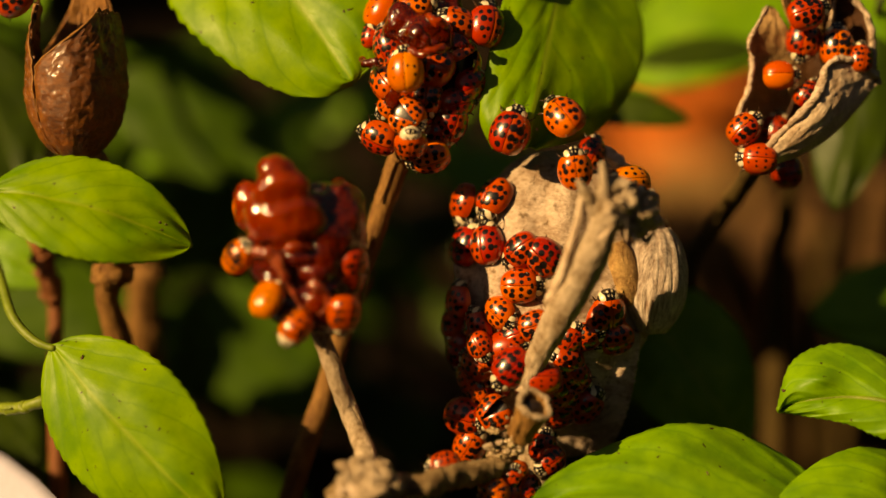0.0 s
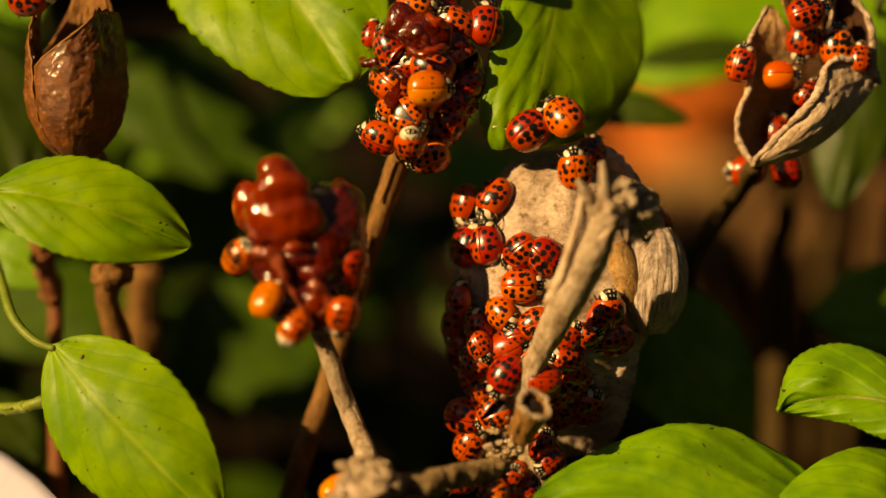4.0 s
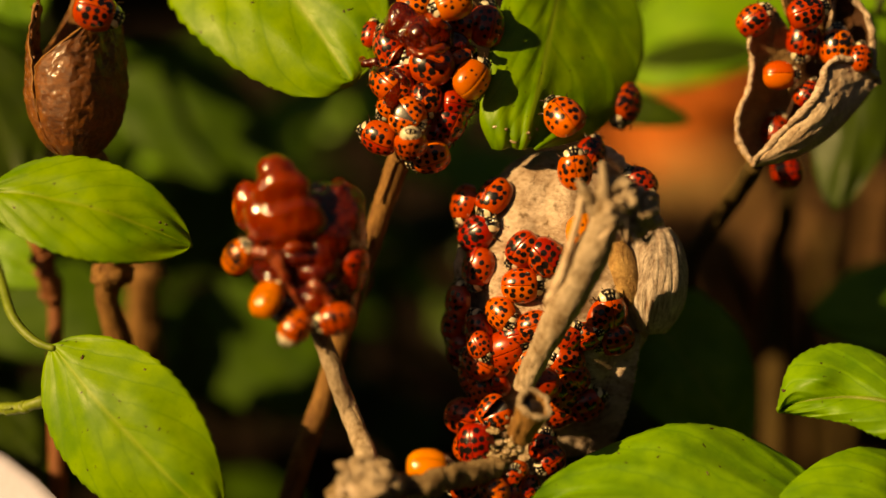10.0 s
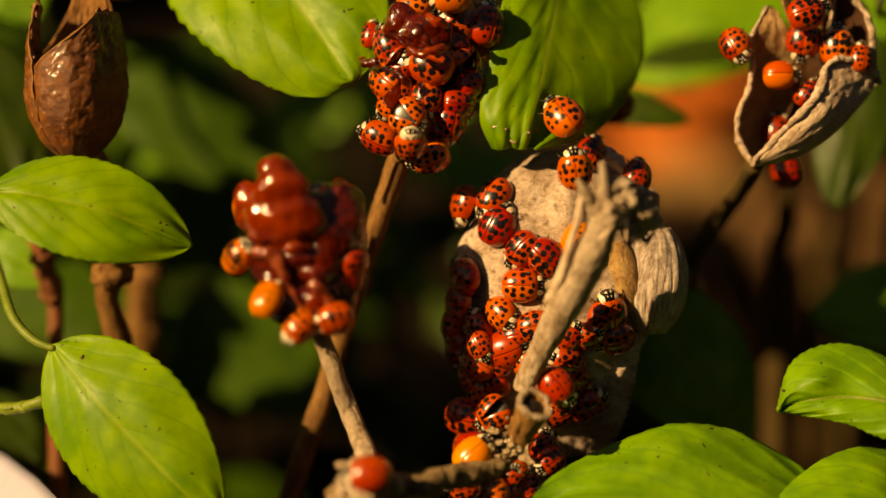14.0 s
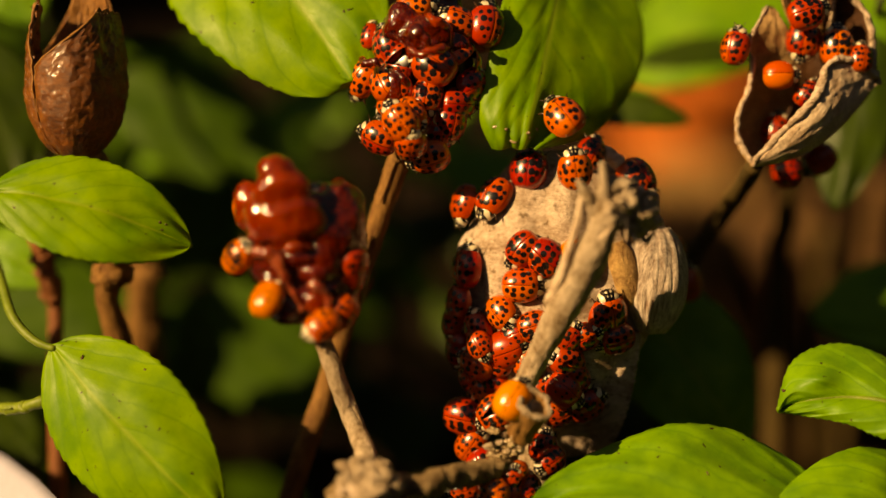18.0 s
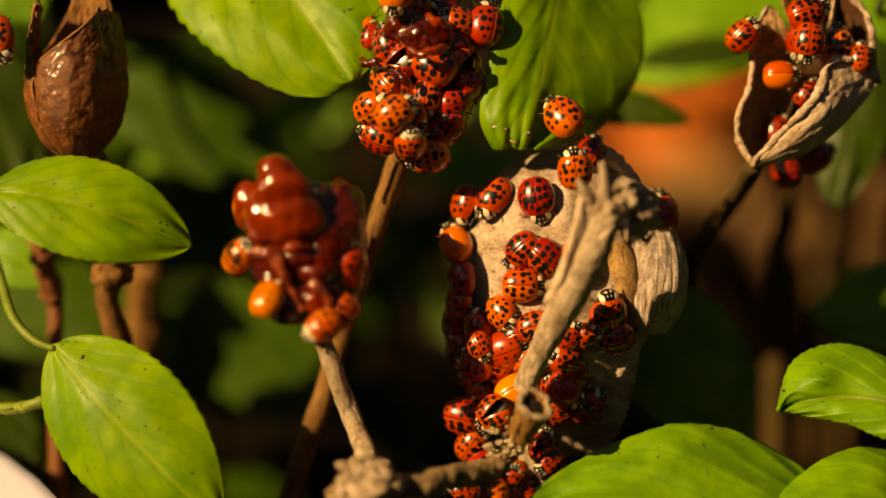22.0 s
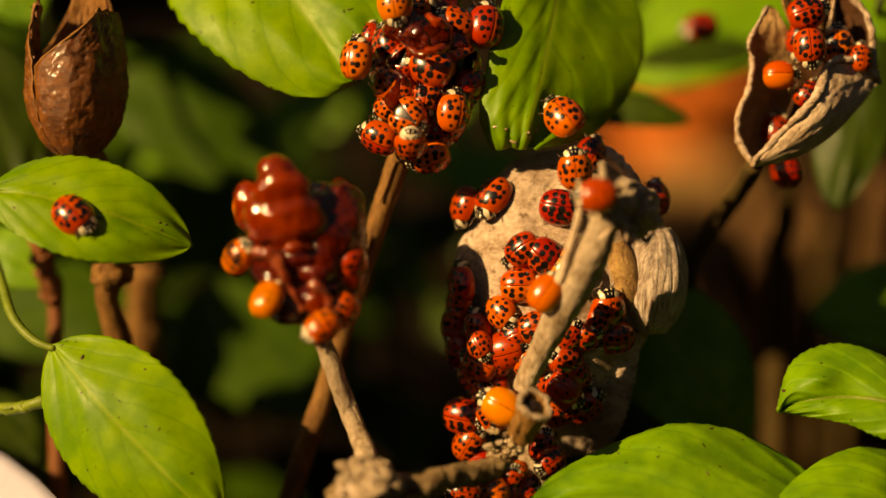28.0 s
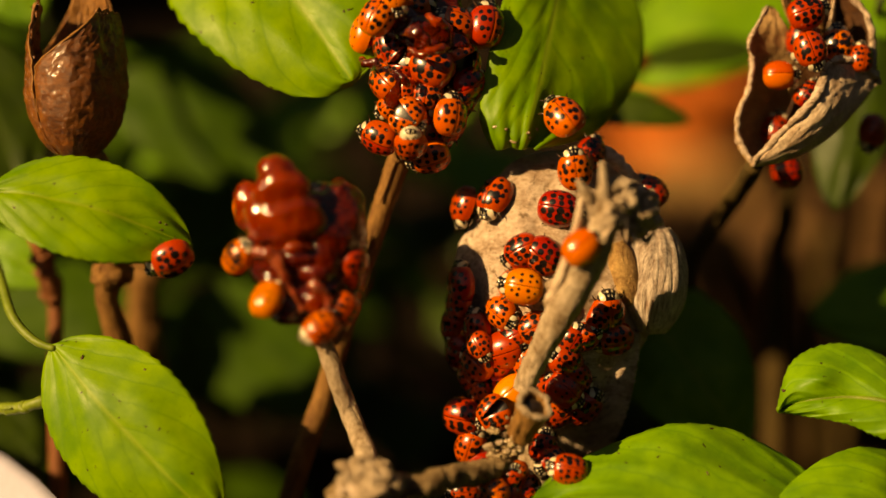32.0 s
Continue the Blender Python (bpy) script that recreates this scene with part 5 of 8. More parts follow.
ladybird("red", 0.84, (0.01083, -0.01408, 0.09139, 97.5, -71.5, -16.2), "on the husk")
ladybird("red", 0.94, (0.00948, -0.01483, 0.08908, -60.1, -8.5, 175.1), "on the plant")
ladybird("red", 0.80, (0.01351, -0.01269, 0.08919, -17.7, -65.1, 115.7), "on the plant")
ladybird("dark", 0.87, (0.01265, -0.01413, 0.08799, 56.9, -25.4, 15.6), "on the plant")
ladybird("orange", 1.01, (0.02100, 0.00348, 0.13732, -57.9, -82.4, 150.5), "on the dry husk")
ladybird("heavy", 0.91, (0.02404, 0.01244, 0.13739, 49.2, -44.4, 58.0), "on the plant")
ladybird("orange", 1.14, (0.01930, 0.00549, 0.14515, -36.5, -30.4, 128.8), "beside a leaf tip")
bug_46 = ladybird("bold", 1.01, (-0.00857, 0.01382, 0.15513, -64.5, -55.8, 117.9), "on the upper stem")
bug_47 = ladybird("heavy", 1.24, (-0.00191, 0.01037, 0.15242, -51.3, -20.2, 157.6), "on the upper stem")
bug_48 = ladybird("orange", 1.07, (-0.00872, 0.01143, 0.14959, -47.6, -24.2, 119.7), "on the upper stem")
bug_49 = ladybird("heavy", 0.94, (-0.00246, 0.00882, 0.14733, -5.6, 65.2, -103.9), "on the upper stem")
ladybird("orange", 0.97, (-0.00511, 0.00347, 0.14188, 180.0, -54.9, -90.0), "on the upper stem", True)
ladybird("red", 1.01, (-0.01013, 0.00748, 0.14156, -94.4, -20.8, 157.9), "on the upper stem")
ladybird("orange", 1.04, (-0.00223, 0.00654, 0.13866, -106.1, 16.9, 178.2), "on the upper stem")
bug_53 = ladybird("red", 1.04, (0.00222, 0.01520, 0.15818, -36.5, -26.4, -170.9), "on the upper stem")
ladybird("red", 1.14, (0.00675, 0.01596, 0.15794, 45.1, -59.2, 73.0), "on the upper stem")
bug_55 = ladybird("orange", 0.91, (0.00321, 0.01255, 0.15293, 65.9, -30.3, 63.9), "on the upper stem", False, 20)
bug_56 = ladybird("dark", 1.01, (0.00412, 0.01191, 0.14911, 77.3, -14.2, 47.8), "on the upper stem")
bug_57 = ladybird("orange", 1.01, (-0.00423, 0.01594, 0.16083, 40.8, -19.3, 6.1), "on the upper stem")
ladybird("orange", 0.91, (-0.00535, 0.00550, 0.14517, 63.8, 27.3, -28.5), "on the upper stem", False, 16)
bug_59 = ladybird("orange", 0.87, (-0.00802, 0.01018, 0.14609, -64.3, 40.9, 175.7), "on the upper stem")
bug_60 = ladybird("dark", 1.01, (0.00100, 0.00905, 0.14307, -70.1, 63.7, -142.0), "on the upper stem")
bug_61 = ladybird("dark", 0.97, (0.00203, 0.00981, 0.14646, 78.2, -4.7, 29.5), "on the upper stem")
bug_62 = ladybird("red", 0.77, (-0.01144, 0.01714, 0.15594, -56.4, -54.9, 75.4), "on the upper stem")
bug_63 = ladybird("dark", 0.77, (-0.00692, 0.01143, 0.15266, -64.2, 29.8, 166.1), "on the upper stem", False, 25)
bug_64 = ladybird("dark", 0.91, (-0.00101, 0.00852, 0.14093, -130.9, 83.7, 153.7), "on the upper stem")
bug_65 = ladybird("red", 0.77, (-0.00725, 0.01012, 0.14817, 62.5, 52.1, -42.5), "on the upper stem", False, 30)
ladybird("banded", 0.91, (-0.03106, -0.01223, 0.12779, 64.9, -51.3, -20.3), "on the red jelly")
ladybird("plain", 1.01, (-0.02650, -0.01622, 0.12201, -7.9, -43.0, 62.2), "on the red jelly")
bug_68 = ladybird("orange", 0.97, (-0.01783, -0.00648, 0.13492, -27.3, -39.9, -175.5), "on the red jelly")
ladybird("amber", 0.84, (-0.03089, -0.00171, 0.13270, -25.8, -52.1, 92.8), "on the plant")
bug_70 = ladybird("dark", 1.01, (-0.01474, -0.00824, 0.13110, 44.6, -60.6, 99.2), "on the red jelly")
bug_71 = ladybird("dark", 1.04, (-0.01446, -0.01068, 0.12589, 161.8, 82.1, 116.7), "on the red jelly")
ladybird("heavy", 1.01, (0.05919, 0.01754, 0.15958, 59.0, -17.0, 10.0), "in the open capsule")
ladybird("red", 1.04, (0.05925, 0.02008, 0.15444, -17.7, 65.1, -115.7), "in the open capsule")
ladybird("banded", 1.04, (0.06464, 0.01881, 0.15378, -4.4, -66.3, 88.6), "in the open capsule")
ladybird("clear", 0.87, (0.05519, 0.01638, 0.14952, 66.3, -2.3, -5.3), "in the open capsule")
ladybird("bold", 0.77, (0.05987, 0.01642, 0.14641, 42.0, -49.1, 26.8), "in the open capsule")
ladybird("red", 0.77, (0.06818, 0.01724, 0.15218, 26.9, -57.6, 79.0), "in the open capsule")
ladybird("dark", 0.94, (0.05551, 0.01936, 0.13928, 13.5, -66.0, 62.7), "in the open capsule")
ladybird("dark", 0.97, (0.05769, 0.02022, 0.13222, -20.4, -58.6, 107.7), "under the open capsule")
leaf_walker = ladybird("bold", 1.17, (0.01069, 0.00337, 0.14347, 35.2, -60.6, 44.7), "on a broad leaf")
capsule_walker = ladybird("heavy", 1.16, (-0.06759, 0.01141, 0.16336, 57.6, -29.5, -9.5), "on a capsule")
husk_walker = ladybird("bold", 1.11, (0.00434, 0.00757, 0.12318, -22.6, -67.3, 57.6), "on the pale husk")
edge_walker = ladybird("dark", 1.07, (0.00740, 0.00512, 0.12420, -35.9, -59.5, 95.1), "on the husk's edge")
rim_walker = ladybird("clear", 0.97, (0.00670, 0.02405, 0.12136, -40.2, -67.3, 114.2), "on the husk's edge")
upper_walker = ladybird("amber", 1.07, (0.02999, 0.00802, 0.13352, -56.3, -5.2, -154.8), "behind the twig")
cluster_walker = ladybird("bold", 1.11, (0.01083, -0.00872, 0.10787, -55.7, 44.4, -154.5), "among the others")
stub_walker = ladybird("few", 1.01, (0.01547, -0.00919, 0.10642, -60.5, -2.8, -175.0), "by the hollow stub")
twig_walker = ladybird("honey", 1.07, (-0.01913, -0.03100, 0.08783, 30.3, -18.7, 28.8), "on the forked twig")
twig_walker_two = ladybird("few", 1.04, (0.00851, -0.02005, 0.08271, -48.4, -0.0, 180.0), "on the forked twig")
foot_face = ladybird("dark", 0.80, (0.00017, -0.01711, 0.09499, -59.9, 11.4, 179.9), "at the husk's foot")
twig_climber = ladybird("clear", 1.00, (0.01759, 0.00036, 0.10855, -5.8, -63.3, 90.0), "on the broken twig")
leaf_climber = ladybird("red", 0.95, (0.02879, -0.01606, 0.08113, -49.5, -27.0, 165.9), "on an arched leaf")
far_walker = ladybird("dark", 1.01, (0.06124, 0.05948, 0.15920, -40.7, 11.6, -166.8), "on a far leaf")
front_walker = ladybird("few", 0.97, (0.03812, 0.02355, 0.11336, -33.0, -70.3, 149.2), "on the broken twig")
back_climber = ladybird("dark", 0.91, (0.03584, 0.01393, 0.12255, 2.0, -74.5, 119.2), "behind the husk's edge")
cluster_top = ladybird("fawn", 1.11, (-0.00974, 0.01825, 0.15936, 17.8, 56.4, -144.7), "on the upper stem")
cluster_mid = ladybird("plain", 1.07, (-0.00589, 0.00585, 0.15271, -15.4, -65.4, 100.6), "on the upper stem")
cluster_low = ladybird("orange", 1.04, (-0.00395, 0.02256, 0.14264, 18.4, -71.4, 58.5), "on the upper stem")
cluster_side = ladybird("orange", 1.04, (-0.00575, 0.02470, 0.14601, 52.0, -61.4, 16.1), "on the upper stem")
cluster_crown = ladybird("amber", 1.04, (0.00699, 0.02012, 0.16751, -54.5, -0.0, 180.0), "on the upper stem")
jelly_foot = ladybird("red", 0.94, (-0.01523, -0.01636, 0.11996, -87.4, 86.3, -165.9), "on the red jelly")
jelly_face = ladybird("orange", 0.91, (-0.02258, -0.01706, 0.11781, -33.8, 45.9, -140.0), "on the red jelly", True)
pod_walker = ladybird("red", 0.94, (0.04918, 0.01173, 0.14167, 57.8, -43.2, 4.3), "on the open capsule")
pod_foot = ladybird("few", 0.97, (0.05120, 0.01022, 0.13704, -66.3, -2.3, 172.7), "under the open capsule")
pod_inner = ladybird("red", 0.97, (0.06157, 0.02129, 0.16463, -59.0, 17.0, -170.0), "in the open capsule")


def stride(bug, spells):
    """Swings the legs of an insect while it walks, three and three in turn."""
    for leg in [c for c in bug.children if c.name.startswith("leg")]:
        k = [i for i, key in enumerate(LEGS) if LEGS[key] == leg.data][0]
        turn = 1 if k in (0, 3, 4) else -1
        root = leg.data.vertices[0].co.copy()
        rows = [(0.0, pose(0, 0, 0))]
        for a, b in spells:
            n = max(2, round((b - a) / 0.2))
            for i in range(n + 1):
                swing = 0 if i in (0, n) else 13 * turn * (-1) ** i
                if a + (b - a) * i / n > rows[-1][0]:
                    rows.append((a + (b - a) * i / n, Matrix.Translation(root) @ pose(0, 0, 0, 0, 0, swing) @ Matrix.Translation(-root)))
        if rows[-1][0] < 32.0:
            rows.append((32.0, pose(0, 0, 0)))
        walk(leg, rows)


def motions():
    walk(bug_0, [(0, pose(0.00860, 0.00871, 0.13051, -3.2, 46.1, -137.5)), (15.1, pose(0.00852, 0.00878, 0.13052, -4.1, 46.1, -139.5)), (18.4, pose(0.00852, 0.00878, 0.13052, -4.1, 46.1, -139.5)), (19.2, pose(0.00845, 0.00892, 0.13058, -3.8, 45.9, -140.1)), (28.3, pose(0.00845, 0.00892, 0.13058, -3.8, 45.9, -140.1)), (32, pose(0.00867, 0.00873, 0.13059, 3.4, 46.0, -128.2))])
    walk(bug_1, [(0, pose(0.00405, 0.01113, 0.12909, 29.5, 63.6, -129.6)), (7.2, pose(0.00414, 0.01109, 0.12894, 28.0, 64.1, -131.2)), (20.6, pose(0.00414, 0.01109, 0.12894, 28.0, 64.1, -131.2)), (25.4, pose(0.00415, 0.01099, 0.12864, 25.7, 65.1, -133.9)), (32, pose(0.00415, 0.01099, 0.12864, 25.7, 65.1, -133.9))])
    walk(bug_2, [(0, pose(0.01280, 0.00257, 0.12384, -60.9, 43.2, 173.9)), (1.8, pose(0.01263, 0.00255, 0.12369, -61.2, 43.3, 173.3)), (4.3, pose(0.01263, 0.00255, 0.12369, -61.2, 43.3, 173.3)), (9.7, pose(0.01296, 0.00259, 0.12396, -54.8, 51.7, -177.6)), (20.8, pose(0.01296, 0.00259, 0.12396, -54.8, 51.7, -177.6)), (22.1, pose(0.01293, 0.00257, 0.12390, -59.9, 44.8, 175.6)), (24.0, pose(0.01293, 0.00257, 0.12390, -59.9, 44.8, 175.6)), (32, pose(0.01280, 0.00253, 0.12374, -65.2, 32.9, 167.2))])
    walk(bug_3, [(0, pose(0.01652, 0.00160, 0.12294, 77.8, 39.7, -14.6)), (6.0, pose(0.01677, 0.00159, 0.12294, 77.3, 42.5, -14.9)), (7.5, pose(0.01677, 0.00159, 0.12294, 77.3, 42.5, -14.9)), (21.4, pose(0.01682, 0.00152, 0.12280, 78.1, 39.3, -13.7)), (22.2, pose(0.01682, 0.00152, 0.12280, 78.1, 39.3, -13.7)), (32, pose(0.01648, 0.00168, 0.12312, 78.2, 36.2, -14.0))])
    walk(bug_4, [(0, pose(0.01270, 0.00051, 0.11861, 71.3, -2.9, -8.5)), (2.3, pose(0.01275, 0.00050, 0.11860, 71.3, -4.0, -8.1)), (5.2, pose(0.01275, 0.00050, 0.11860, 71.3, -4.0, -8.1)), (17.1, pose(0.01292, 0.00050, 0.11871, 71.2, -2.1, -8.2)), (22.3, pose(0.01292, 0.00050, 0.11871, 71.2, -2.1, -8.2)), (29.5, pose(0.01264, 0.00054, 0.11864, 71.3, -4.5, -8.2)), (30.5, pose(0.01264, 0.00054, 0.11864, 71.3, -4.5, -8.2)), (32, pose(0.01241, 0.00059, 0.11863, 71.2, -6.4, -8.1))])
    walk(bug_5, [(0, pose(0.00968, 0.00015, 0.11400, 74.4, 26.4, -47.6)), (3.0, pose(0.00974, 0.00010, 0.11389, 74.4, 27.0, -47.6)), (12.2, pose(0.00974, 0.00010, 0.11389, 74.4, 27.0, -47.6)), (19.2, pose(0.00980, 0.00011, 0.11404, 73.2, 33.1, -49.6)), (21.9, pose(0.00980, 0.00011, 0.11404, 73.2, 33.1, -49.6)), (32, pose(0.00985, 0.00009, 0.11406, 74.4, 24.8, -46.7))])
    walk(bug_6, [(0, pose(0.01469, -0.00154, 0.11233, -68.6, 22.0, 178.7)), (1.6, pose(0.01481, -0.00149, 0.11266, -67.2, 26.9, -178.6)), (4.4, pose(0.01481, -0.00149, 0.11266, -67.2, 26.9, -178.6)), (10.1, pose(0.01453, -0.00153, 0.11228, -68.8, 20.9, 177.8)), (15.5, pose(0.01453, -0.00153, 0.11228, -68.8, 20.9, 177.8)), (32, pose(0.01465, -0.00160, 0.11203, -66.9, 32.0, -177.1))])
    walk(bug_7, [(0, pose(0.01050, -0.00113, 0.10824, 84.8, -22.5, -16.3)), (2.0, pose(0.01064, -0.00118, 0.10829, 84.3, -30.4, -14.9)), (5.2, pose(0.01064, -0.00118, 0.10829, 84.3, -30.4, -14.9)), (12.1, pose(0.01050, -0.00112, 0.10834, 84.6, -24.3, -16.0)), (25.0, pose(0.01050, -0.00112, 0.10834, 84.6, -24.3, -16.0)), (25.9, pose(0.01059, -0.00117, 0.10811, 85.2, -17.2, -16.6)), (26.7, pose(0.01059, -0.00117, 0.10811, 85.2, -17.2, -16.6)), (30.5, pose(0.01039, -0.00108, 0.10830, 84.8, -22.6, -16.6)), (32, pose(0.01039, -0.00108, 0.10830, 84.8, -22.6, -16.6))])
    walk(bug_8, [(0, pose(0.00599, -0.00021, 0.10554, -60.3, -19.3, 142.3)), (1.3, pose(0.00606, -0.00028, 0.10574, -60.6, -17.8, 143.2)), (12.3, pose(0.00606, -0.00028, 0.10574, -60.6, -17.8, 143.2)), (21.4, pose(0.00574, -0.00003, 0.10559, -61.6, -11.2, 147.0)), (22.4, pose(0.00574, -0.00003, 0.10559, -61.6, -11.2, 147.0)), (25.8, pose(0.00630, -0.00047, 0.10569, -61.0, -15.2, 144.7)), (26.4, pose(0.00630, -0.00047, 0.10569, -61.0, -15.2, 144.7)), (32, pose(0.00597, -0.00019, 0.10572, -58.1, -27.8, 136.8))])
    walk(bug_9, [(0, pose(0.00823, 0.00020, 0.10183, -98.0, 18.0, 146.2)), (3.9, pose(0.00839, 0.00004, 0.10210, -96.9, 22.3, 147.7)), (9.8, pose(0.00839, 0.00004, 0.10210, -96.9, 22.3, 147.7)), (24.5, pose(0.00839, 0.00013, 0.10165, -98.1, 12.1, 147.6)), (30.4, pose(0.00839, 0.00013, 0.10165, -98.1, 12.1, 147.6)), (32, pose(0.00818, 0.00020, 0.10207, -97.0, 9.2, 147.7))])
    walk(bug_10, [(0, pose(0.00397, -0.00126, 0.09658, 78.8, 7.8, -22.5)), (7.1, pose(0.00405, -0.00129, 0.09652, 78.8, 7.5, -22.4)), (14.8, pose(0.00405, -0.00129, 0.09652, 78.8, 7.5, -22.4)), (15.6, pose(0.00393, -0.00121, 0.09667, 78.8, 5.7, -22.0)), (16.5, pose(0.00393, -0.00121, 0.09667, 78.8, 5.7, -22.0)), (18.6, pose(0.00382, -0.00121, 0.09663, 78.9, 3.8, -21.7)), (32, pose(0.00382, -0.00121, 0.09663, 78.9, 3.8, -21.7))])
    walk(bug_11, [(0, pose(0.00462, -0.00249, 0.09233, 78.5, -59.6, -4.7)), (12.1, pose(0.00466, -0.00249, 0.09235, 78.1, -60.7, -4.2)), (17.0, pose(0.00466, -0.00249, 0.09235, 78.1, -60.7, -4.2)), (17.5, pose(0.00498, -0.00246, 0.09240, 79.4, -56.8, -5.7)), (26.2, pose(0.00498, -0.00246, 0.09240, 79.4, -56.8, -5.7)), (28.9, pose(0.00437, -0.00242, 0.09256, 78.0, -61.1, -4.1)), (30.8, pose(0.00437, -0.00242, 0.09256, 78.0, -61.1, -4.1)), (32, pose(0.00476, -0.00261, 0.09216, 70.3, -72.6, 4.2))])
    walk(bug_12, [(0, pose(0.00320, 0.00527, 0.11420, -62.4, -66.8, 95.8)), (9.4, pose(0.00318, 0.00532, 0.11426, -60.3, -68.3, 93.3)), (10.8, pose(0.00318, 0.00532, 0.11426, -60.3, -68.3, 93.3)), (17.3, pose(0.00329, 0.00514, 0.11424, -52.2, -72.1, 86.2)), (32, pose(0.00329, 0.00514, 0.11424, -52.2, -72.1, 86.2))])
    walk(bug_13, [(0, pose(0.00239, 0.00507, 0.11043, 27.9, 67.3, -130.2)), (10.1, pose(0.00236, 0.00501, 0.11026, 19.5, 69.0, -139.3)), (12.1, pose(0.00236, 0.00501, 0.11026, 19.5, 69.0, -139.3)), (18.9, pose(0.00249, 0.00513, 0.11062, 36.0, 64.7, -121.4)), (21.6, pose(0.00249, 0.00513, 0.11062, 36.0, 64.7, -121.4)), (26.5, pose(0.00233, 0.00504, 0.11035, 27.1, 67.5, -131.1)), (32, pose(0.00233, 0.00504, 0.11035, 27.1, 67.5, -131.1))])
    walk(bug_14, [(0, pose(0.00597, 0.00173, 0.11135, -81.3, -63.0, 131.2)), (7.4, pose(0.00606, 0.00161, 0.11099, -82.9, -60.5, 133.1)), (9.7, pose(0.00606, 0.00161, 0.11099, -82.9, -60.5, 133.1)), (15.0, pose(0.00601, 0.00167, 0.11115, -82.9, -59.0, 132.9)), (20.9, pose(0.00601, 0.00167, 0.11115, -82.9, -59.0, 132.9)), (21.8, pose(0.00587, 0.00179, 0.11120, -81.2, -65.9, 130.3)), (32, pose(0.00587, 0.00179, 0.11120, -81.2, -65.9, 130.3))])
    walk(bug_15, [(0, pose(0.00310, 0.00375, 0.10638, -69.2, 80.4, 140.9)), (6.4, pose(0.00315, 0.00374, 0.10634, -76.9, 75.4, 133.2)), (10.0, pose(0.00315, 0.00374, 0.10634, -76.9, 75.4, 133.2)), (10.5, pose(0.00305, 0.00382, 0.10658, -69.8, 79.1, 140.0)), (12.3, pose(0.00305, 0.00382, 0.10658, -69.8, 79.1, 140.0)), (22.3, pose(0.00317, 0.00378, 0.10645, -51.0, 84.5, 159.2)), (22.8, pose(0.00317, 0.00378, 0.10645, -51.0, 84.5, 159.2)), (30.1, pose(0.00296, 0.00369, 0.10618, -76.6, 76.0, 133.5)), (32, pose(0.00296, 0.00369, 0.10618, -76.6, 76.0, 133.5))])
    walk(bug_17, [(0, pose(0.02658, 0.00032, 0.11452, -148.5, -82.4, -108.0)), (3.1, pose(0.02666, 0.00036, 0.11452, -175.6, -83.5, -80.4)), (7.6, pose(0.02666, 0.00036, 0.11452, -175.6, -83.5, -80.4)), (12.0, pose(0.02679, 0.00040, 0.11448, -122.6, -77.7, -133.6)), (21.1, pose(0.02679, 0.00040, 0.11448, -122.6, -77.7, -133.6)), (28.3, pose(0.02653, 0.00039, 0.11485, -142.2, -82.3, -114.5)), (30.2, pose(0.02653, 0.00039, 0.11485, -142.2, -82.3, -114.5)), (32, pose(0.02646, 0.00028, 0.11451, -165.2, -83.3, -91.5))])
    walk(bug_18, [(0, pose(0.02752, -0.00017, 0.10994, -89.8, 9.7, -165.1)), (2.4, pose(0.02754, -0.00019, 0.10971, -90.2, 14.7, -165.0)), (7.7, pose(0.02754, -0.00019, 0.10971, -90.2, 14.7, -165.0)), (13.0, pose(0.02769, -0.00009, 0.10993, -90.0, 13.8, -164.4)), (21.8, pose(0.02769, -0.00009, 0.10993, -90.0, 13.8, -164.4)), (27.0, pose(0.02767, -0.00009, 0.10998, -89.9, 4.4, -164.5)), (28.4, pose(0.02767, -0.00009, 0.10998, -89.9, 4.4, -164.5)), (32, pose(0.02743, -0.00022, 0.10985, -89.9, 8.5, -165.4))])
    walk(bug_19, [(0, pose(0.02312, -0.00151, 0.11078, 91.3, -19.7, -14.3)), (2.7, pose(0.02304, -0.00152, 0.11085, 91.3, -26.4, -14.7)), (5.9, pose(0.02304, -0.00152, 0.11085, 91.3, -26.4, -14.7)), (7.0, pose(0.02299, -0.00153, 0.11082, 91.3, -25.6, -14.7)), (15.9, pose(0.02299, -0.00153, 0.11082, 91.3, -25.6, -14.7)), (21.9, pose(0.02290, -0.00156, 0.11078, 91.4, -31.6, -15.1)), (32, pose(0.02290, -0.00156, 0.11078, 91.4, -31.6, -15.1))])
    walk(bug_20, [(0, pose(0.01962, -0.00251, 0.10699, -93.1, -29.9, -163.3)), (1.5, pose(0.01966, -0.00251, 0.10693, -93.1, -25.3, -163.4)), (3.5, pose(0.01966, -0.00251, 0.10693, -93.1, -25.3, -163.4)), (5.2, pose(0.01968, -0.00250, 0.10709, -92.9, -27.8, -163.4)), (13.3, pose(0.01968, -0.00250, 0.10709, -92.9, -27.8, -163.4)), (32, pose(0.01948, -0.00252, 0.10698, -93.4, -38.0, -163.1))])
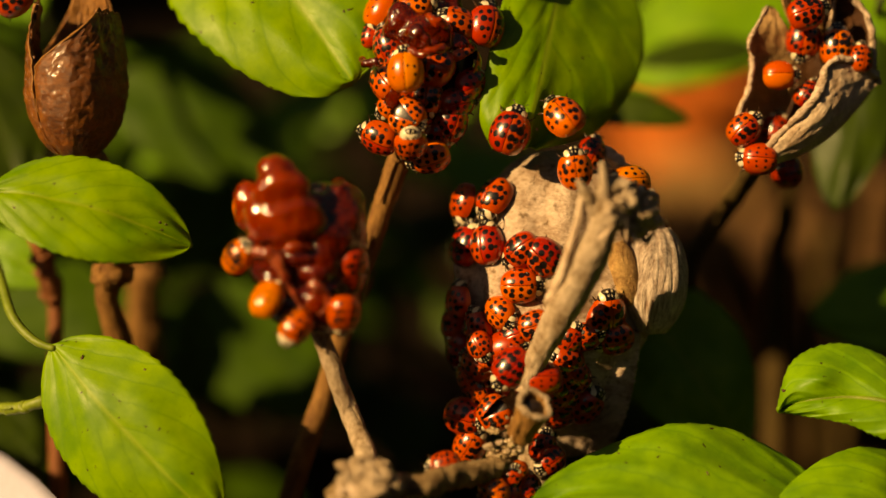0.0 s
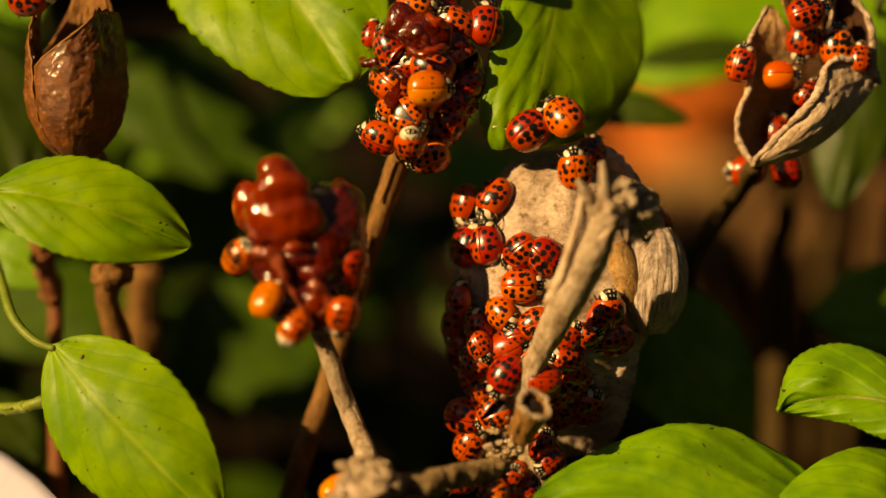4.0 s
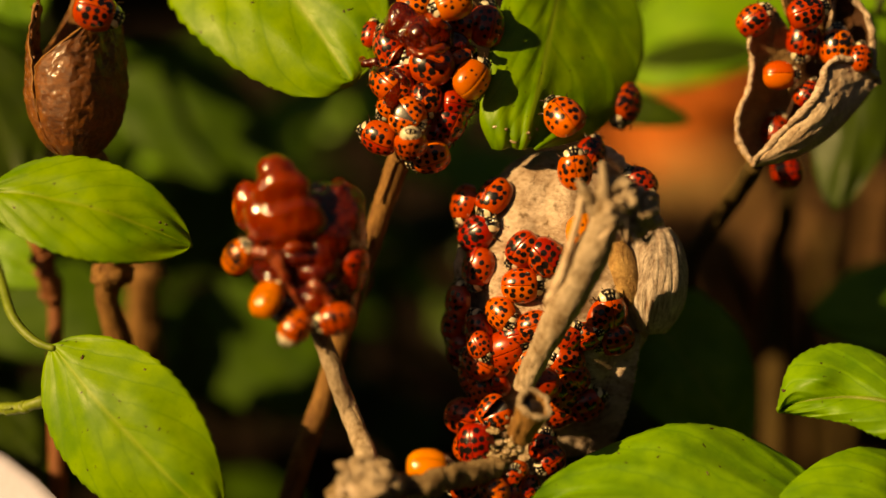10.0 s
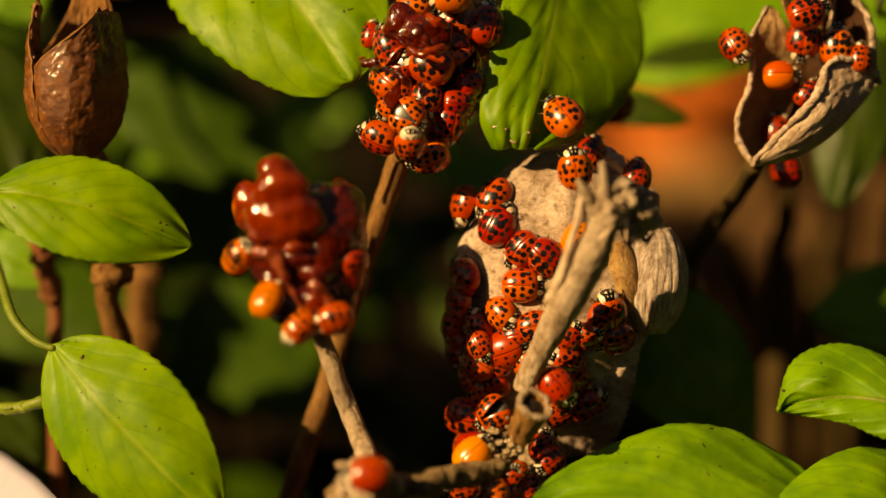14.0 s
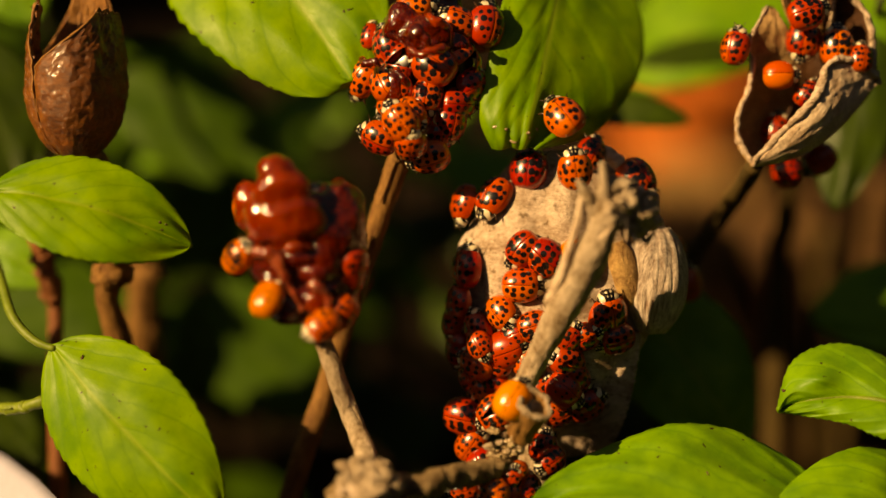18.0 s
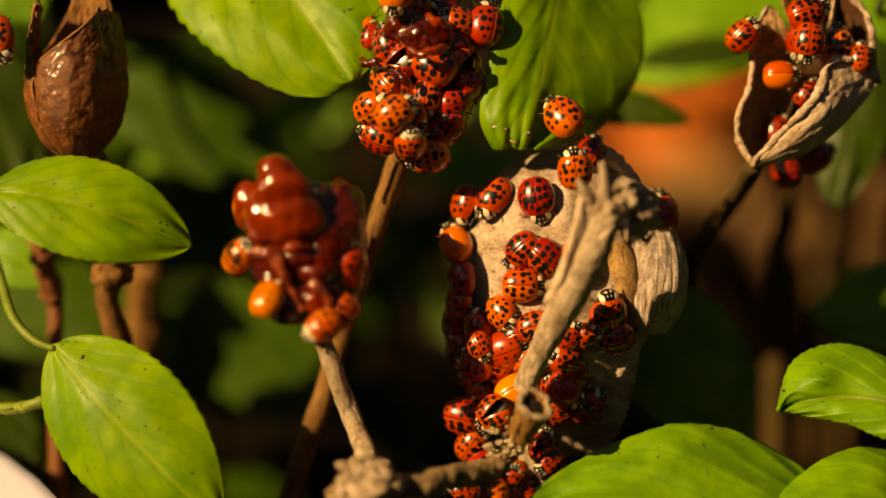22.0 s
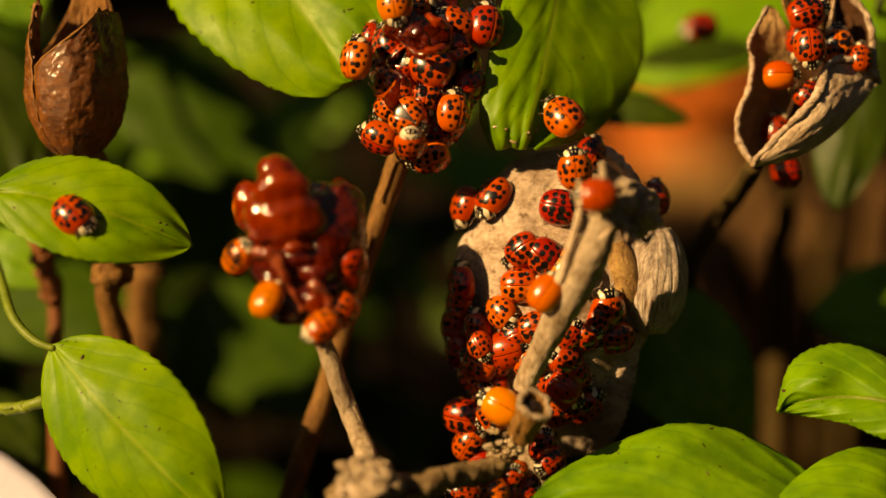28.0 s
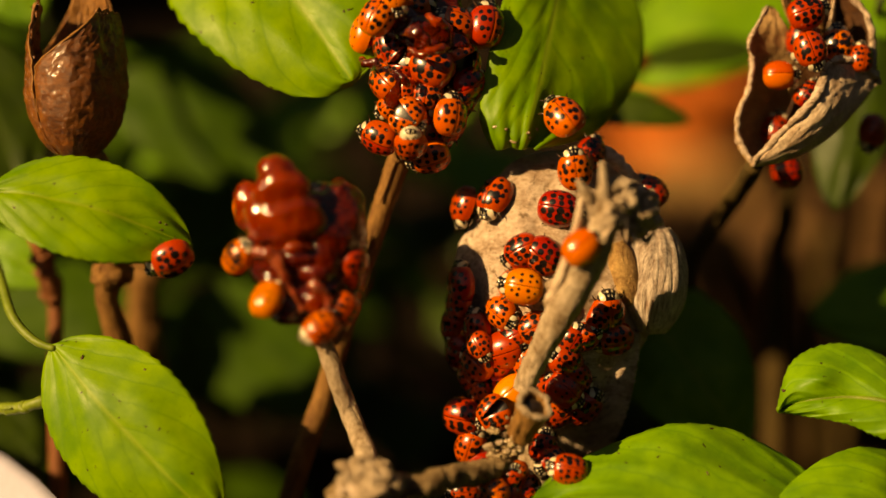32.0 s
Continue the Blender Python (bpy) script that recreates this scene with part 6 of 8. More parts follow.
    walk(bug_21, [(0, pose(0.01838, -0.00270, 0.10229, -115.7, -54.3, -151.4)), (5.4, pose(0.01835, -0.00270, 0.10217, -111.2, -44.5, -157.7)), (7.8, pose(0.01835, -0.00270, 0.10217, -111.2, -44.5, -157.7)), (13.6, pose(0.01823, -0.00270, 0.10215, -117.8, -56.4, -149.5)), (25.4, pose(0.01823, -0.00270, 0.10215, -117.8, -56.4, -149.5)), (26.2, pose(0.01859, -0.00270, 0.10243, -114.7, -53.2, -152.0)), (32, pose(0.01859, -0.00270, 0.10243, -114.7, -53.2, -152.0))])
    walk(bug_22, [(0, pose(0.02321, -0.00171, 0.09915, 114.9, -51.4, -6.9)), (1.9, pose(0.02331, -0.00163, 0.09890, 126.0, -61.9, -19.0)), (5.2, pose(0.02331, -0.00163, 0.09890, 126.0, -61.9, -19.0)), (10.5, pose(0.02324, -0.00172, 0.09927, 107.3, -30.3, 4.1)), (11.4, pose(0.02324, -0.00172, 0.09927, 107.3, -30.3, 4.1)), (32, pose(0.02293, -0.00175, 0.09896, 114.6, -49.8, -7.2))])
    walk(bug_23, [(0, pose(0.01891, -0.00215, 0.09783, 101.8, -18.5, 4.1)), (1.1, pose(0.01902, -0.00207, 0.09753, 102.9, -17.5, 4.4)), (4.6, pose(0.01902, -0.00207, 0.09753, 102.9, -17.5, 4.4)), (13.4, pose(0.01896, -0.00222, 0.09820, 100.7, -22.5, 3.9)), (14.9, pose(0.01896, -0.00222, 0.09820, 100.7, -22.5, 3.9)), (19.2, pose(0.01883, -0.00222, 0.09814, 100.8, -20.3, 3.8)), (26.9, pose(0.01883, -0.00222, 0.09814, 100.8, -20.3, 3.8)), (32, pose(0.01894, -0.00219, 0.09802, 101.6, -25.2, 3.0))])
    walk(bug_24, [(0, pose(0.02141, -0.00246, 0.10429, 102.1, 48.1, 19.5)), (4.5, pose(0.02145, -0.00246, 0.10421, 100.2, 36.9, 16.7)), (6.2, pose(0.02145, -0.00246, 0.10421, 100.2, 36.9, 16.7)), (10.6, pose(0.02128, -0.00249, 0.10401, 103.1, 49.5, 20.1)), (18.7, pose(0.02128, -0.00249, 0.10401, 103.1, 49.5, 20.1)), (28.5, pose(0.02143, -0.00246, 0.10449, 101.4, 47.2, 18.8)), (30.9, pose(0.02143, -0.00246, 0.10449, 101.4, 47.2, 18.8)), (32, pose(0.02148, -0.00246, 0.10410, 101.8, 44.9, 19.0))])
    walk(bug_25, [(0, pose(0.02504, -0.00051, 0.11328, -78.2, 63.1, -137.1)), (6.6, pose(0.02510, -0.00048, 0.11336, -77.0, 65.4, -135.7)), (11.1, pose(0.02510, -0.00048, 0.11336, -77.0, 65.4, -135.7)), (20.3, pose(0.02541, -0.00033, 0.11356, -77.2, 64.3, -135.3)), (22.9, pose(0.02541, -0.00033, 0.11356, -77.2, 64.3, -135.3)), (23.7, pose(0.02512, -0.00052, 0.11313, -79.2, 61.4, -138.0)), (29.4, pose(0.02512, -0.00052, 0.11313, -79.2, 61.4, -138.0)), (30.6, pose(0.02508, -0.00047, 0.11341, -80.2, 56.3, -139.4)), (32, pose(0.02508, -0.00047, 0.11341, -80.2, 56.3, -139.4))])
    walk(bug_26, [(0, pose(0.00490, 0.00124, 0.10269, -69.3, -59.8, 134.5)), (5.6, pose(0.00516, 0.00124, 0.10269, -69.6, -59.3, 134.8)), (6.2, pose(0.00516, 0.00124, 0.10269, -69.6, -59.3, 134.8)), (15.6, pose(0.00513, 0.00130, 0.10285, -69.8, -59.0, 135.1)), (23.4, pose(0.00513, 0.00130, 0.10285, -69.8, -59.0, 135.1)), (27.0, pose(0.00502, 0.00137, 0.10306, -69.1, -60.1, 134.2)), (32, pose(0.00502, 0.00137, 0.10306, -69.1, -60.1, 134.2))])
    walk(bug_27, [(0, pose(0.00639, 0.00016, 0.10049, -76.9, -64.6, 150.5)), (4.8, pose(0.00620, 0.00011, 0.10036, -76.7, -64.9, 150.3)), (6.6, pose(0.00620, 0.00011, 0.10036, -76.7, -64.9, 150.3)), (8.0, pose(0.00649, 0.00019, 0.10056, -76.4, -65.6, 150.0)), (9.3, pose(0.00649, 0.00019, 0.10056, -76.4, -65.6, 150.0)), (10.2, pose(0.00631, 0.00021, 0.10063, -76.2, -65.9, 149.8)), (13.7, pose(0.00631, 0.00021, 0.10063, -76.2, -65.9, 149.8)), (28.2, pose(0.00646, 0.00019, 0.10056, -76.4, -65.6, 150.0)), (32, pose(0.00646, 0.00019, 0.10056, -76.4, -65.6, 150.0))])
    walk(bug_30, [(0, pose(0.01972, -0.00255, 0.10080, 93.8, -56.8, 4.7)), (5.8, pose(0.01944, -0.00256, 0.10067, 93.4, -45.7, 4.7)), (6.7, pose(0.01944, -0.00256, 0.10067, 93.4, -45.7, 4.7)), (17.3, pose(0.01952, -0.00258, 0.10104, 92.9, -59.2, 4.8)), (28.4, pose(0.01952, -0.00258, 0.10104, 92.9, -59.2, 4.8)), (32, pose(0.01978, -0.00252, 0.10060, 93.8, -48.1, 5.3))])
    walk(bug_31, [(0, pose(0.01353, -0.00212, 0.10683, -61.5, -51.1, 132.7)), (7.6, pose(0.01345, -0.00210, 0.10682, -58.2, -55.4, 128.4)), (10.8, pose(0.01345, -0.00210, 0.10682, -58.2, -55.4, 128.4)), (13.4, pose(0.01367, -0.00217, 0.10655, -62.9, -49.7, 134.6)), (14.6, pose(0.01367, -0.00217, 0.10655, -62.9, -49.7, 134.6)), (22.6, pose(0.01357, -0.00213, 0.10681, -60.3, -52.8, 131.3)), (32, pose(0.01357, -0.00213, 0.10681, -60.3, -52.8, 131.3))])
    walk(bug_32, [(0, pose(0.00924, -0.00071, 0.10631, 60.8, -72.7, -8.6)), (3.4, pose(0.00921, -0.00070, 0.10636, 58.8, -73.6, -6.6)), (9.4, pose(0.00921, -0.00070, 0.10636, 58.8, -73.6, -6.6)), (13.3, pose(0.00952, -0.00084, 0.10637, 62.7, -70.9, -9.6)), (23.4, pose(0.00952, -0.00084, 0.10637, 62.7, -70.9, -9.6)), (25.4, pose(0.00928, -0.00073, 0.10645, 65.6, -68.8, -13.5)), (32, pose(0.00928, -0.00073, 0.10645, 65.6, -68.8, -13.5))])
    walk(bug_33, [(0, pose(0.01131, -0.00115, 0.11027, -67.4, 29.2, 164.8)), (11.4, pose(0.01139, -0.00116, 0.11036, -68.6, 22.2, 162.0)), (15.4, pose(0.01139, -0.00116, 0.11036, -68.6, 22.2, 162.0)), (15.8, pose(0.01145, -0.00118, 0.11040, -66.3, 32.7, 167.1)), (28.2, pose(0.01145, -0.00118, 0.11040, -66.3, 32.7, 167.1)), (29.5, pose(0.01129, -0.00117, 0.11016, -66.1, 34.8, 167.5)), (30.0, pose(0.01129, -0.00117, 0.11016, -66.1, 34.8, 167.5)), (32, pose(0.01133, -0.00118, 0.11011, -66.1, 34.9, 167.6))])
    walk(bug_34, [(0, pose(0.02047, -0.00197, 0.11057, 93.1, -58.2, -1.5)), (2.9, pose(0.02028, -0.00196, 0.11077, 92.6, -57.7, -1.5)), (18.9, pose(0.02028, -0.00196, 0.11077, 92.6, -57.7, -1.5)), (25.7, pose(0.02024, -0.00199, 0.11059, 92.9, -57.5, -1.9)), (26.5, pose(0.02024, -0.00199, 0.11059, 92.9, -57.5, -1.9)), (27.2, pose(0.02033, -0.00192, 0.11098, 92.2, -59.6, -1.1)), (28.7, pose(0.02033, -0.00192, 0.11098, 92.2, -59.6, -1.1)), (32, pose(0.02074, -0.00196, 0.11046, 93.2, -57.1, -0.9))])
    walk(bug_35, [(0, pose(0.01621, -0.00261, 0.10227, 102.1, -8.6, -1.1)), (10.7, pose(0.01637, -0.00262, 0.10217, 102.5, -14.5, -2.0)), (15.8, pose(0.01637, -0.00262, 0.10217, 102.5, -14.5, -2.0)), (21.5, pose(0.01634, -0.00262, 0.10209, 102.4, -6.5, -0.4)), (22.5, pose(0.01634, -0.00262, 0.10209, 102.4, -6.5, -0.4)), (26.4, pose(0.01641, -0.00263, 0.10232, 102.0, -8.9, -0.6)), (32, pose(0.01641, -0.00263, 0.10232, 102.0, -8.9, -0.6))])
    walk(bug_46, [(0, pose(-0.00857, 0.01382, 0.15513, -64.5, -55.8, 117.9)), (3.2, pose(-0.00857, 0.01376, 0.15504, -67.6, -51.4, 121.8)), (11.7, pose(-0.00857, 0.01376, 0.15504, -67.6, -51.4, 121.8)), (22.6, pose(-0.00869, 0.01393, 0.15512, -64.2, -56.8, 116.1)), (30.2, pose(-0.00869, 0.01393, 0.15512, -64.2, -56.8, 116.1)), (32, pose(-0.00852, 0.01376, 0.15511, -62.4, -58.6, 115.9))])
    walk(bug_47, [(0, pose(-0.00191, 0.01037, 0.15242, -51.3, -20.2, 157.6)), (1.0, pose(-0.00184, 0.01029, 0.15221, -52.6, -16.7, 161.1)), (6.4, pose(-0.00184, 0.01029, 0.15221, -52.6, -16.7, 161.1)), (8.3, pose(-0.00203, 0.01042, 0.15258, -52.4, -14.7, 161.2)), (12.8, pose(-0.00203, 0.01042, 0.15258, -52.4, -14.7, 161.2)), (19.2, pose(-0.00148, 0.01043, 0.15248, -49.1, -25.3, 155.5)), (22.0, pose(-0.00148, 0.01043, 0.15248, -49.1, -25.3, 155.5)), (22.5, pose(-0.00195, 0.01030, 0.15226, -50.6, -23.4, 154.7)), (32, pose(-0.00195, 0.01030, 0.15226, -50.6, -23.4, 154.7))])
    walk(bug_48, [(0, pose(-0.00872, 0.01143, 0.14959, -47.6, -24.2, 119.7)), (3.2, pose(-0.00876, 0.01146, 0.14957, -50.0, -17.0, 126.1)), (14.5, pose(-0.00876, 0.01146, 0.14957, -50.0, -17.0, 126.1)), (16.0, pose(-0.00889, 0.01150, 0.14932, -44.6, -31.8, 110.4)), (18.8, pose(-0.00889, 0.01150, 0.14932, -44.6, -31.8, 110.4)), (23.4, pose(-0.00877, 0.01146, 0.14953, -49.1, -20.5, 122.8)), (32, pose(-0.00877, 0.01146, 0.14953, -49.1, -20.5, 122.8))])
    walk(bug_49, [(0, pose(-0.00246, 0.00882, 0.14733, -5.6, 65.2, -103.9)), (10.4, pose(-0.00263, 0.00881, 0.14729, 1.1, 65.4, -97.5)), (17.1, pose(-0.00263, 0.00881, 0.14729, 1.1, 65.4, -97.5)), (17.7, pose(-0.00243, 0.00889, 0.14768, -10.0, 64.1, -108.7)), (32, pose(-0.00243, 0.00889, 0.14768, -10.0, 64.1, -108.7))])
    walk(bug_53, [(0, pose(0.00222, 0.01520, 0.15818, -36.5, -26.4, -170.9)), (5.3, pose(0.00229, 0.01531, 0.15824, -33.2, -30.4, -176.4)), (17.4, pose(0.00229, 0.01531, 0.15824, -33.2, -30.4, -176.4)), (22.9, pose(0.00231, 0.01539, 0.15829, -38.2, -23.0, -164.4)), (23.7, pose(0.00231, 0.01539, 0.15829, -38.2, -23.0, -164.4)), (28.8, pose(0.00201, 0.01510, 0.15826, -35.1, -27.7, -175.9)), (32, pose(0.00201, 0.01510, 0.15826, -35.1, -27.7, -175.9))])
    walk(bug_55, [(0, pose(0.00321, 0.01255, 0.15293, 65.9, -30.3, 63.9)), (7.1, pose(0.00331, 0.01249, 0.15263, 66.9, -29.4, 63.4)), (8.1, pose(0.00331, 0.01249, 0.15263, 66.9, -29.4, 63.4)), (14.3, pose(0.00318, 0.01246, 0.15280, 63.5, -38.5, 68.0)), (21.3, pose(0.00318, 0.01246, 0.15280, 63.5, -38.5, 68.0)), (28.5, pose(0.00311, 0.01248, 0.15295, 66.4, -27.6, 61.9)), (32, pose(0.00311, 0.01248, 0.15295, 66.4, -27.6, 61.9))])
    walk(bug_56, [(0, pose(0.00412, 0.01191, 0.14911, 77.3, -14.2, 47.8)), (12.2, pose(0.00424, 0.01202, 0.14910, 77.4, -17.3, 49.7)), (19.2, pose(0.00424, 0.01202, 0.14910, 77.4, -17.3, 49.7)), (19.7, pose(0.00416, 0.01192, 0.14903, 77.9, -6.1, 46.3)), (28.2, pose(0.00416, 0.01192, 0.14903, 77.9, -6.1, 46.3)), (30.9, pose(0.00395, 0.01177, 0.14918, 76.8, -15.4, 46.6)), (32, pose(0.00395, 0.01177, 0.14918, 76.8, -15.4, 46.6))])
    walk(bug_57, [(0, pose(-0.00423, 0.01594, 0.16083, 40.8, -19.3, 6.1)), (6.1, pose(-0.00421, 0.01610, 0.16098, 41.5, -13.9, 0.2)), (13.2, pose(-0.00421, 0.01610, 0.16098, 41.5, -13.9, 0.2)), (17.5, pose(-0.00421, 0.01593, 0.16082, 42.6, -13.8, 0.1)), (21.5, pose(-0.00421, 0.01593, 0.16082, 42.6, -13.8, 0.1)), (26.2, pose(-0.00447, 0.01598, 0.16080, 40.2, -21.1, 5.7)), (32, pose(-0.00447, 0.01598, 0.16080, 40.2, -21.1, 5.7))])
    walk(bug_59, [(0, pose(-0.00802, 0.01018, 0.14609, -64.3, 40.9, 175.7)), (16.3, pose(-0.00813, 0.01026, 0.14612, -59.7, 49.6, -178.8)), (19.7, pose(-0.00813, 0.01026, 0.14612, -59.7, 49.6, -178.8)), (22.5, pose(-0.00812, 0.01026, 0.14616, -66.0, 35.9, 171.9)), (26.3, pose(-0.00812, 0.01026, 0.14616, -66.0, 35.9, 171.9)), (27.7, pose(-0.00851, 0.01050, 0.14582, -65.2, 42.8, 170.8)), (30.2, pose(-0.00851, 0.01050, 0.14582, -65.2, 42.8, 170.8)), (32, pose(-0.00803, 0.01018, 0.14602, -66.7, 35.0, 171.9))])
    walk(bug_60, [(0, pose(0.00100, 0.00905, 0.14307, -70.1, 63.7, -142.0)), (7.6, pose(0.00083, 0.00898, 0.14322, -72.7, 57.4, -146.7)), (9.7, pose(0.00083, 0.00898, 0.14322, -72.7, 57.4, -146.7)), (14.7, pose(0.00088, 0.00900, 0.14329, -58.6, 71.7, -131.0)), (17.5, pose(0.00088, 0.00900, 0.14329, -58.6, 71.7, -131.0)), (23.6, pose(0.00095, 0.00902, 0.14311, -72.0, 60.2, -144.7)), (24.8, pose(0.00095, 0.00902, 0.14311, -72.0, 60.2, -144.7)), (28.7, pose(0.00082, 0.00898, 0.14324, -66.1, 66.5, -139.3)), (32, pose(0.00082, 0.00898, 0.14324, -66.1, 66.5, -139.3))])
    walk(bug_61, [(0, pose(0.00203, 0.00981, 0.14646, 78.2, -4.7, 29.5)), (10.2, pose(0.00231, 0.00995, 0.14628, 78.5, 14.6, 27.7)), (14.7, pose(0.00231, 0.00995, 0.14628, 78.5, 14.6, 27.7)), (24.0, pose(0.00185, 0.00973, 0.14655, 77.8, -6.7, 28.6)), (28.3, pose(0.00185, 0.00973, 0.14655, 77.8, -6.7, 28.6)), (29.5, pose(0.00213, 0.00986, 0.14640, 78.0, -14.9, 32.4)), (32, pose(0.00213, 0.00986, 0.14640, 78.0, -14.9, 32.4))])
    walk(bug_62, [(0, pose(-0.01144, 0.01714, 0.15594, -56.4, -54.9, 75.4)), (4.8, pose(-0.01143, 0.01720, 0.15611, -54.8, -55.7, 73.6)), (8.5, pose(-0.01143, 0.01720, 0.15611, -54.8, -55.7, 73.6)), (18.8, pose(-0.01154, 0.01711, 0.15584, -57.4, -54.6, 76.3)), (19.8, pose(-0.01154, 0.01711, 0.15584, -57.4, -54.6, 76.3)), (32, pose(-0.01146, 0.01715, 0.15595, -58.3, -52.8, 77.6))])
    walk(bug_63, [(0, pose(-0.00692, 0.01143, 0.15266, -64.2, 29.8, 166.1)), (9.3, pose(-0.00673, 0.01135, 0.15269, -61.7, 36.7, 171.7)), (10.1, pose(-0.00673, 0.01135, 0.15269, -61.7, 36.7, 171.7)), (13.4, pose(-0.00698, 0.01145, 0.15262, -64.3, 30.1, 165.7)), (15.9, pose(-0.00698, 0.01145, 0.15262, -64.3, 30.1, 165.7)), (16.4, pose(-0.00698, 0.01153, 0.15282, -65.9, 20.7, 161.0)), (17.4, pose(-0.00698, 0.01153, 0.15282, -65.9, 20.7, 161.0)), (28.0, pose(-0.00668, 0.01137, 0.15279, -65.1, 24.1, 164.8)), (32, pose(-0.00668, 0.01137, 0.15279, -65.1, 24.1, 164.8))])
    walk(bug_64, [(0, pose(-0.00101, 0.00852, 0.14093, -130.9, 83.7, 153.7)), (2.3, pose(-0.00098, 0.00853, 0.14096, -138.5, 84.6, 146.2)), (3.8, pose(-0.00098, 0.00853, 0.14096, -138.5, 84.6, 146.2)), (6.1, pose(-0.00089, 0.00854, 0.14105, -102.8, 72.8, -177.0)), (10.0, pose(-0.00089, 0.00854, 0.14105, -102.8, 72.8, -177.0)), (22.4, pose(-0.00109, 0.00851, 0.14094, -148.6, 85.3, 135.4)), (24.3, pose(-0.00109, 0.00851, 0.14094, -148.6, 85.3, 135.4)), (32, pose(-0.00083, 0.00855, 0.14110, -117.0, 82.0, 168.8))])
    walk(bug_65, [(0, pose(-0.00725, 0.01012, 0.14817, 62.5, 52.1, -42.5)), (3.7, pose(-0.00730, 0.01020, 0.14841, 58.6, 55.9, -47.4)), (9.6, pose(-0.00730, 0.01020, 0.14841, 58.6, 55.9, -47.4)), (15.5, pose(-0.00752, 0.01026, 0.14816, 64.2, 50.0, -42.6)), (20.3, pose(-0.00752, 0.01026, 0.14816, 64.2, 50.0, -42.6)), (32, pose(-0.00689, 0.00996, 0.14827, 61.5, 52.5, -40.9))])
    walk(bug_68, [(0, pose(-0.01783, -0.00648, 0.13492, -27.3, -39.9, -175.5)), (3.4, pose(-0.01775, -0.00665, 0.13480, -24.5, -42.9, 178.6)), (5.7, pose(-0.01775, -0.00665, 0.13480, -24.5, -42.9, 178.6)), (16.9, pose(-0.01798, -0.00647, 0.13500, -25.1, -40.1, -179.1)), (24.3, pose(-0.01798, -0.00647, 0.13500, -25.1, -40.1, -179.1)), (27.3, pose(-0.01789, -0.00619, 0.13507, -26.9, -38.3, -172.5)), (32, pose(-0.01789, -0.00619, 0.13507, -26.9, -38.3, -172.5))])
    walk(bug_70, [(0, pose(-0.01474, -0.00824, 0.13110, 44.6, -60.6, 99.2)), (2.3, pose(-0.01474, -0.00832, 0.13103, 40.8, -62.9, 103.2)), (11.6, pose(-0.01474, -0.00832, 0.13103, 40.8, -62.9, 103.2)), (18.6, pose(-0.01477, -0.00829, 0.13111, 37.5, -63.8, 106.8)), (21.0, pose(-0.01477, -0.00829, 0.13111, 37.5, -63.8, 106.8)), (27.0, pose(-0.01484, -0.00822, 0.13128, 46.1, -58.4, 96.7)), (28.5, pose(-0.01484, -0.00822, 0.13128, 46.1, -58.4, 96.7)), (32, pose(-0.01466, -0.00810, 0.13112, 45.3, -60.2, 99.7))])
    walk(bug_71, [(0, pose(-0.01446, -0.01068, 0.12589, 161.8, 82.1, 116.7)), (8.7, pose(-0.01436, -0.01057, 0.12585, -168.8, 82.1, 147.3)), (11.2, pose(-0.01436, -0.01057, 0.12585, -168.8, 82.1, 147.3)), (12.3, pose(-0.01440, -0.01063, 0.12584, 171.2, 82.1, 126.8)), (18.1, pose(-0.01440, -0.01063, 0.12584, 171.2, 82.1, 126.8)), (23.7, pose(-0.01455, -0.01078, 0.12590, 147.2, 81.2, 101.1)), (24.7, pose(-0.01455, -0.01078, 0.12590, 147.2, 81.2, 101.1)), (32, pose(-0.01442, -0.01065, 0.12579, -173.0, 82.0, 142.5))])
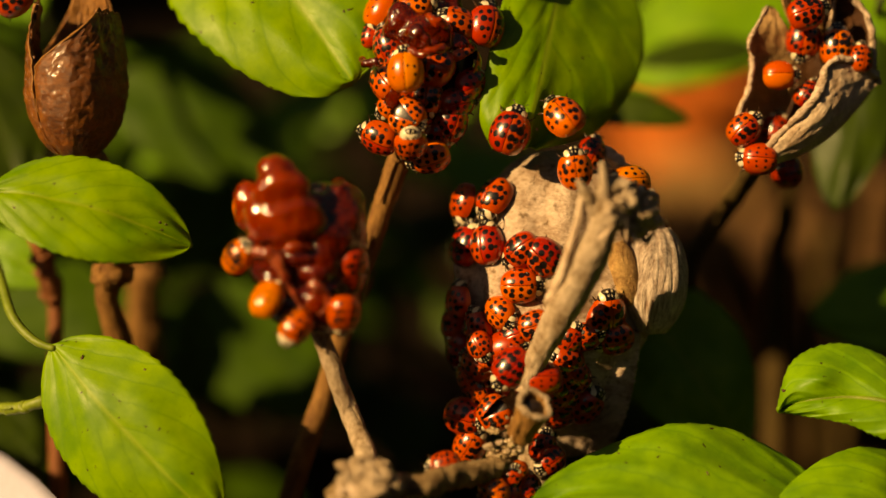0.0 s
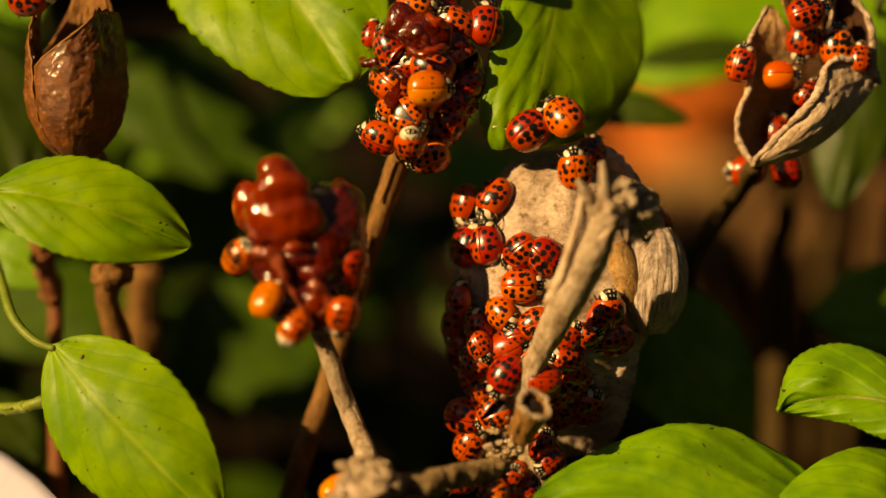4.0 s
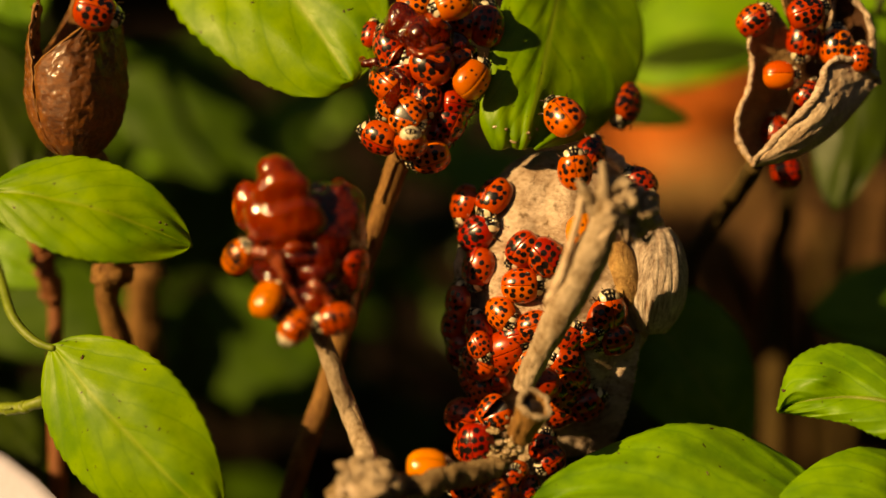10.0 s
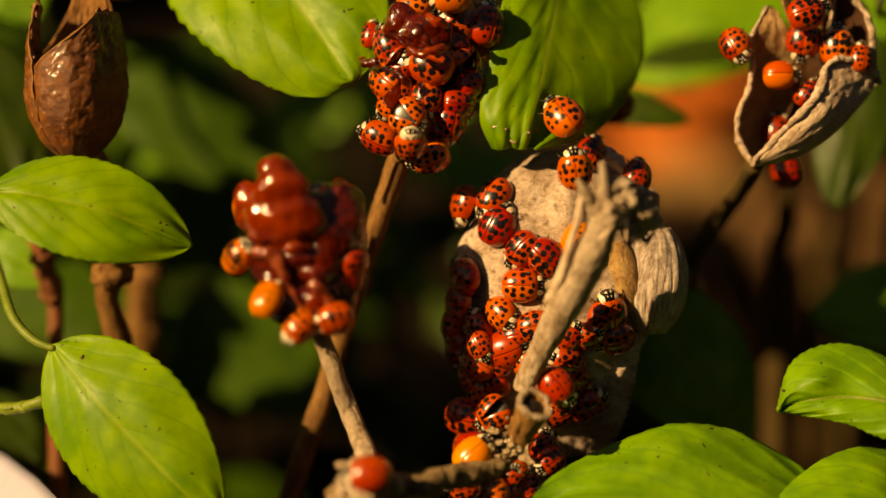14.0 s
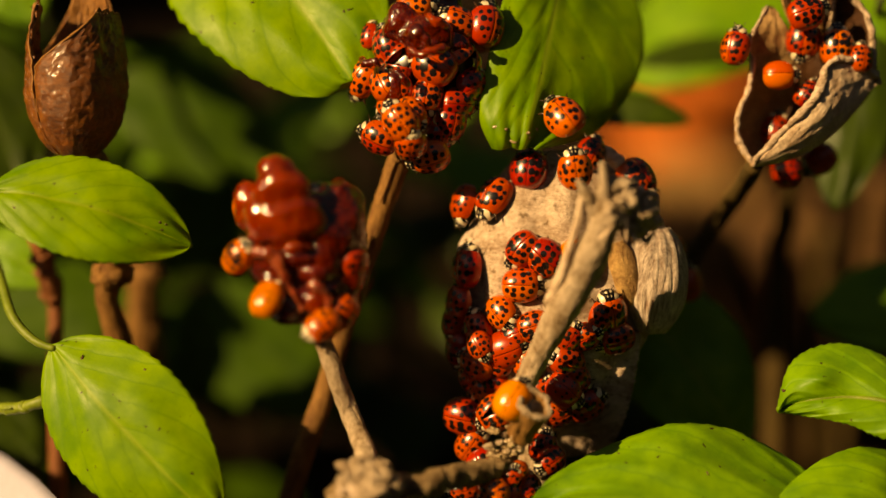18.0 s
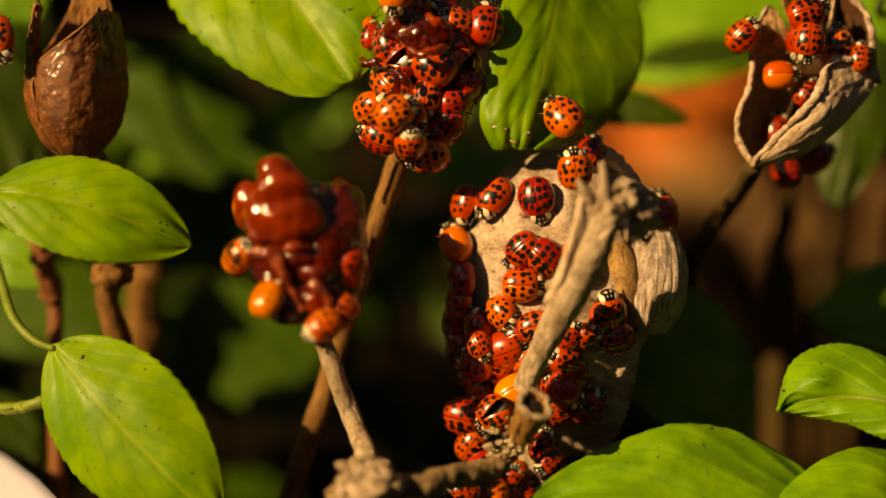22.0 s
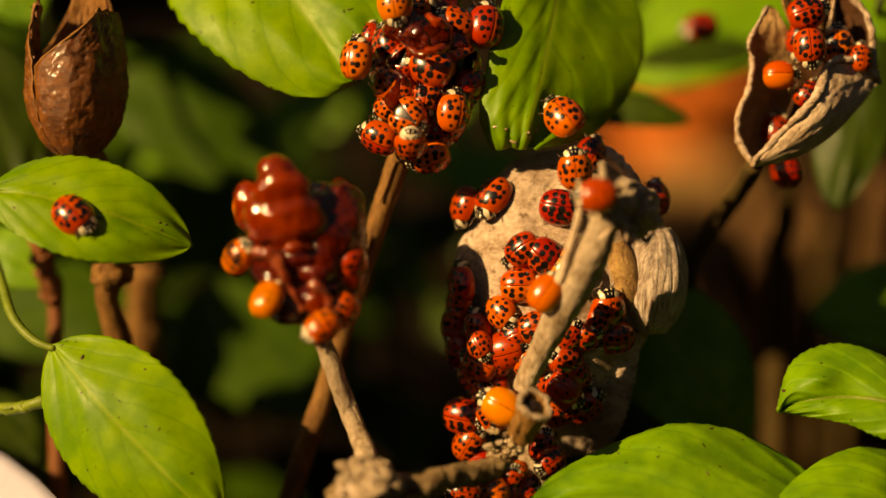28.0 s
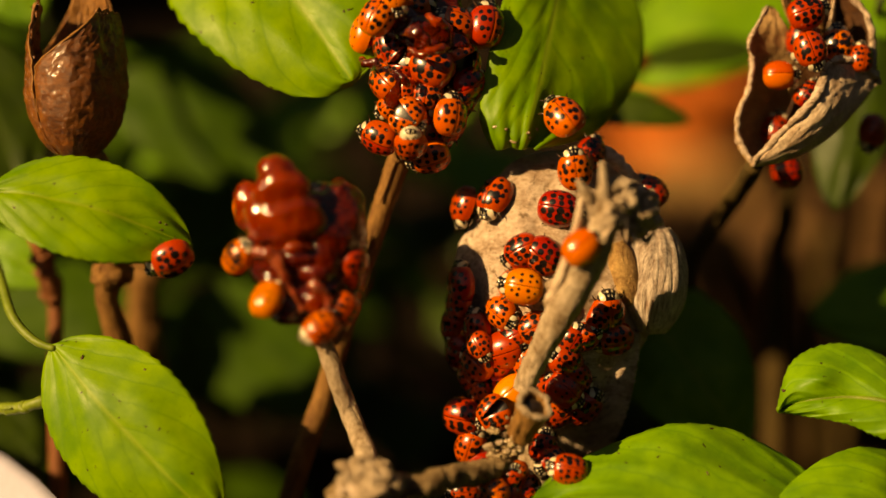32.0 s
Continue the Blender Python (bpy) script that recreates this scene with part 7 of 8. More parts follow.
    walk(leaf_walker, [
        (0, pose(0.01079, 0.00627, 0.14270, 35.2, -60.6, 44.7)),
        (1, pose(0.01105, 0.00596, 0.14170, 55.5, -57.1, 24.0)),
        (2, pose(0.01274, 0.00487, 0.14002, 89.4, -19.1, 0.2)),
        (3, pose(0.01196, 0.00556, 0.14045, 82.6, -30.3, -2.0)),
        (3.5, pose(0.01332, 0.00579, 0.14116, 62.6, -29.4, 8.0)),
        (5.5, pose(0.01462, 0.01028, 0.15015, 31.6, -54.6, 53.0)),
        (6, pose(0.01680, 0.01272, 0.15125, 48.9, -41.4, 29.9)),
        (7, pose(0.02308, 0.01750, 0.15298, 57.7, -23.0, 20.4)),
        (7.5, pose(0.02450, 0.01877, 0.15365, 59.9, 17.5, 10.1)),
        (8, pose(0.02720, 0.02123, 0.15151, 56.9, 46.4, 0.3)),
        (9, pose(0.03011, 0.02353, 0.14490, -49.8, 58.2, -104.9)),
        (10, pose(0.02980, 0.02189, 0.14319, -55.9, 52.5, -112.4)),
        (11, pose(0.02930, 0.02047, 0.14212, -60.2, 46.8, -117.9)),
        (12, pose(0.02885, 0.02125, 0.14140, -66.1, 32.8, -127.1)),
        (13, pose(0.02848, 0.02530, 0.14094, -98.5, 15.7, -152.0)),
        (14, pose(0.02872, 0.02961, 0.14141, -98.2, -0.2, -149.7)),
        (14.5, pose(0.02833, 0.03026, 0.13665, -60.2, 46.8, -117.9)),
        (16.5, pose(0.02946, 0.01717, 0.13445, 39.0, 34.4, -7.9)),
        (17, pose(0.03029, 0.01393, 0.13449, 15.5, 48.3, -42.6)),
        (17.5, pose(0.03039, 0.01263, 0.13387, -3.6, 50.0, -67.6)),
        (18, pose(0.03159, 0.01132, 0.13292, 15.5, 48.3, -42.6)),
        (18.5, pose(0.03295, 0.01102, 0.13038, 20.1, 55.1, -29.2)),
        (19, pose(0.03472, 0.01070, 0.12536, 9.5, 79.2, -25.8)),
        (20, pose(0.03517, 0.01144, 0.12454, -30.1, 77.6, -66.2)),
        (21, pose(0.03589, 0.01574, 0.12160, -30.1, 77.6, -66.2)),
        (23, pose(0.03560, 0.02357, 0.11657, -30.1, 77.6, -66.2)),
        (32, pose(0.03560, 0.02342, 0.11611, -30.1, 77.6, -66.2)),
    ])
    walk(capsule_walker, [
        (0, pose(-0.06759, 0.01141, 0.16336, 57.6, -29.5, -9.5)),
        (3, pose(-0.06662, 0.01147, 0.16353, 59.9, -17.5, -10.1)),
        (7, pose(-0.06066, 0.01015, 0.16270, 60.5, -0.0, 0.0)),
        (9, pose(-0.05797, 0.00998, 0.16218, 60.5, -0.0, 0.0)),
        (11, pose(-0.05291, 0.01041, 0.16027, 54.8, 34.0, -1.6)),
        (12, pose(-0.05270, 0.01666, 0.16010, 49.2, -44.4, 58.0)),
        (13, pose(-0.05376, 0.02519, 0.16046, 29.9, -57.4, 82.6)),
        (14.5, pose(-0.05573, 0.03942, 0.16218, -1.5, -60.9, 105.0)),
        (18, pose(-0.06730, 0.04002, 0.16403, -60.9, 1.3, 167.5)),
        (20.5, pose(-0.07114, 0.01348, 0.16325, -47.9, 57.4, -175.2)),
        (21, pose(-0.07038, 0.01185, 0.16147, 2.5, 68.8, -119.8)),
        (22, pose(-0.07065, 0.01035, 0.15686, 61.8, 55.5, -55.1)),
        (22.5, pose(-0.06930, 0.00937, 0.15385, 61.8, 55.5, -55.1)),
        (23, pose(-0.06753, 0.00750, 0.15133, 66.1, 47.1, -45.9)),
        (24, pose(-0.06354, 0.00458, 0.14882, 66.1, 43.2, -35.1)),
        (24.5, pose(-0.06276, 0.00359, 0.14575, 44.9, 64.7, -54.4)),
        (25, pose(-0.06186, 0.00288, 0.14356, 47.8, 72.1, -52.5)),
        (25.5, pose(-0.06108, 0.00244, 0.14223, 61.6, 76.5, -33.5)),
        (26.5, pose(-0.06084, 0.00094, 0.13760, 14.3, 53.2, -72.3)),
        (27.5, pose(-0.05959, -0.00329, 0.13396, 26.5, 33.8, -48.1)),
        (28, pose(-0.05773, -0.00411, 0.13142, 34.2, 26.0, -32.8)),
        (28.5, pose(-0.05551, -0.00417, 0.13126, 41.7, 5.8, -6.5)),
        (29, pose(-0.05223, -0.00444, 0.13042, 41.7, 5.8, -6.5)),
        (29.5, pose(-0.04853, -0.00472, 0.12957, 41.2, 10.0, -2.7)),
        (30, pose(-0.04687, -0.00480, 0.12932, 41.3, 11.5, 4.4)),
        (30.5, pose(-0.04441, -0.00623, 0.12943, 44.3, 25.1, -0.3)),
        (31, pose(-0.04290, -0.00549, 0.12850, 27.7, 59.4, -24.5)),
        (31.5, pose(-0.04262, -0.00494, 0.12694, -85.0, 55.5, -139.0)),
        (32, pose(-0.04324, -0.00350, 0.12489, -112.6, 27.5, -172.3)),
    ])
    walk(husk_walker, [
        (0, pose(0.00434, 0.00757, 0.12318, -22.6, -67.3, 57.6)),
        (8, pose(0.00475, 0.00730, 0.12364, 12.0, -67.4, 23.7)),
        (9, pose(0.00533, 0.00734, 0.12476, 51.7, -48.6, -19.8)),
        (11, pose(0.00679, 0.00635, 0.12548, 56.4, -37.5, -18.5)),
        (12.5, pose(0.00779, 0.00591, 0.12600, 37.6, -54.9, 11.4)),
        (13, pose(0.00812, 0.00587, 0.12630, 20.5, -60.4, 32.9)),
        (14.5, pose(0.00949, 0.00603, 0.12784, 27.8, -55.4, 28.2)),
        (16.5, pose(0.01271, 0.00933, 0.13386, 6.7, -45.9, 55.2)),
        (17, pose(0.01499, 0.01019, 0.13510, 16.8, -56.0, 63.2)),
        (19, pose(0.01314, 0.01079, 0.13532, 6.5, -57.4, 75.5)),
        (19.5, pose(0.01378, 0.01053, 0.13530, 46.1, -39.4, 24.6)),
        (20, pose(0.01469, 0.01013, 0.13522, 57.2, -8.8, -1.2)),
        (21, pose(0.01559, 0.00842, 0.13338, 52.9, 27.4, -26.1)),
        (22, pose(0.01525, 0.00653, 0.13124, 28.6, 61.3, -64.7)),
        (23, pose(0.01614, 0.00581, 0.13064, 49.1, 49.8, -40.0)),
        (24, pose(0.01888, 0.00489, 0.13005, 63.9, 16.2, -14.3)),
        (25, pose(0.01908, 0.00405, 0.12879, 59.5, 33.7, -24.6)),
        (25.5, pose(0.01912, 0.00430, 0.12923, 62.2, 25.1, -19.1)),
        (27.5, pose(0.01917, 0.00496, 0.13027, 64.7, 9.0, -10.8)),
        (31, pose(0.01890, 0.00491, 0.13011, 64.8, 7.2, -9.9)),
        (32, pose(0.01890, 0.00491, 0.13011, 64.8, 7.2, -9.9)),
    ])
    walk(edge_walker, [
        (0, pose(0.00740, 0.00512, 0.12420, -35.9, -59.5, 95.1)),
        (7, pose(0.00723, 0.00514, 0.12401, -36.4, -59.6, 94.9)),
        (9, pose(0.00687, 0.00404, 0.12127, 5.0, 69.7, -119.6)),
        (11, pose(0.00505, 0.00480, 0.11959, -30.0, 70.4, -166.1)),
        (13, pose(0.00408, 0.00539, 0.11844, -70.1, 43.7, 142.7)),
        (14.5, pose(0.00408, 0.00546, 0.11860, -65.8, -52.4, 108.9)),
        (17, pose(0.00441, 0.00558, 0.11979, -38.6, -68.7, 80.8)),
        (19, pose(0.00449, 0.00568, 0.12023, -37.3, -68.2, 79.9)),
        (21, pose(0.00385, 0.00601, 0.11917, -60.0, -59.0, 99.4)),
        (23, pose(0.00359, 0.00563, 0.11741, -64.8, -60.6, 102.5)),
        (32, pose(0.00359, 0.00557, 0.11724, -65.2, -60.7, 102.9)),
    ])
    walk(rim_walker, [
        (0, pose(0.00713, 0.02365, 0.11588, -46.5, -47.4, 118.4)),
        (18.5, pose(0.00713, 0.02365, 0.11588, -46.5, -47.4, 118.4)),
        (19.3, pose(0.00398, 0.00996, 0.11905, -57.8, -30.6, 131.7)),
        (20, pose(0.00273, 0.00804, 0.12120, -49.8, -43.7, 123.0)),
        (21, pose(0.00261, 0.00778, 0.12199, -40.1, -51.9, 113.6)),
        (22, pose(0.00213, 0.00775, 0.12343, -46.3, -46.1, 125.4)),
        (22.6, pose(0.00136, 0.00775, 0.12357, -66.0, 1.1, 147.2)),
        (23.1, pose(0.00095, 0.00782, 0.12301, -64.4, 46.7, 147.3)),
        (23.5, pose(0.00101, 0.00732, 0.12209, -8.2, 73.6, -154.5)),
        (25, pose(0.00009, 0.00578, 0.11705, 22.2, 70.2, -114.3)),
        (25.5, pose(0.00027, 0.00627, 0.11532, 22.2, 70.2, -114.3)),
        (27.5, pose(0.00336, 0.01244, 0.10505, 44.0, 66.8, -68.2)),
        (32, pose(0.00484, 0.01619, 0.10365, 44.0, 66.8, -68.2)),
    ])
    walk(upper_walker, [
        (0, pose(0.02999, 0.00802, 0.13352, -56.3, -5.2, -154.8)),
        (3.5, pose(0.02889, 0.00670, 0.13266, -56.3, -5.2, -154.8)),
        (6, pose(0.02153, 0.00485, 0.12881, -21.0, 56.1, -104.4)),
        (9, pose(0.02273, 0.00370, 0.12637, 10.8, 61.8, -64.5)),
        (13, pose(0.02202, 0.00304, 0.12537, -38.9, 55.3, -123.6)),
        (19, pose(0.02077, 0.00136, 0.12208, -42.8, 59.0, -130.1)),
        (23, pose(0.02077, 0.00129, 0.12192, -52.8, 51.7, -142.2)),
        (25.5, pose(0.02120, 0.00142, 0.12302, -34.4, 60.8, -134.5)),
        (28, pose(0.01974, 0.00030, 0.12115, -50.9, 50.5, -154.2)),
        (29.5, pose(0.01825, -0.00070, 0.11962, -63.8, 24.6, -174.7)),
        (30.5, pose(0.01640, -0.00153, 0.11865, -65.8, 11.0, 178.5)),
        (31, pose(0.01547, -0.00187, 0.11921, -66.3, 1.8, 174.5)),
        (31.5, pose(0.01428, -0.00238, 0.11923, -66.3, -2.8, 172.4)),
        (32, pose(0.01265, -0.00279, 0.11959, -66.1, -7.3, 170.4)),
    ])
    walk(cluster_walker, [
        (0, pose(0.01083, -0.00872, 0.10787, -55.7, 44.4, -154.5)),
        (3, pose(0.01056, -0.00894, 0.10719, -55.7, 44.4, -154.5)),
        (5.5, pose(0.00930, -0.00927, 0.10617, -38.0, 59.3, -132.3)),
        (7, pose(0.00870, -0.00974, 0.10474, -50.4, 61.1, -150.2)),
        (8, pose(0.00612, -0.01126, 0.10006, -40.8, 66.4, -145.4)),
        (9, pose(0.00498, -0.01200, 0.09776, 2.6, 72.8, -105.6)),
        (11, pose(0.00580, -0.01182, 0.09508, 52.0, 71.2, -54.3)),
        (13, pose(0.00553, -0.01188, 0.09491, 52.0, 71.2, -54.3)),
        (14.5, pose(0.00507, -0.01201, 0.09450, 74.9, 65.9, -25.4)),
        (17, pose(0.00694, -0.00711, 0.09017, 77.4, 58.9, -10.8)),
        (32, pose(0.00715, -0.00647, 0.08889, 77.4, 58.9, -10.8)),
    ])
    walk(stub_walker, [
        (0, pose(0.01547, -0.00919, 0.10642, -60.5, -2.8, -175.0)),
        (3, pose(0.01547, -0.00925, 0.10625, -60.5, -2.8, -175.0)),
        (7, pose(0.01529, -0.00930, 0.10608, -60.5, -2.8, -175.0)),
        (9, pose(0.01597, -0.00662, 0.10463, -59.9, -11.4, -179.9)),
        (11, pose(0.01439, -0.00941, 0.10574, -60.5, -2.8, -175.0)),
        (13, pose(0.01744, -0.00958, 0.10523, 56.2, 28.0, -10.8)),
        (14.5, pose(0.01833, -0.00963, 0.10506, 39.8, 50.3, -36.1)),
        (17, pose(0.01947, -0.00422, 0.10231, 51.5, 38.6, -13.1)),
        (32, pose(0.01947, -0.00422, 0.10231, 51.5, 38.6, -13.1)),
    ])
    walk(twig_walker, [
        (0, pose(-0.01913, -0.03100, 0.08783, 30.3, -18.7, 28.8)),
        (3.5, pose(-0.01688, -0.02368, 0.09095, 30.3, -18.7, 28.8)),
        (5.5, pose(-0.01062, -0.02131, 0.09824, 34.9, -4.6, 6.6)),
        (6, pose(-0.01027, -0.02131, 0.09824, 35.1, -2.3, 3.3)),
        (7, pose(-0.00821, -0.02050, 0.09750, 35.1, -0.0, 0.0)),
        (9, pose(-0.00316, -0.01899, 0.09569, 35.1, 2.3, -3.3)),
        (11, pose(-0.00123, -0.01829, 0.09461, 35.1, -0.0, 0.0)),
        (12, pose(0.00141, -0.01737, 0.09420, 35.1, -2.3, 3.3)),
        (13, pose(0.00485, -0.01391, 0.09514, 48.9, -29.3, 9.0)),
        (14.5, pose(0.00503, -0.01385, 0.09531, 39.1, -42.4, 25.6)),
        (16.5, pose(0.00898, -0.01691, 0.10209, 23.9, -50.8, 53.2)),
        (17, pose(0.01003, -0.01647, 0.10342, 11.2, -53.9, 69.2)),
        (18, pose(0.01103, -0.01489, 0.10505, 33.8, -45.9, 40.0)),
        (19, pose(0.01206, -0.00419, 0.10240, 45.6, -28.3, 10.2)),
        (22, pose(0.01188, -0.00428, 0.10214, 45.6, -28.3, 10.2)),
        (25, pose(0.01215, -0.00433, 0.10197, 45.6, -28.3, 10.2)),
        (27.5, pose(0.00910, -0.01196, 0.10273, -57.7, -23.0, 159.6)),
        (28.5, pose(0.00910, -0.01191, 0.10290, -57.7, -23.0, 159.6)),
        (30, pose(0.01087, -0.00443, 0.10167, 31.3, -47.9, 36.6)),
        (32, pose(0.01160, -0.00432, 0.10202, 44.8, -36.1, 16.6)),
    ])
    walk(twig_walker_two, [
        (0, pose(0.00851, -0.02005, 0.08271, -48.4, -0.0, 180.0)),
        (10, pose(0.00851, -0.01950, 0.08439, -48.4, -0.0, 180.0)),
        (12, pose(-0.00034, -0.02603, 0.09343, -48.3, -3.4, 177.0)),
        (13, pose(-0.00392, -0.02903, 0.09713, -42.0, -0.0, 180.0)),
        (14, pose(-0.01113, -0.03137, 0.09966, -42.0, -0.0, 180.0)),
        (14.5, pose(-0.01450, -0.03142, 0.09950, -41.9, 2.9, -176.8)),
        (16.5, pose(-0.01658, -0.03078, 0.09822, -44.9, 20.5, -160.7)),
        (18, pose(-0.01907, -0.03103, 0.09100, -36.0, 44.2, -136.2)),
        (32, pose(-0.01913, -0.03170, 0.08569, -36.0, 44.2, -136.2)),
    ])
    walk(foot_face, [
        (0, pose(0.00017, -0.01711, 0.09499, -59.9, 11.4, 179.9)),
        (2, pose(0.00061, -0.01722, 0.09465, -59.9, 11.4, 179.9)),
        (3.5, pose(0.00277, -0.01416, 0.09113, -71.7, 9.5, -176.9)),
        (32, pose(0.00325, -0.01197, 0.08816, -71.7, 9.5, -176.9)),
    ])
    walk(leaf_climber, [
        (0, pose(0.02879, -0.01606, 0.08113, -49.5, -27.0, 165.9)),
        (28, pose(0.02825, -0.01601, 0.08454, -49.5, -27.0, 165.9)),
        (29, pose(0.02592, -0.01543, 0.08959, -52.4, -18.8, 173.1)),
        (30, pose(0.02516, -0.01583, 0.09007, -54.4, -6.1, -177.3)),
        (30.5, pose(0.02211, -0.01597, 0.09123, -54.0, -10.4, 179.6)),
        (31, pose(0.02025, -0.01543, 0.09285, -53.3, -14.6, 176.4)),
        (32, pose(0.01962, -0.01528, 0.09334, -54.0, -10.4, 179.6)),
    ])
    walk(far_walker, [
        (0, pose(0.06124, 0.05948, 0.15920, -40.7, 11.6, -166.8)),
        (23, pose(0.05919, 0.05853, 0.15627, -40.7, 11.6, -166.8)),
        (25, pose(0.05295, 0.05503, 0.15198, -40.7, 11.6, -166.8)),
        (27.5, pose(0.04712, 0.05427, 0.14965, -40.7, 11.6, -166.8)),
        (28, pose(0.04640, 0.05415, 0.14926, -40.7, 11.6, -166.8)),
        (29, pose(0.04477, 0.05368, 0.14781, -41.8, 27.1, -153.0)),
        (30.2, pose(0.04359, 0.05717, 0.14563, -60.5, 51.2, -156.2)),
        (31, pose(0.04071, 0.06446, 0.14217, -120.3, 50.1, 155.9)),
        (32, pose(0.03598, 0.06985, 0.13933, -128.3, 44.1, 151.2)),
    ])
    walk(front_walker, [
        (0, pose(0.03812, 0.02355, 0.11336, -33.0, -70.3, 149.2)),
        (16, pose(0.04007, 0.02295, 0.11150, 72.0, -23.7, 32.1)),
        (19, pose(0.04170, 0.01757, 0.11436, -33.0, -70.3, 149.2)),
        (20.5, pose(0.03986, 0.01334, 0.12076, -33.0, -70.3, 149.2)),
        (22, pose(0.03435, -0.00284, 0.13189, 12.3, -62.3, 111.8)),
        (23, pose(0.03332, -0.00613, 0.13463, -48.8, -30.6, 177.5)),
        (24, pose(0.03129, -0.01023, 0.13485, -59.9, 13.5, -158.9)),
        (25, pose(0.02772, -0.01423, 0.13512, -60.1, -7.1, 175.9)),
        (25.5, pose(0.02653, -0.01502, 0.13592, -59.8, -10.6, 173.9)),
        (27.5, pose(0.02555, -0.01478, 0.13830, -60.3, -4.4, 177.5)),
        (28, pose(0.02313, -0.01530, 0.13834, -60.4, -0.0, 180.0)),
        (28.5, pose(0.02117, -0.01468, 0.13692, -51.2, -22.8, 155.7)),
        (29, pose(0.01980, -0.01362, 0.13698, -34.2, -36.5, 131.0)),
        (29.5, pose(0.01884, -0.01046, 0.13709, -19.9, -37.9, 112.0)),
        (30, pose(0.01854, -0.00626, 0.13726, -8.5, -34.6, 94.8)),
        (30.5, pose(0.01930, -0.00212, 0.13735, 3.6, -26.8, 82.0)),
        (31, pose(0.02010, 0.00186, 0.13707, 4.2, -18.4, 77.0)),
        (32, pose(0.02184, 0.00894, 0.13621, 6.4, -17.8, 69.9)),
    ])
    walk(twig_climber, [
        (0, pose(0.01759, 0.00036, 0.10855, -5.8, -63.3, 90.0)),
        (22, pose(0.01759, 0.00052, 0.10907, -5.8, -63.3, 90.0)),
        (24, pose(0.01571, -0.00194, 0.11442, -23.9, -60.7, 110.5)),
        (25, pose(0.01500, -0.00344, 0.11630, 13.8, -62.6, 68.0)),
        (25.5, pose(0.01523, -0.00517, 0.11747, 30.5, -58.8, 49.0)),
        (27.5, pose(0.01581, -0.00988, 0.12079, 42.4, -52.7, 34.6)),
        (28, pose(0.01614, -0.01075, 0.12136, 46.9, -49.2, 28.9)),
        (28.5, pose(0.01733, -0.01144, 0.12250, 50.5, -45.4, 24.0)),
        (29, pose(0.01795, -0.01184, 0.12450, 46.9, -49.2, 28.9)),
        (29.5, pose(0.01839, -0.01197, 0.12730, 42.4, -52.7, 34.6)),
        (30.5, pose(0.01960, -0.01229, 0.12802, 59.4, -28.6, 9.4)),
        (31, pose(0.01961, -0.01237, 0.12845, 61.6, -19.8, 3.9)),
        (31.5, pose(0.02050, -0.01300, 0.12843, 59.4, -28.6, 9.4)),
        (32, pose(0.02141, -0.01288, 0.12944, 55.8, -37.2, 15.9)),
    ])
    walk(back_climber, [
        (0, pose(0.03584, 0.01393, 0.12255, 2.0, -74.5, 119.2)),
        (6, pose(0.03572, 0.01280, 0.12879, 2.0, -74.5, 119.2)),
        (7, pose(0.03485, 0.01072, 0.13211, -47.0, -66.9, 170.7)),
        (9, pose(0.03271, 0.00989, 0.13279, -41.7, -31.5, -179.0)),
        (11, pose(0.03180, 0.01021, 0.13347, -13.4, -49.2, 138.8)),
        (13, pose(0.03223, 0.00980, 0.13360, 18.7, -47.8, 96.8)),
        (14, pose(0.03151, 0.01049, 0.13405, 31.8, -41.6, 78.3)),
        (14.5, pose(0.03122, 0.01044, 0.13384, 42.1, -30.9, 61.0)),
        (15.5, pose(0.03319, 0.00965, 0.13155, 49.5, 11.6, 21.6)),
        (16.5, pose(0.03511, 0.00951, 0.12836, 21.4, 62.5, -24.3)),
        (17, pose(0.03717, 0.01045, 0.12494, 16.5, 76.8, -26.7)),
        (17.5, pose(0.03804, 0.01174, 0.12248, 4.7, 77.3, -38.7)),
        (19, pose(0.03819, 0.01898, 0.11564, 4.7, 77.3, -38.7)),
        (23, pose(0.03740, 0.02198, 0.11792, 76.6, 19.5, 41.9)),
        (25, pose(0.03643, 0.01936, 0.12303, 74.2, -36.8, 56.1)),
        (27.5, pose(0.03499, 0.01408, 0.12905, 38.2, -54.8, 81.7)),
        (28.5, pose(0.03502, 0.01327, 0.12994, 16.2, -55.9, 107.5)),
        (29.5, pose(0.03540, 0.01259, 0.13113, -19.8, -47.5, 147.4)),
        (31, pose(0.03444, 0.01244, 0.13076, -30.7, -42.3, 162.8)),
        (32, pose(0.03416, 0.01250, 0.13094, -30.7, -42.3, 162.8)),
    ])
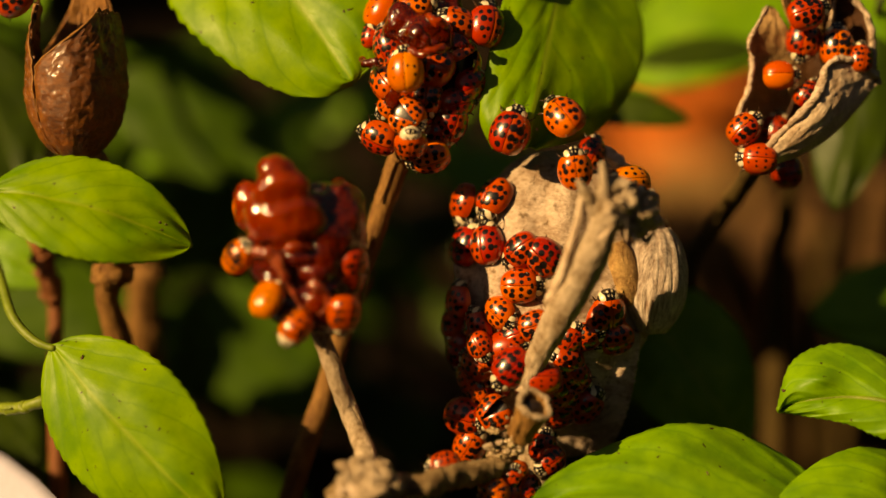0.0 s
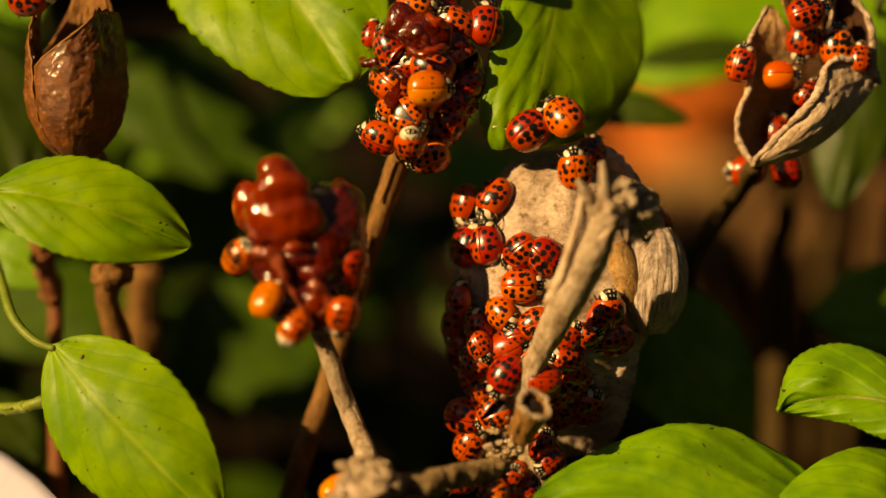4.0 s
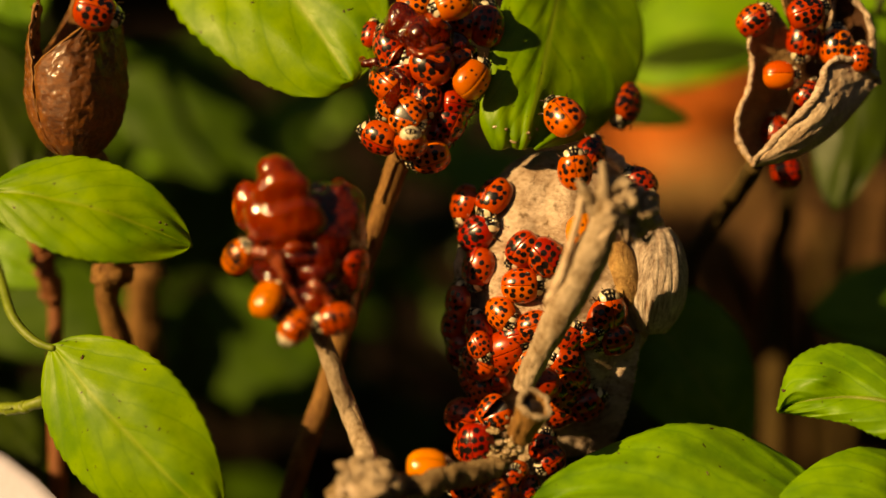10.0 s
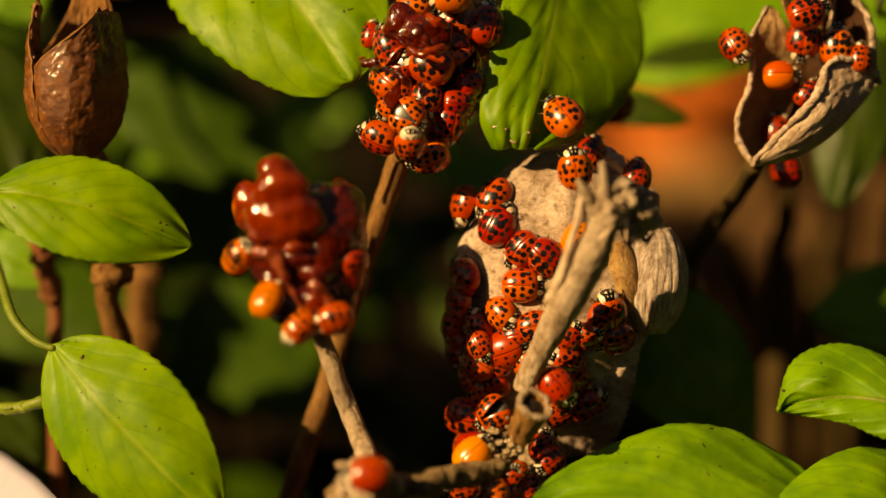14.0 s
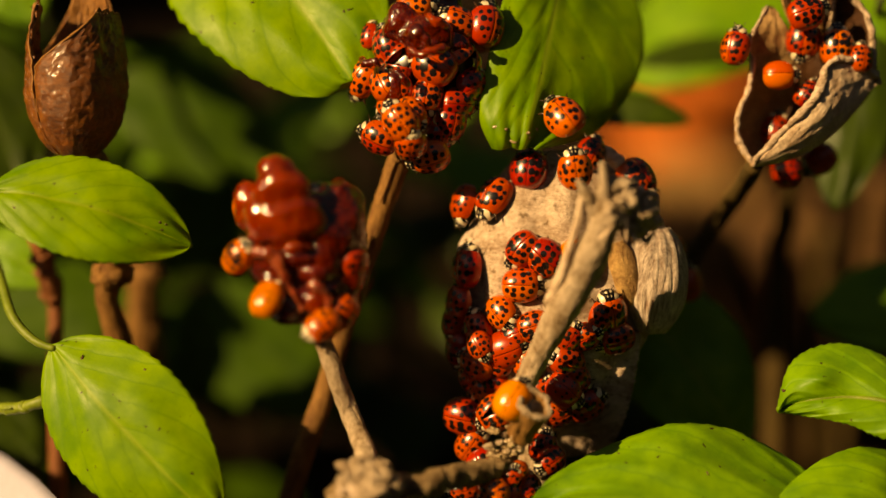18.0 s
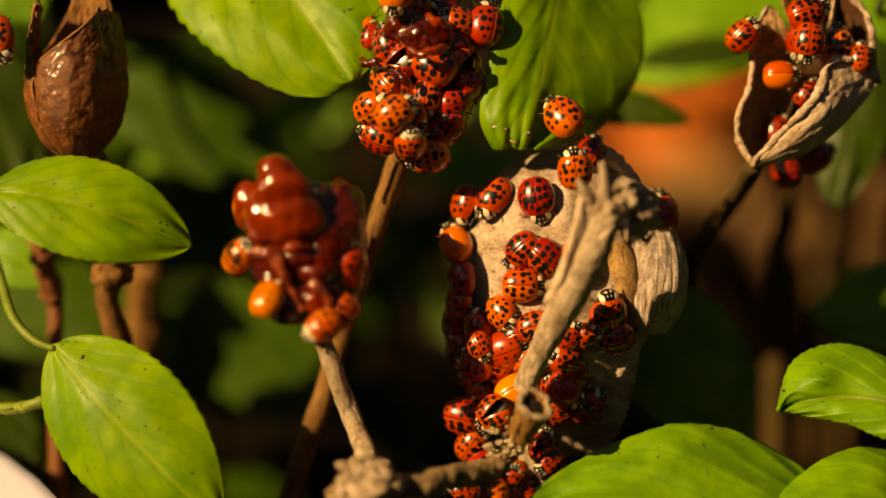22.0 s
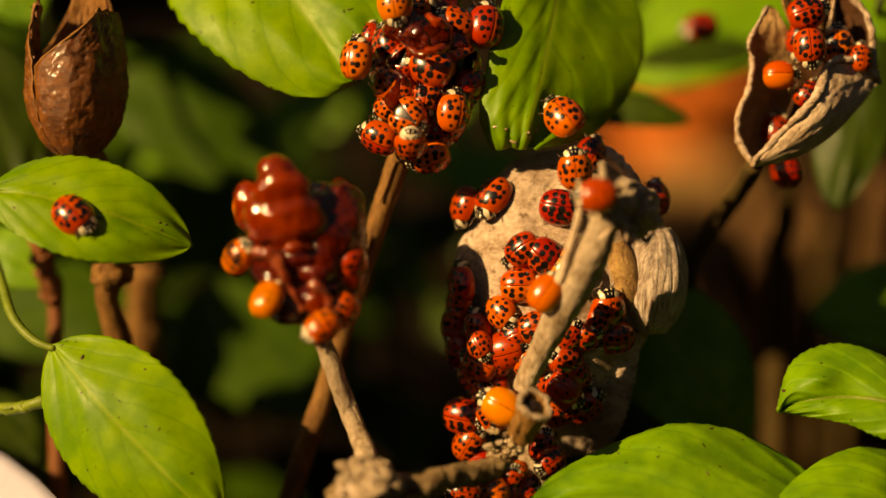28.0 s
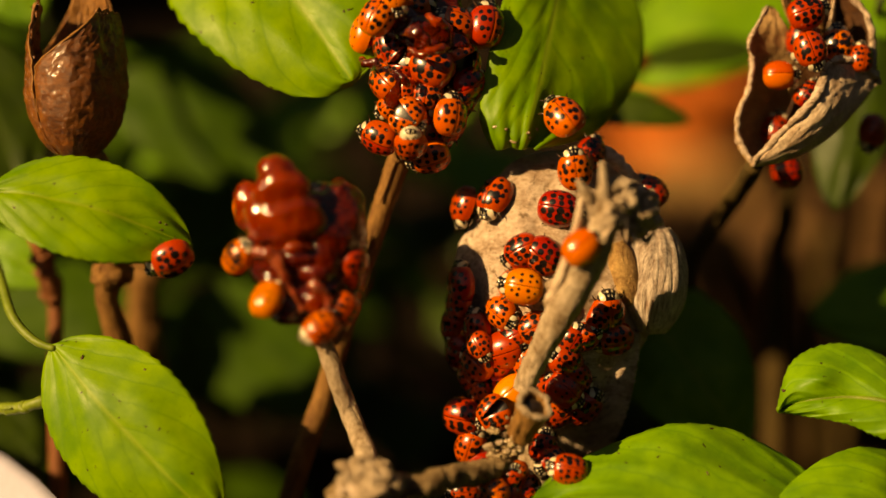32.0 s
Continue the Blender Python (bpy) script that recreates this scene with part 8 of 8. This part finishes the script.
    walk(cluster_top, [
        (0, pose(-0.00974, 0.01825, 0.15936, 17.8, 56.4, -144.7)),
        (2, pose(-0.01044, 0.01804, 0.15871, 20.2, 59.7, -142.7)),
        (3.4, pose(-0.01093, 0.02112, 0.15524, 34.6, 65.4, -128.3)),
        (5.6, pose(-0.01119, 0.02065, 0.15380, 42.4, 66.8, -120.4)),
        (9, pose(-0.01137, 0.02059, 0.15363, 43.3, 67.2, -119.5)),
        (13, pose(-0.01184, 0.02071, 0.15398, 43.0, 67.1, -119.8)),
        (16.5, pose(-0.01221, 0.02093, 0.15467, 44.3, 65.3, -118.2)),
        (19, pose(-0.01202, 0.02076, 0.15415, -42.8, -67.0, 60.0)),
        (21, pose(-0.01184, 0.02104, 0.15500, -37.0, -66.7, 54.0)),
        (23, pose(-0.01296, 0.01732, 0.15649, -36.0, -66.2, 53.1)),
        (28, pose(-0.01294, 0.01608, 0.15267, 42.1, 73.8, -121.0)),
        (29.5, pose(-0.01312, 0.01594, 0.15225, -51.5, -72.1, 68.8)),
        (31, pose(-0.01277, 0.01702, 0.15555, -38.3, -67.4, 55.3)),
        (32, pose(-0.01223, 0.01723, 0.15622, -35.3, -65.8, 52.4)),
    ])
    walk(cluster_mid, [
        (0, pose(-0.00589, 0.00585, 0.15271, -15.4, -65.4, 100.6)),
        (2, pose(-0.00580, 0.00577, 0.15246, -25.3, -63.7, 111.6)),
        (3.4, pose(-0.00465, 0.00514, 0.15052, 71.7, -9.5, 3.1)),
        (4.5, pose(0.00032, 0.00495, 0.14994, 78.1, 2.4, 11.3)),
        (5.6, pose(0.00335, 0.00712, 0.15015, 78.8, -16.2, 27.2)),
        (7, pose(0.00353, 0.00718, 0.15032, 78.5, -21.2, 28.2)),
        (9, pose(0.00390, 0.00810, 0.14992, 78.0, -26.1, 29.4)),
        (11, pose(0.00508, 0.00999, 0.15251, 58.3, -59.4, 59.3)),
        (13, pose(0.00555, 0.01778, 0.15383, 30.0, -72.0, 90.0)),
        (17, pose(0.00587, 0.02439, 0.15476, -12.7, -72.4, 121.6)),
        (32, pose(0.00587, 0.02468, 0.15566, -12.7, -72.4, 121.6)),
    ])
    walk(cluster_low, [
        (0, pose(-0.00395, 0.02256, 0.14264, 18.4, -71.4, 58.5)),
        (13, pose(-0.00381, 0.01974, 0.14045, 12.7, -72.4, 58.4)),
        (15.5, pose(-0.00832, 0.01156, 0.14115, 68.9, -34.9, -5.9)),
        (17, pose(-0.00672, 0.00423, 0.14448, 55.5, -57.1, 24.0)),
        (19, pose(-0.00688, 0.00342, 0.14524, -71.9, -7.8, 171.4)),
        (21, pose(-0.00820, 0.00367, 0.14601, -68.3, -34.9, 155.1)),
        (22, pose(-0.00739, 0.00284, 0.14668, 69.1, -30.3, 4.8)),
        (23, pose(-0.00551, 0.00198, 0.14727, 71.9, -4.8, 1.5)),
        (24, pose(-0.00145, 0.00311, 0.14753, 71.9, 13.3, 7.8)),
        (25, pose(0.00129, 0.00658, 0.14526, 47.9, -66.5, 70.9)),
        (28, pose(0.00147, 0.00678, 0.14586, 47.9, -66.5, 70.9)),
        (32, pose(0.00092, 0.00658, 0.14526, 47.9, -66.5, 70.9)),
    ])
    walk(cluster_side, [
        (0, pose(-0.00575, 0.02470, 0.14601, 52.0, -61.4, 16.1)),
        (15, pose(-0.00751, 0.02343, 0.14534, -73.4, 7.1, 157.5)),
        (17.5, pose(-0.01278, 0.01578, 0.14767, -71.9, 30.7, 158.2)),
        (19, pose(-0.01230, 0.01313, 0.15092, 98.0, 39.4, -56.5)),
        (20, pose(-0.01153, 0.01116, 0.14812, 98.0, 39.4, -56.5)),
        (21, pose(-0.01095, 0.00977, 0.14706, 98.0, 39.4, -56.5)),
        (23, pose(-0.01103, 0.00581, 0.14611, -40.2, -67.3, 114.2)),
        (24, pose(-0.01248, 0.00784, 0.14913, -47.9, -66.5, 109.1)),
        (25, pose(-0.01315, 0.00864, 0.15160, -25.9, -67.0, 81.9)),
        (27.5, pose(-0.01347, 0.00833, 0.15389, -25.9, -67.0, 81.9)),
        (29, pose(-0.01334, 0.00864, 0.15483, -13.3, -68.2, 71.9)),
        (31, pose(-0.01175, 0.01000, 0.15901, 22.3, -58.9, 44.5)),
        (32, pose(-0.01020, 0.00949, 0.16067, 37.4, -52.2, 32.7)),
    ])
    walk(cluster_crown, [
        (0, pose(0.00699, 0.02012, 0.16751, -54.5, -0.0, 180.0)),
        (7, pose(0.00509, 0.01559, 0.16650, -54.2, 7.8, -174.4)),
        (9, pose(0.00144, 0.01108, 0.16234, -53.0, 15.5, -168.6)),
        (13, pose(0.00126, 0.01105, 0.16225, -53.0, 15.5, -168.6)),
        (15, pose(0.00054, 0.01403, 0.16496, -53.0, -15.5, 168.6)),
        (20, pose(-0.00758, 0.01388, 0.16772, -53.0, 15.5, -168.6)),
        (23, pose(-0.00743, 0.00999, 0.16221, 20.6, 58.3, -72.7)),
        (25, pose(-0.00761, 0.00988, 0.16187, 20.6, 58.3, -72.7)),
        (32, pose(-0.00743, 0.01054, 0.16391, 20.6, 58.3, -72.7)),
    ])
    walk(jelly_foot, [
        (0, pose(-0.01523, -0.01636, 0.11996, -87.4, 86.3, -165.9)),
        (3.5, pose(-0.01523, -0.01641, 0.11980, -87.4, 86.3, -165.9)),
        (5.6, pose(-0.01610, -0.01657, 0.11930, -89.8, 19.0, -168.4)),
        (9, pose(-0.01635, -0.01662, 0.11913, -89.5, 9.5, -174.2)),
        (13, pose(-0.01669, -0.01662, 0.11913, -89.5, 9.5, -174.2)),
        (14.5, pose(-0.01651, -0.01657, 0.11930, -89.5, 19.0, -174.1)),
        (17, pose(-0.01593, -0.01443, 0.11944, -90.5, 46.8, -162.9)),
        (32, pose(-0.01576, -0.01432, 0.11978, -90.6, 55.9, -163.0)),
    ])
    walk(jelly_face, [
        (0, pose(-0.02258, -0.01706, 0.11781, -33.8, 45.9, -140.0)),
        (7, pose(-0.02274, -0.01706, 0.11781, -33.8, 45.9, -140.0)),
        (13, pose(-0.02222, -0.01706, 0.11781, -37.7, 43.0, -145.6)),
        (14.5, pose(-0.02154, -0.01706, 0.11781, -43.9, 36.6, -155.2)),
        (17, pose(-0.01862, -0.01795, 0.11832, -49.4, 26.9, -158.8)),
        (22, pose(-0.01828, -0.01795, 0.11832, -50.3, 24.6, -160.9)),
        (32, pose(-0.01879, -0.01806, 0.11799, -49.4, 26.9, -158.8)),
    ])
    walk(pod_walker, [
        (0, pose(0.04918, 0.01173, 0.14167, 57.8, -43.2, 4.3)),
        (1, pose(0.04918, 0.01178, 0.14185, 51.7, -51.2, 12.6)),
        (2, pose(0.04992, 0.01238, 0.14368, 19.3, -65.7, 50.0)),
        (2.5, pose(0.04881, 0.01309, 0.14587, -23.6, -64.9, 96.8)),
        (3, pose(0.04762, 0.01394, 0.14849, 39.7, -60.7, 20.8)),
        (3.4, pose(0.04823, 0.01554, 0.15019, 19.0, -67.6, 37.1)),
        (5.5, pose(0.05179, 0.01843, 0.15584, 18.2, -60.6, 42.4)),
        (6, pose(0.05418, 0.01946, 0.15901, 51.5, -38.6, 13.1)),
        (7, pose(0.04957, 0.01878, 0.15690, -48.8, 44.9, -175.2)),
        (9, pose(0.05049, 0.01889, 0.15725, 31.6, -56.8, 26.7)),
        (11, pose(0.05147, 0.02033, 0.15846, 54.8, -34.0, 1.6)),
        (13, pose(0.04975, 0.01895, 0.15743, 31.6, -56.8, 26.7)),
        (14.5, pose(0.04773, 0.01755, 0.15312, -12.2, 69.6, -142.7)),
        (17, pose(0.04828, 0.01784, 0.15400, -9.5, -69.8, 60.4)),
        (19, pose(0.04800, 0.01778, 0.15383, -9.5, -69.8, 60.4)),
        (21, pose(0.04874, 0.01772, 0.15365, 31.2, -66.5, 16.9)),
        (23, pose(0.05012, 0.01975, 0.15989, 54.0, -37.5, -3.0)),
        (24.5, pose(0.05184, 0.02228, 0.16445, 34.8, -54.4, 29.5)),
        (32, pose(0.05283, 0.02385, 0.16604, 37.4, -52.2, 32.7)),
    ])
    walk(pod_foot, [
        (0, pose(0.05120, 0.01022, 0.13704, -66.3, -2.3, 172.7)),
        (1, pose(0.05217, 0.01098, 0.13616, -65.9, 9.1, -176.0)),
        (2, pose(0.05481, 0.01852, 0.13347, 77.2, -18.3, 10.0)),
        (3.4, pose(0.05214, 0.01908, 0.13196, -89.4, 9.5, -179.9)),
        (5.5, pose(0.04856, 0.02268, 0.13654, -55.9, -59.7, 125.0)),
        (6, pose(0.04837, 0.02347, 0.13899, -35.1, -69.7, 102.2)),
        (7, pose(0.04894, 0.02524, 0.14442, -9.5, -73.3, 75.2)),
        (8, pose(0.05161, 0.02881, 0.14895, 37.3, -68.3, 32.4)),
        (9, pose(0.05533, 0.03144, 0.15704, 32.1, -62.1, 42.1)),
        (12, pose(0.06909, 0.03748, 0.16268, 66.6, 4.6, 10.6)),
        (16.5, pose(0.07008, 0.02285, 0.14354, -47.9, 66.5, -109.1)),
        (17, pose(0.06893, 0.02118, 0.14164, -68.7, 62.0, -130.5)),
        (18, pose(0.06353, 0.02370, 0.13321, -82.7, 32.7, -164.5)),
        (19, pose(0.06077, 0.02352, 0.13267, -83.6, 4.2, -173.8)),
        (21, pose(0.06191, 0.02361, 0.13294, 83.3, -18.8, 8.0)),
        (23, pose(0.06391, 0.02414, 0.13458, 82.4, -41.9, 22.6)),
        (25, pose(0.06497, 0.02083, 0.13734, 75.8, -40.4, 33.3)),
        (28, pose(0.07088, 0.02851, 0.14804, 64.6, -51.4, 51.6)),
        (30, pose(0.07462, 0.02674, 0.14258, -44.0, 66.8, -111.8)),
        (31, pose(0.07290, 0.02532, 0.13821, -55.9, 59.7, -125.0)),
        (32, pose(0.07242, 0.02511, 0.13757, -55.9, 59.7, -125.0)),
    ])
    walk(pod_inner, [
        (0, pose(0.06157, 0.02129, 0.16463, -59.0, 17.0, -170.0)),
        (20, pose(0.06157, 0.02129, 0.16463, -53.7, 33.5, -157.9)),
        (21, pose(0.05994, 0.01510, 0.15852, -21.6, 64.3, -113.8)),
        (23, pose(0.05894, 0.01391, 0.15487, -6.9, 66.2, -103.8)),
        (25, pose(0.05912, 0.01340, 0.15330, 15.4, 65.4, -79.4)),
        (28, pose(0.05930, 0.01383, 0.15460, 15.4, 65.4, -79.4)),
        (31, pose(0.05949, 0.01374, 0.15434, 33.7, 61.2, -59.0)),
        (32, pose(0.05949, 0.01368, 0.15417, 40.6, 58.1, -51.0)),
    ])
    stride(leaf_walker, [(0.2, 3.4), (4.0, 9.0), (10.0, 14.5)])
    stride(capsule_walker, [(21.0, 32.0)])
    stride(husk_walker, [(8.0, 17.0), (20.0, 25.0)])
    stride(twig_walker, [(3.5, 13.0), (14.5, 19.0), (25.0, 30.0)])
    stride(twig_walker_two, [(10.0, 18.0)])
    stride(front_walker, [(19.0, 32.0)])
    stride(pod_walker, [(1.0, 9.0), (13.0, 15.0), (21.0, 24.5)])
    stride(pod_foot, [(1.0, 9.0), (16.0, 19.0), (23.0, 31.0)])
    stride(twig_climber, [(22.0, 32.0)])
    stride(leaf_climber, [(28.0, 32.0)])


motions()
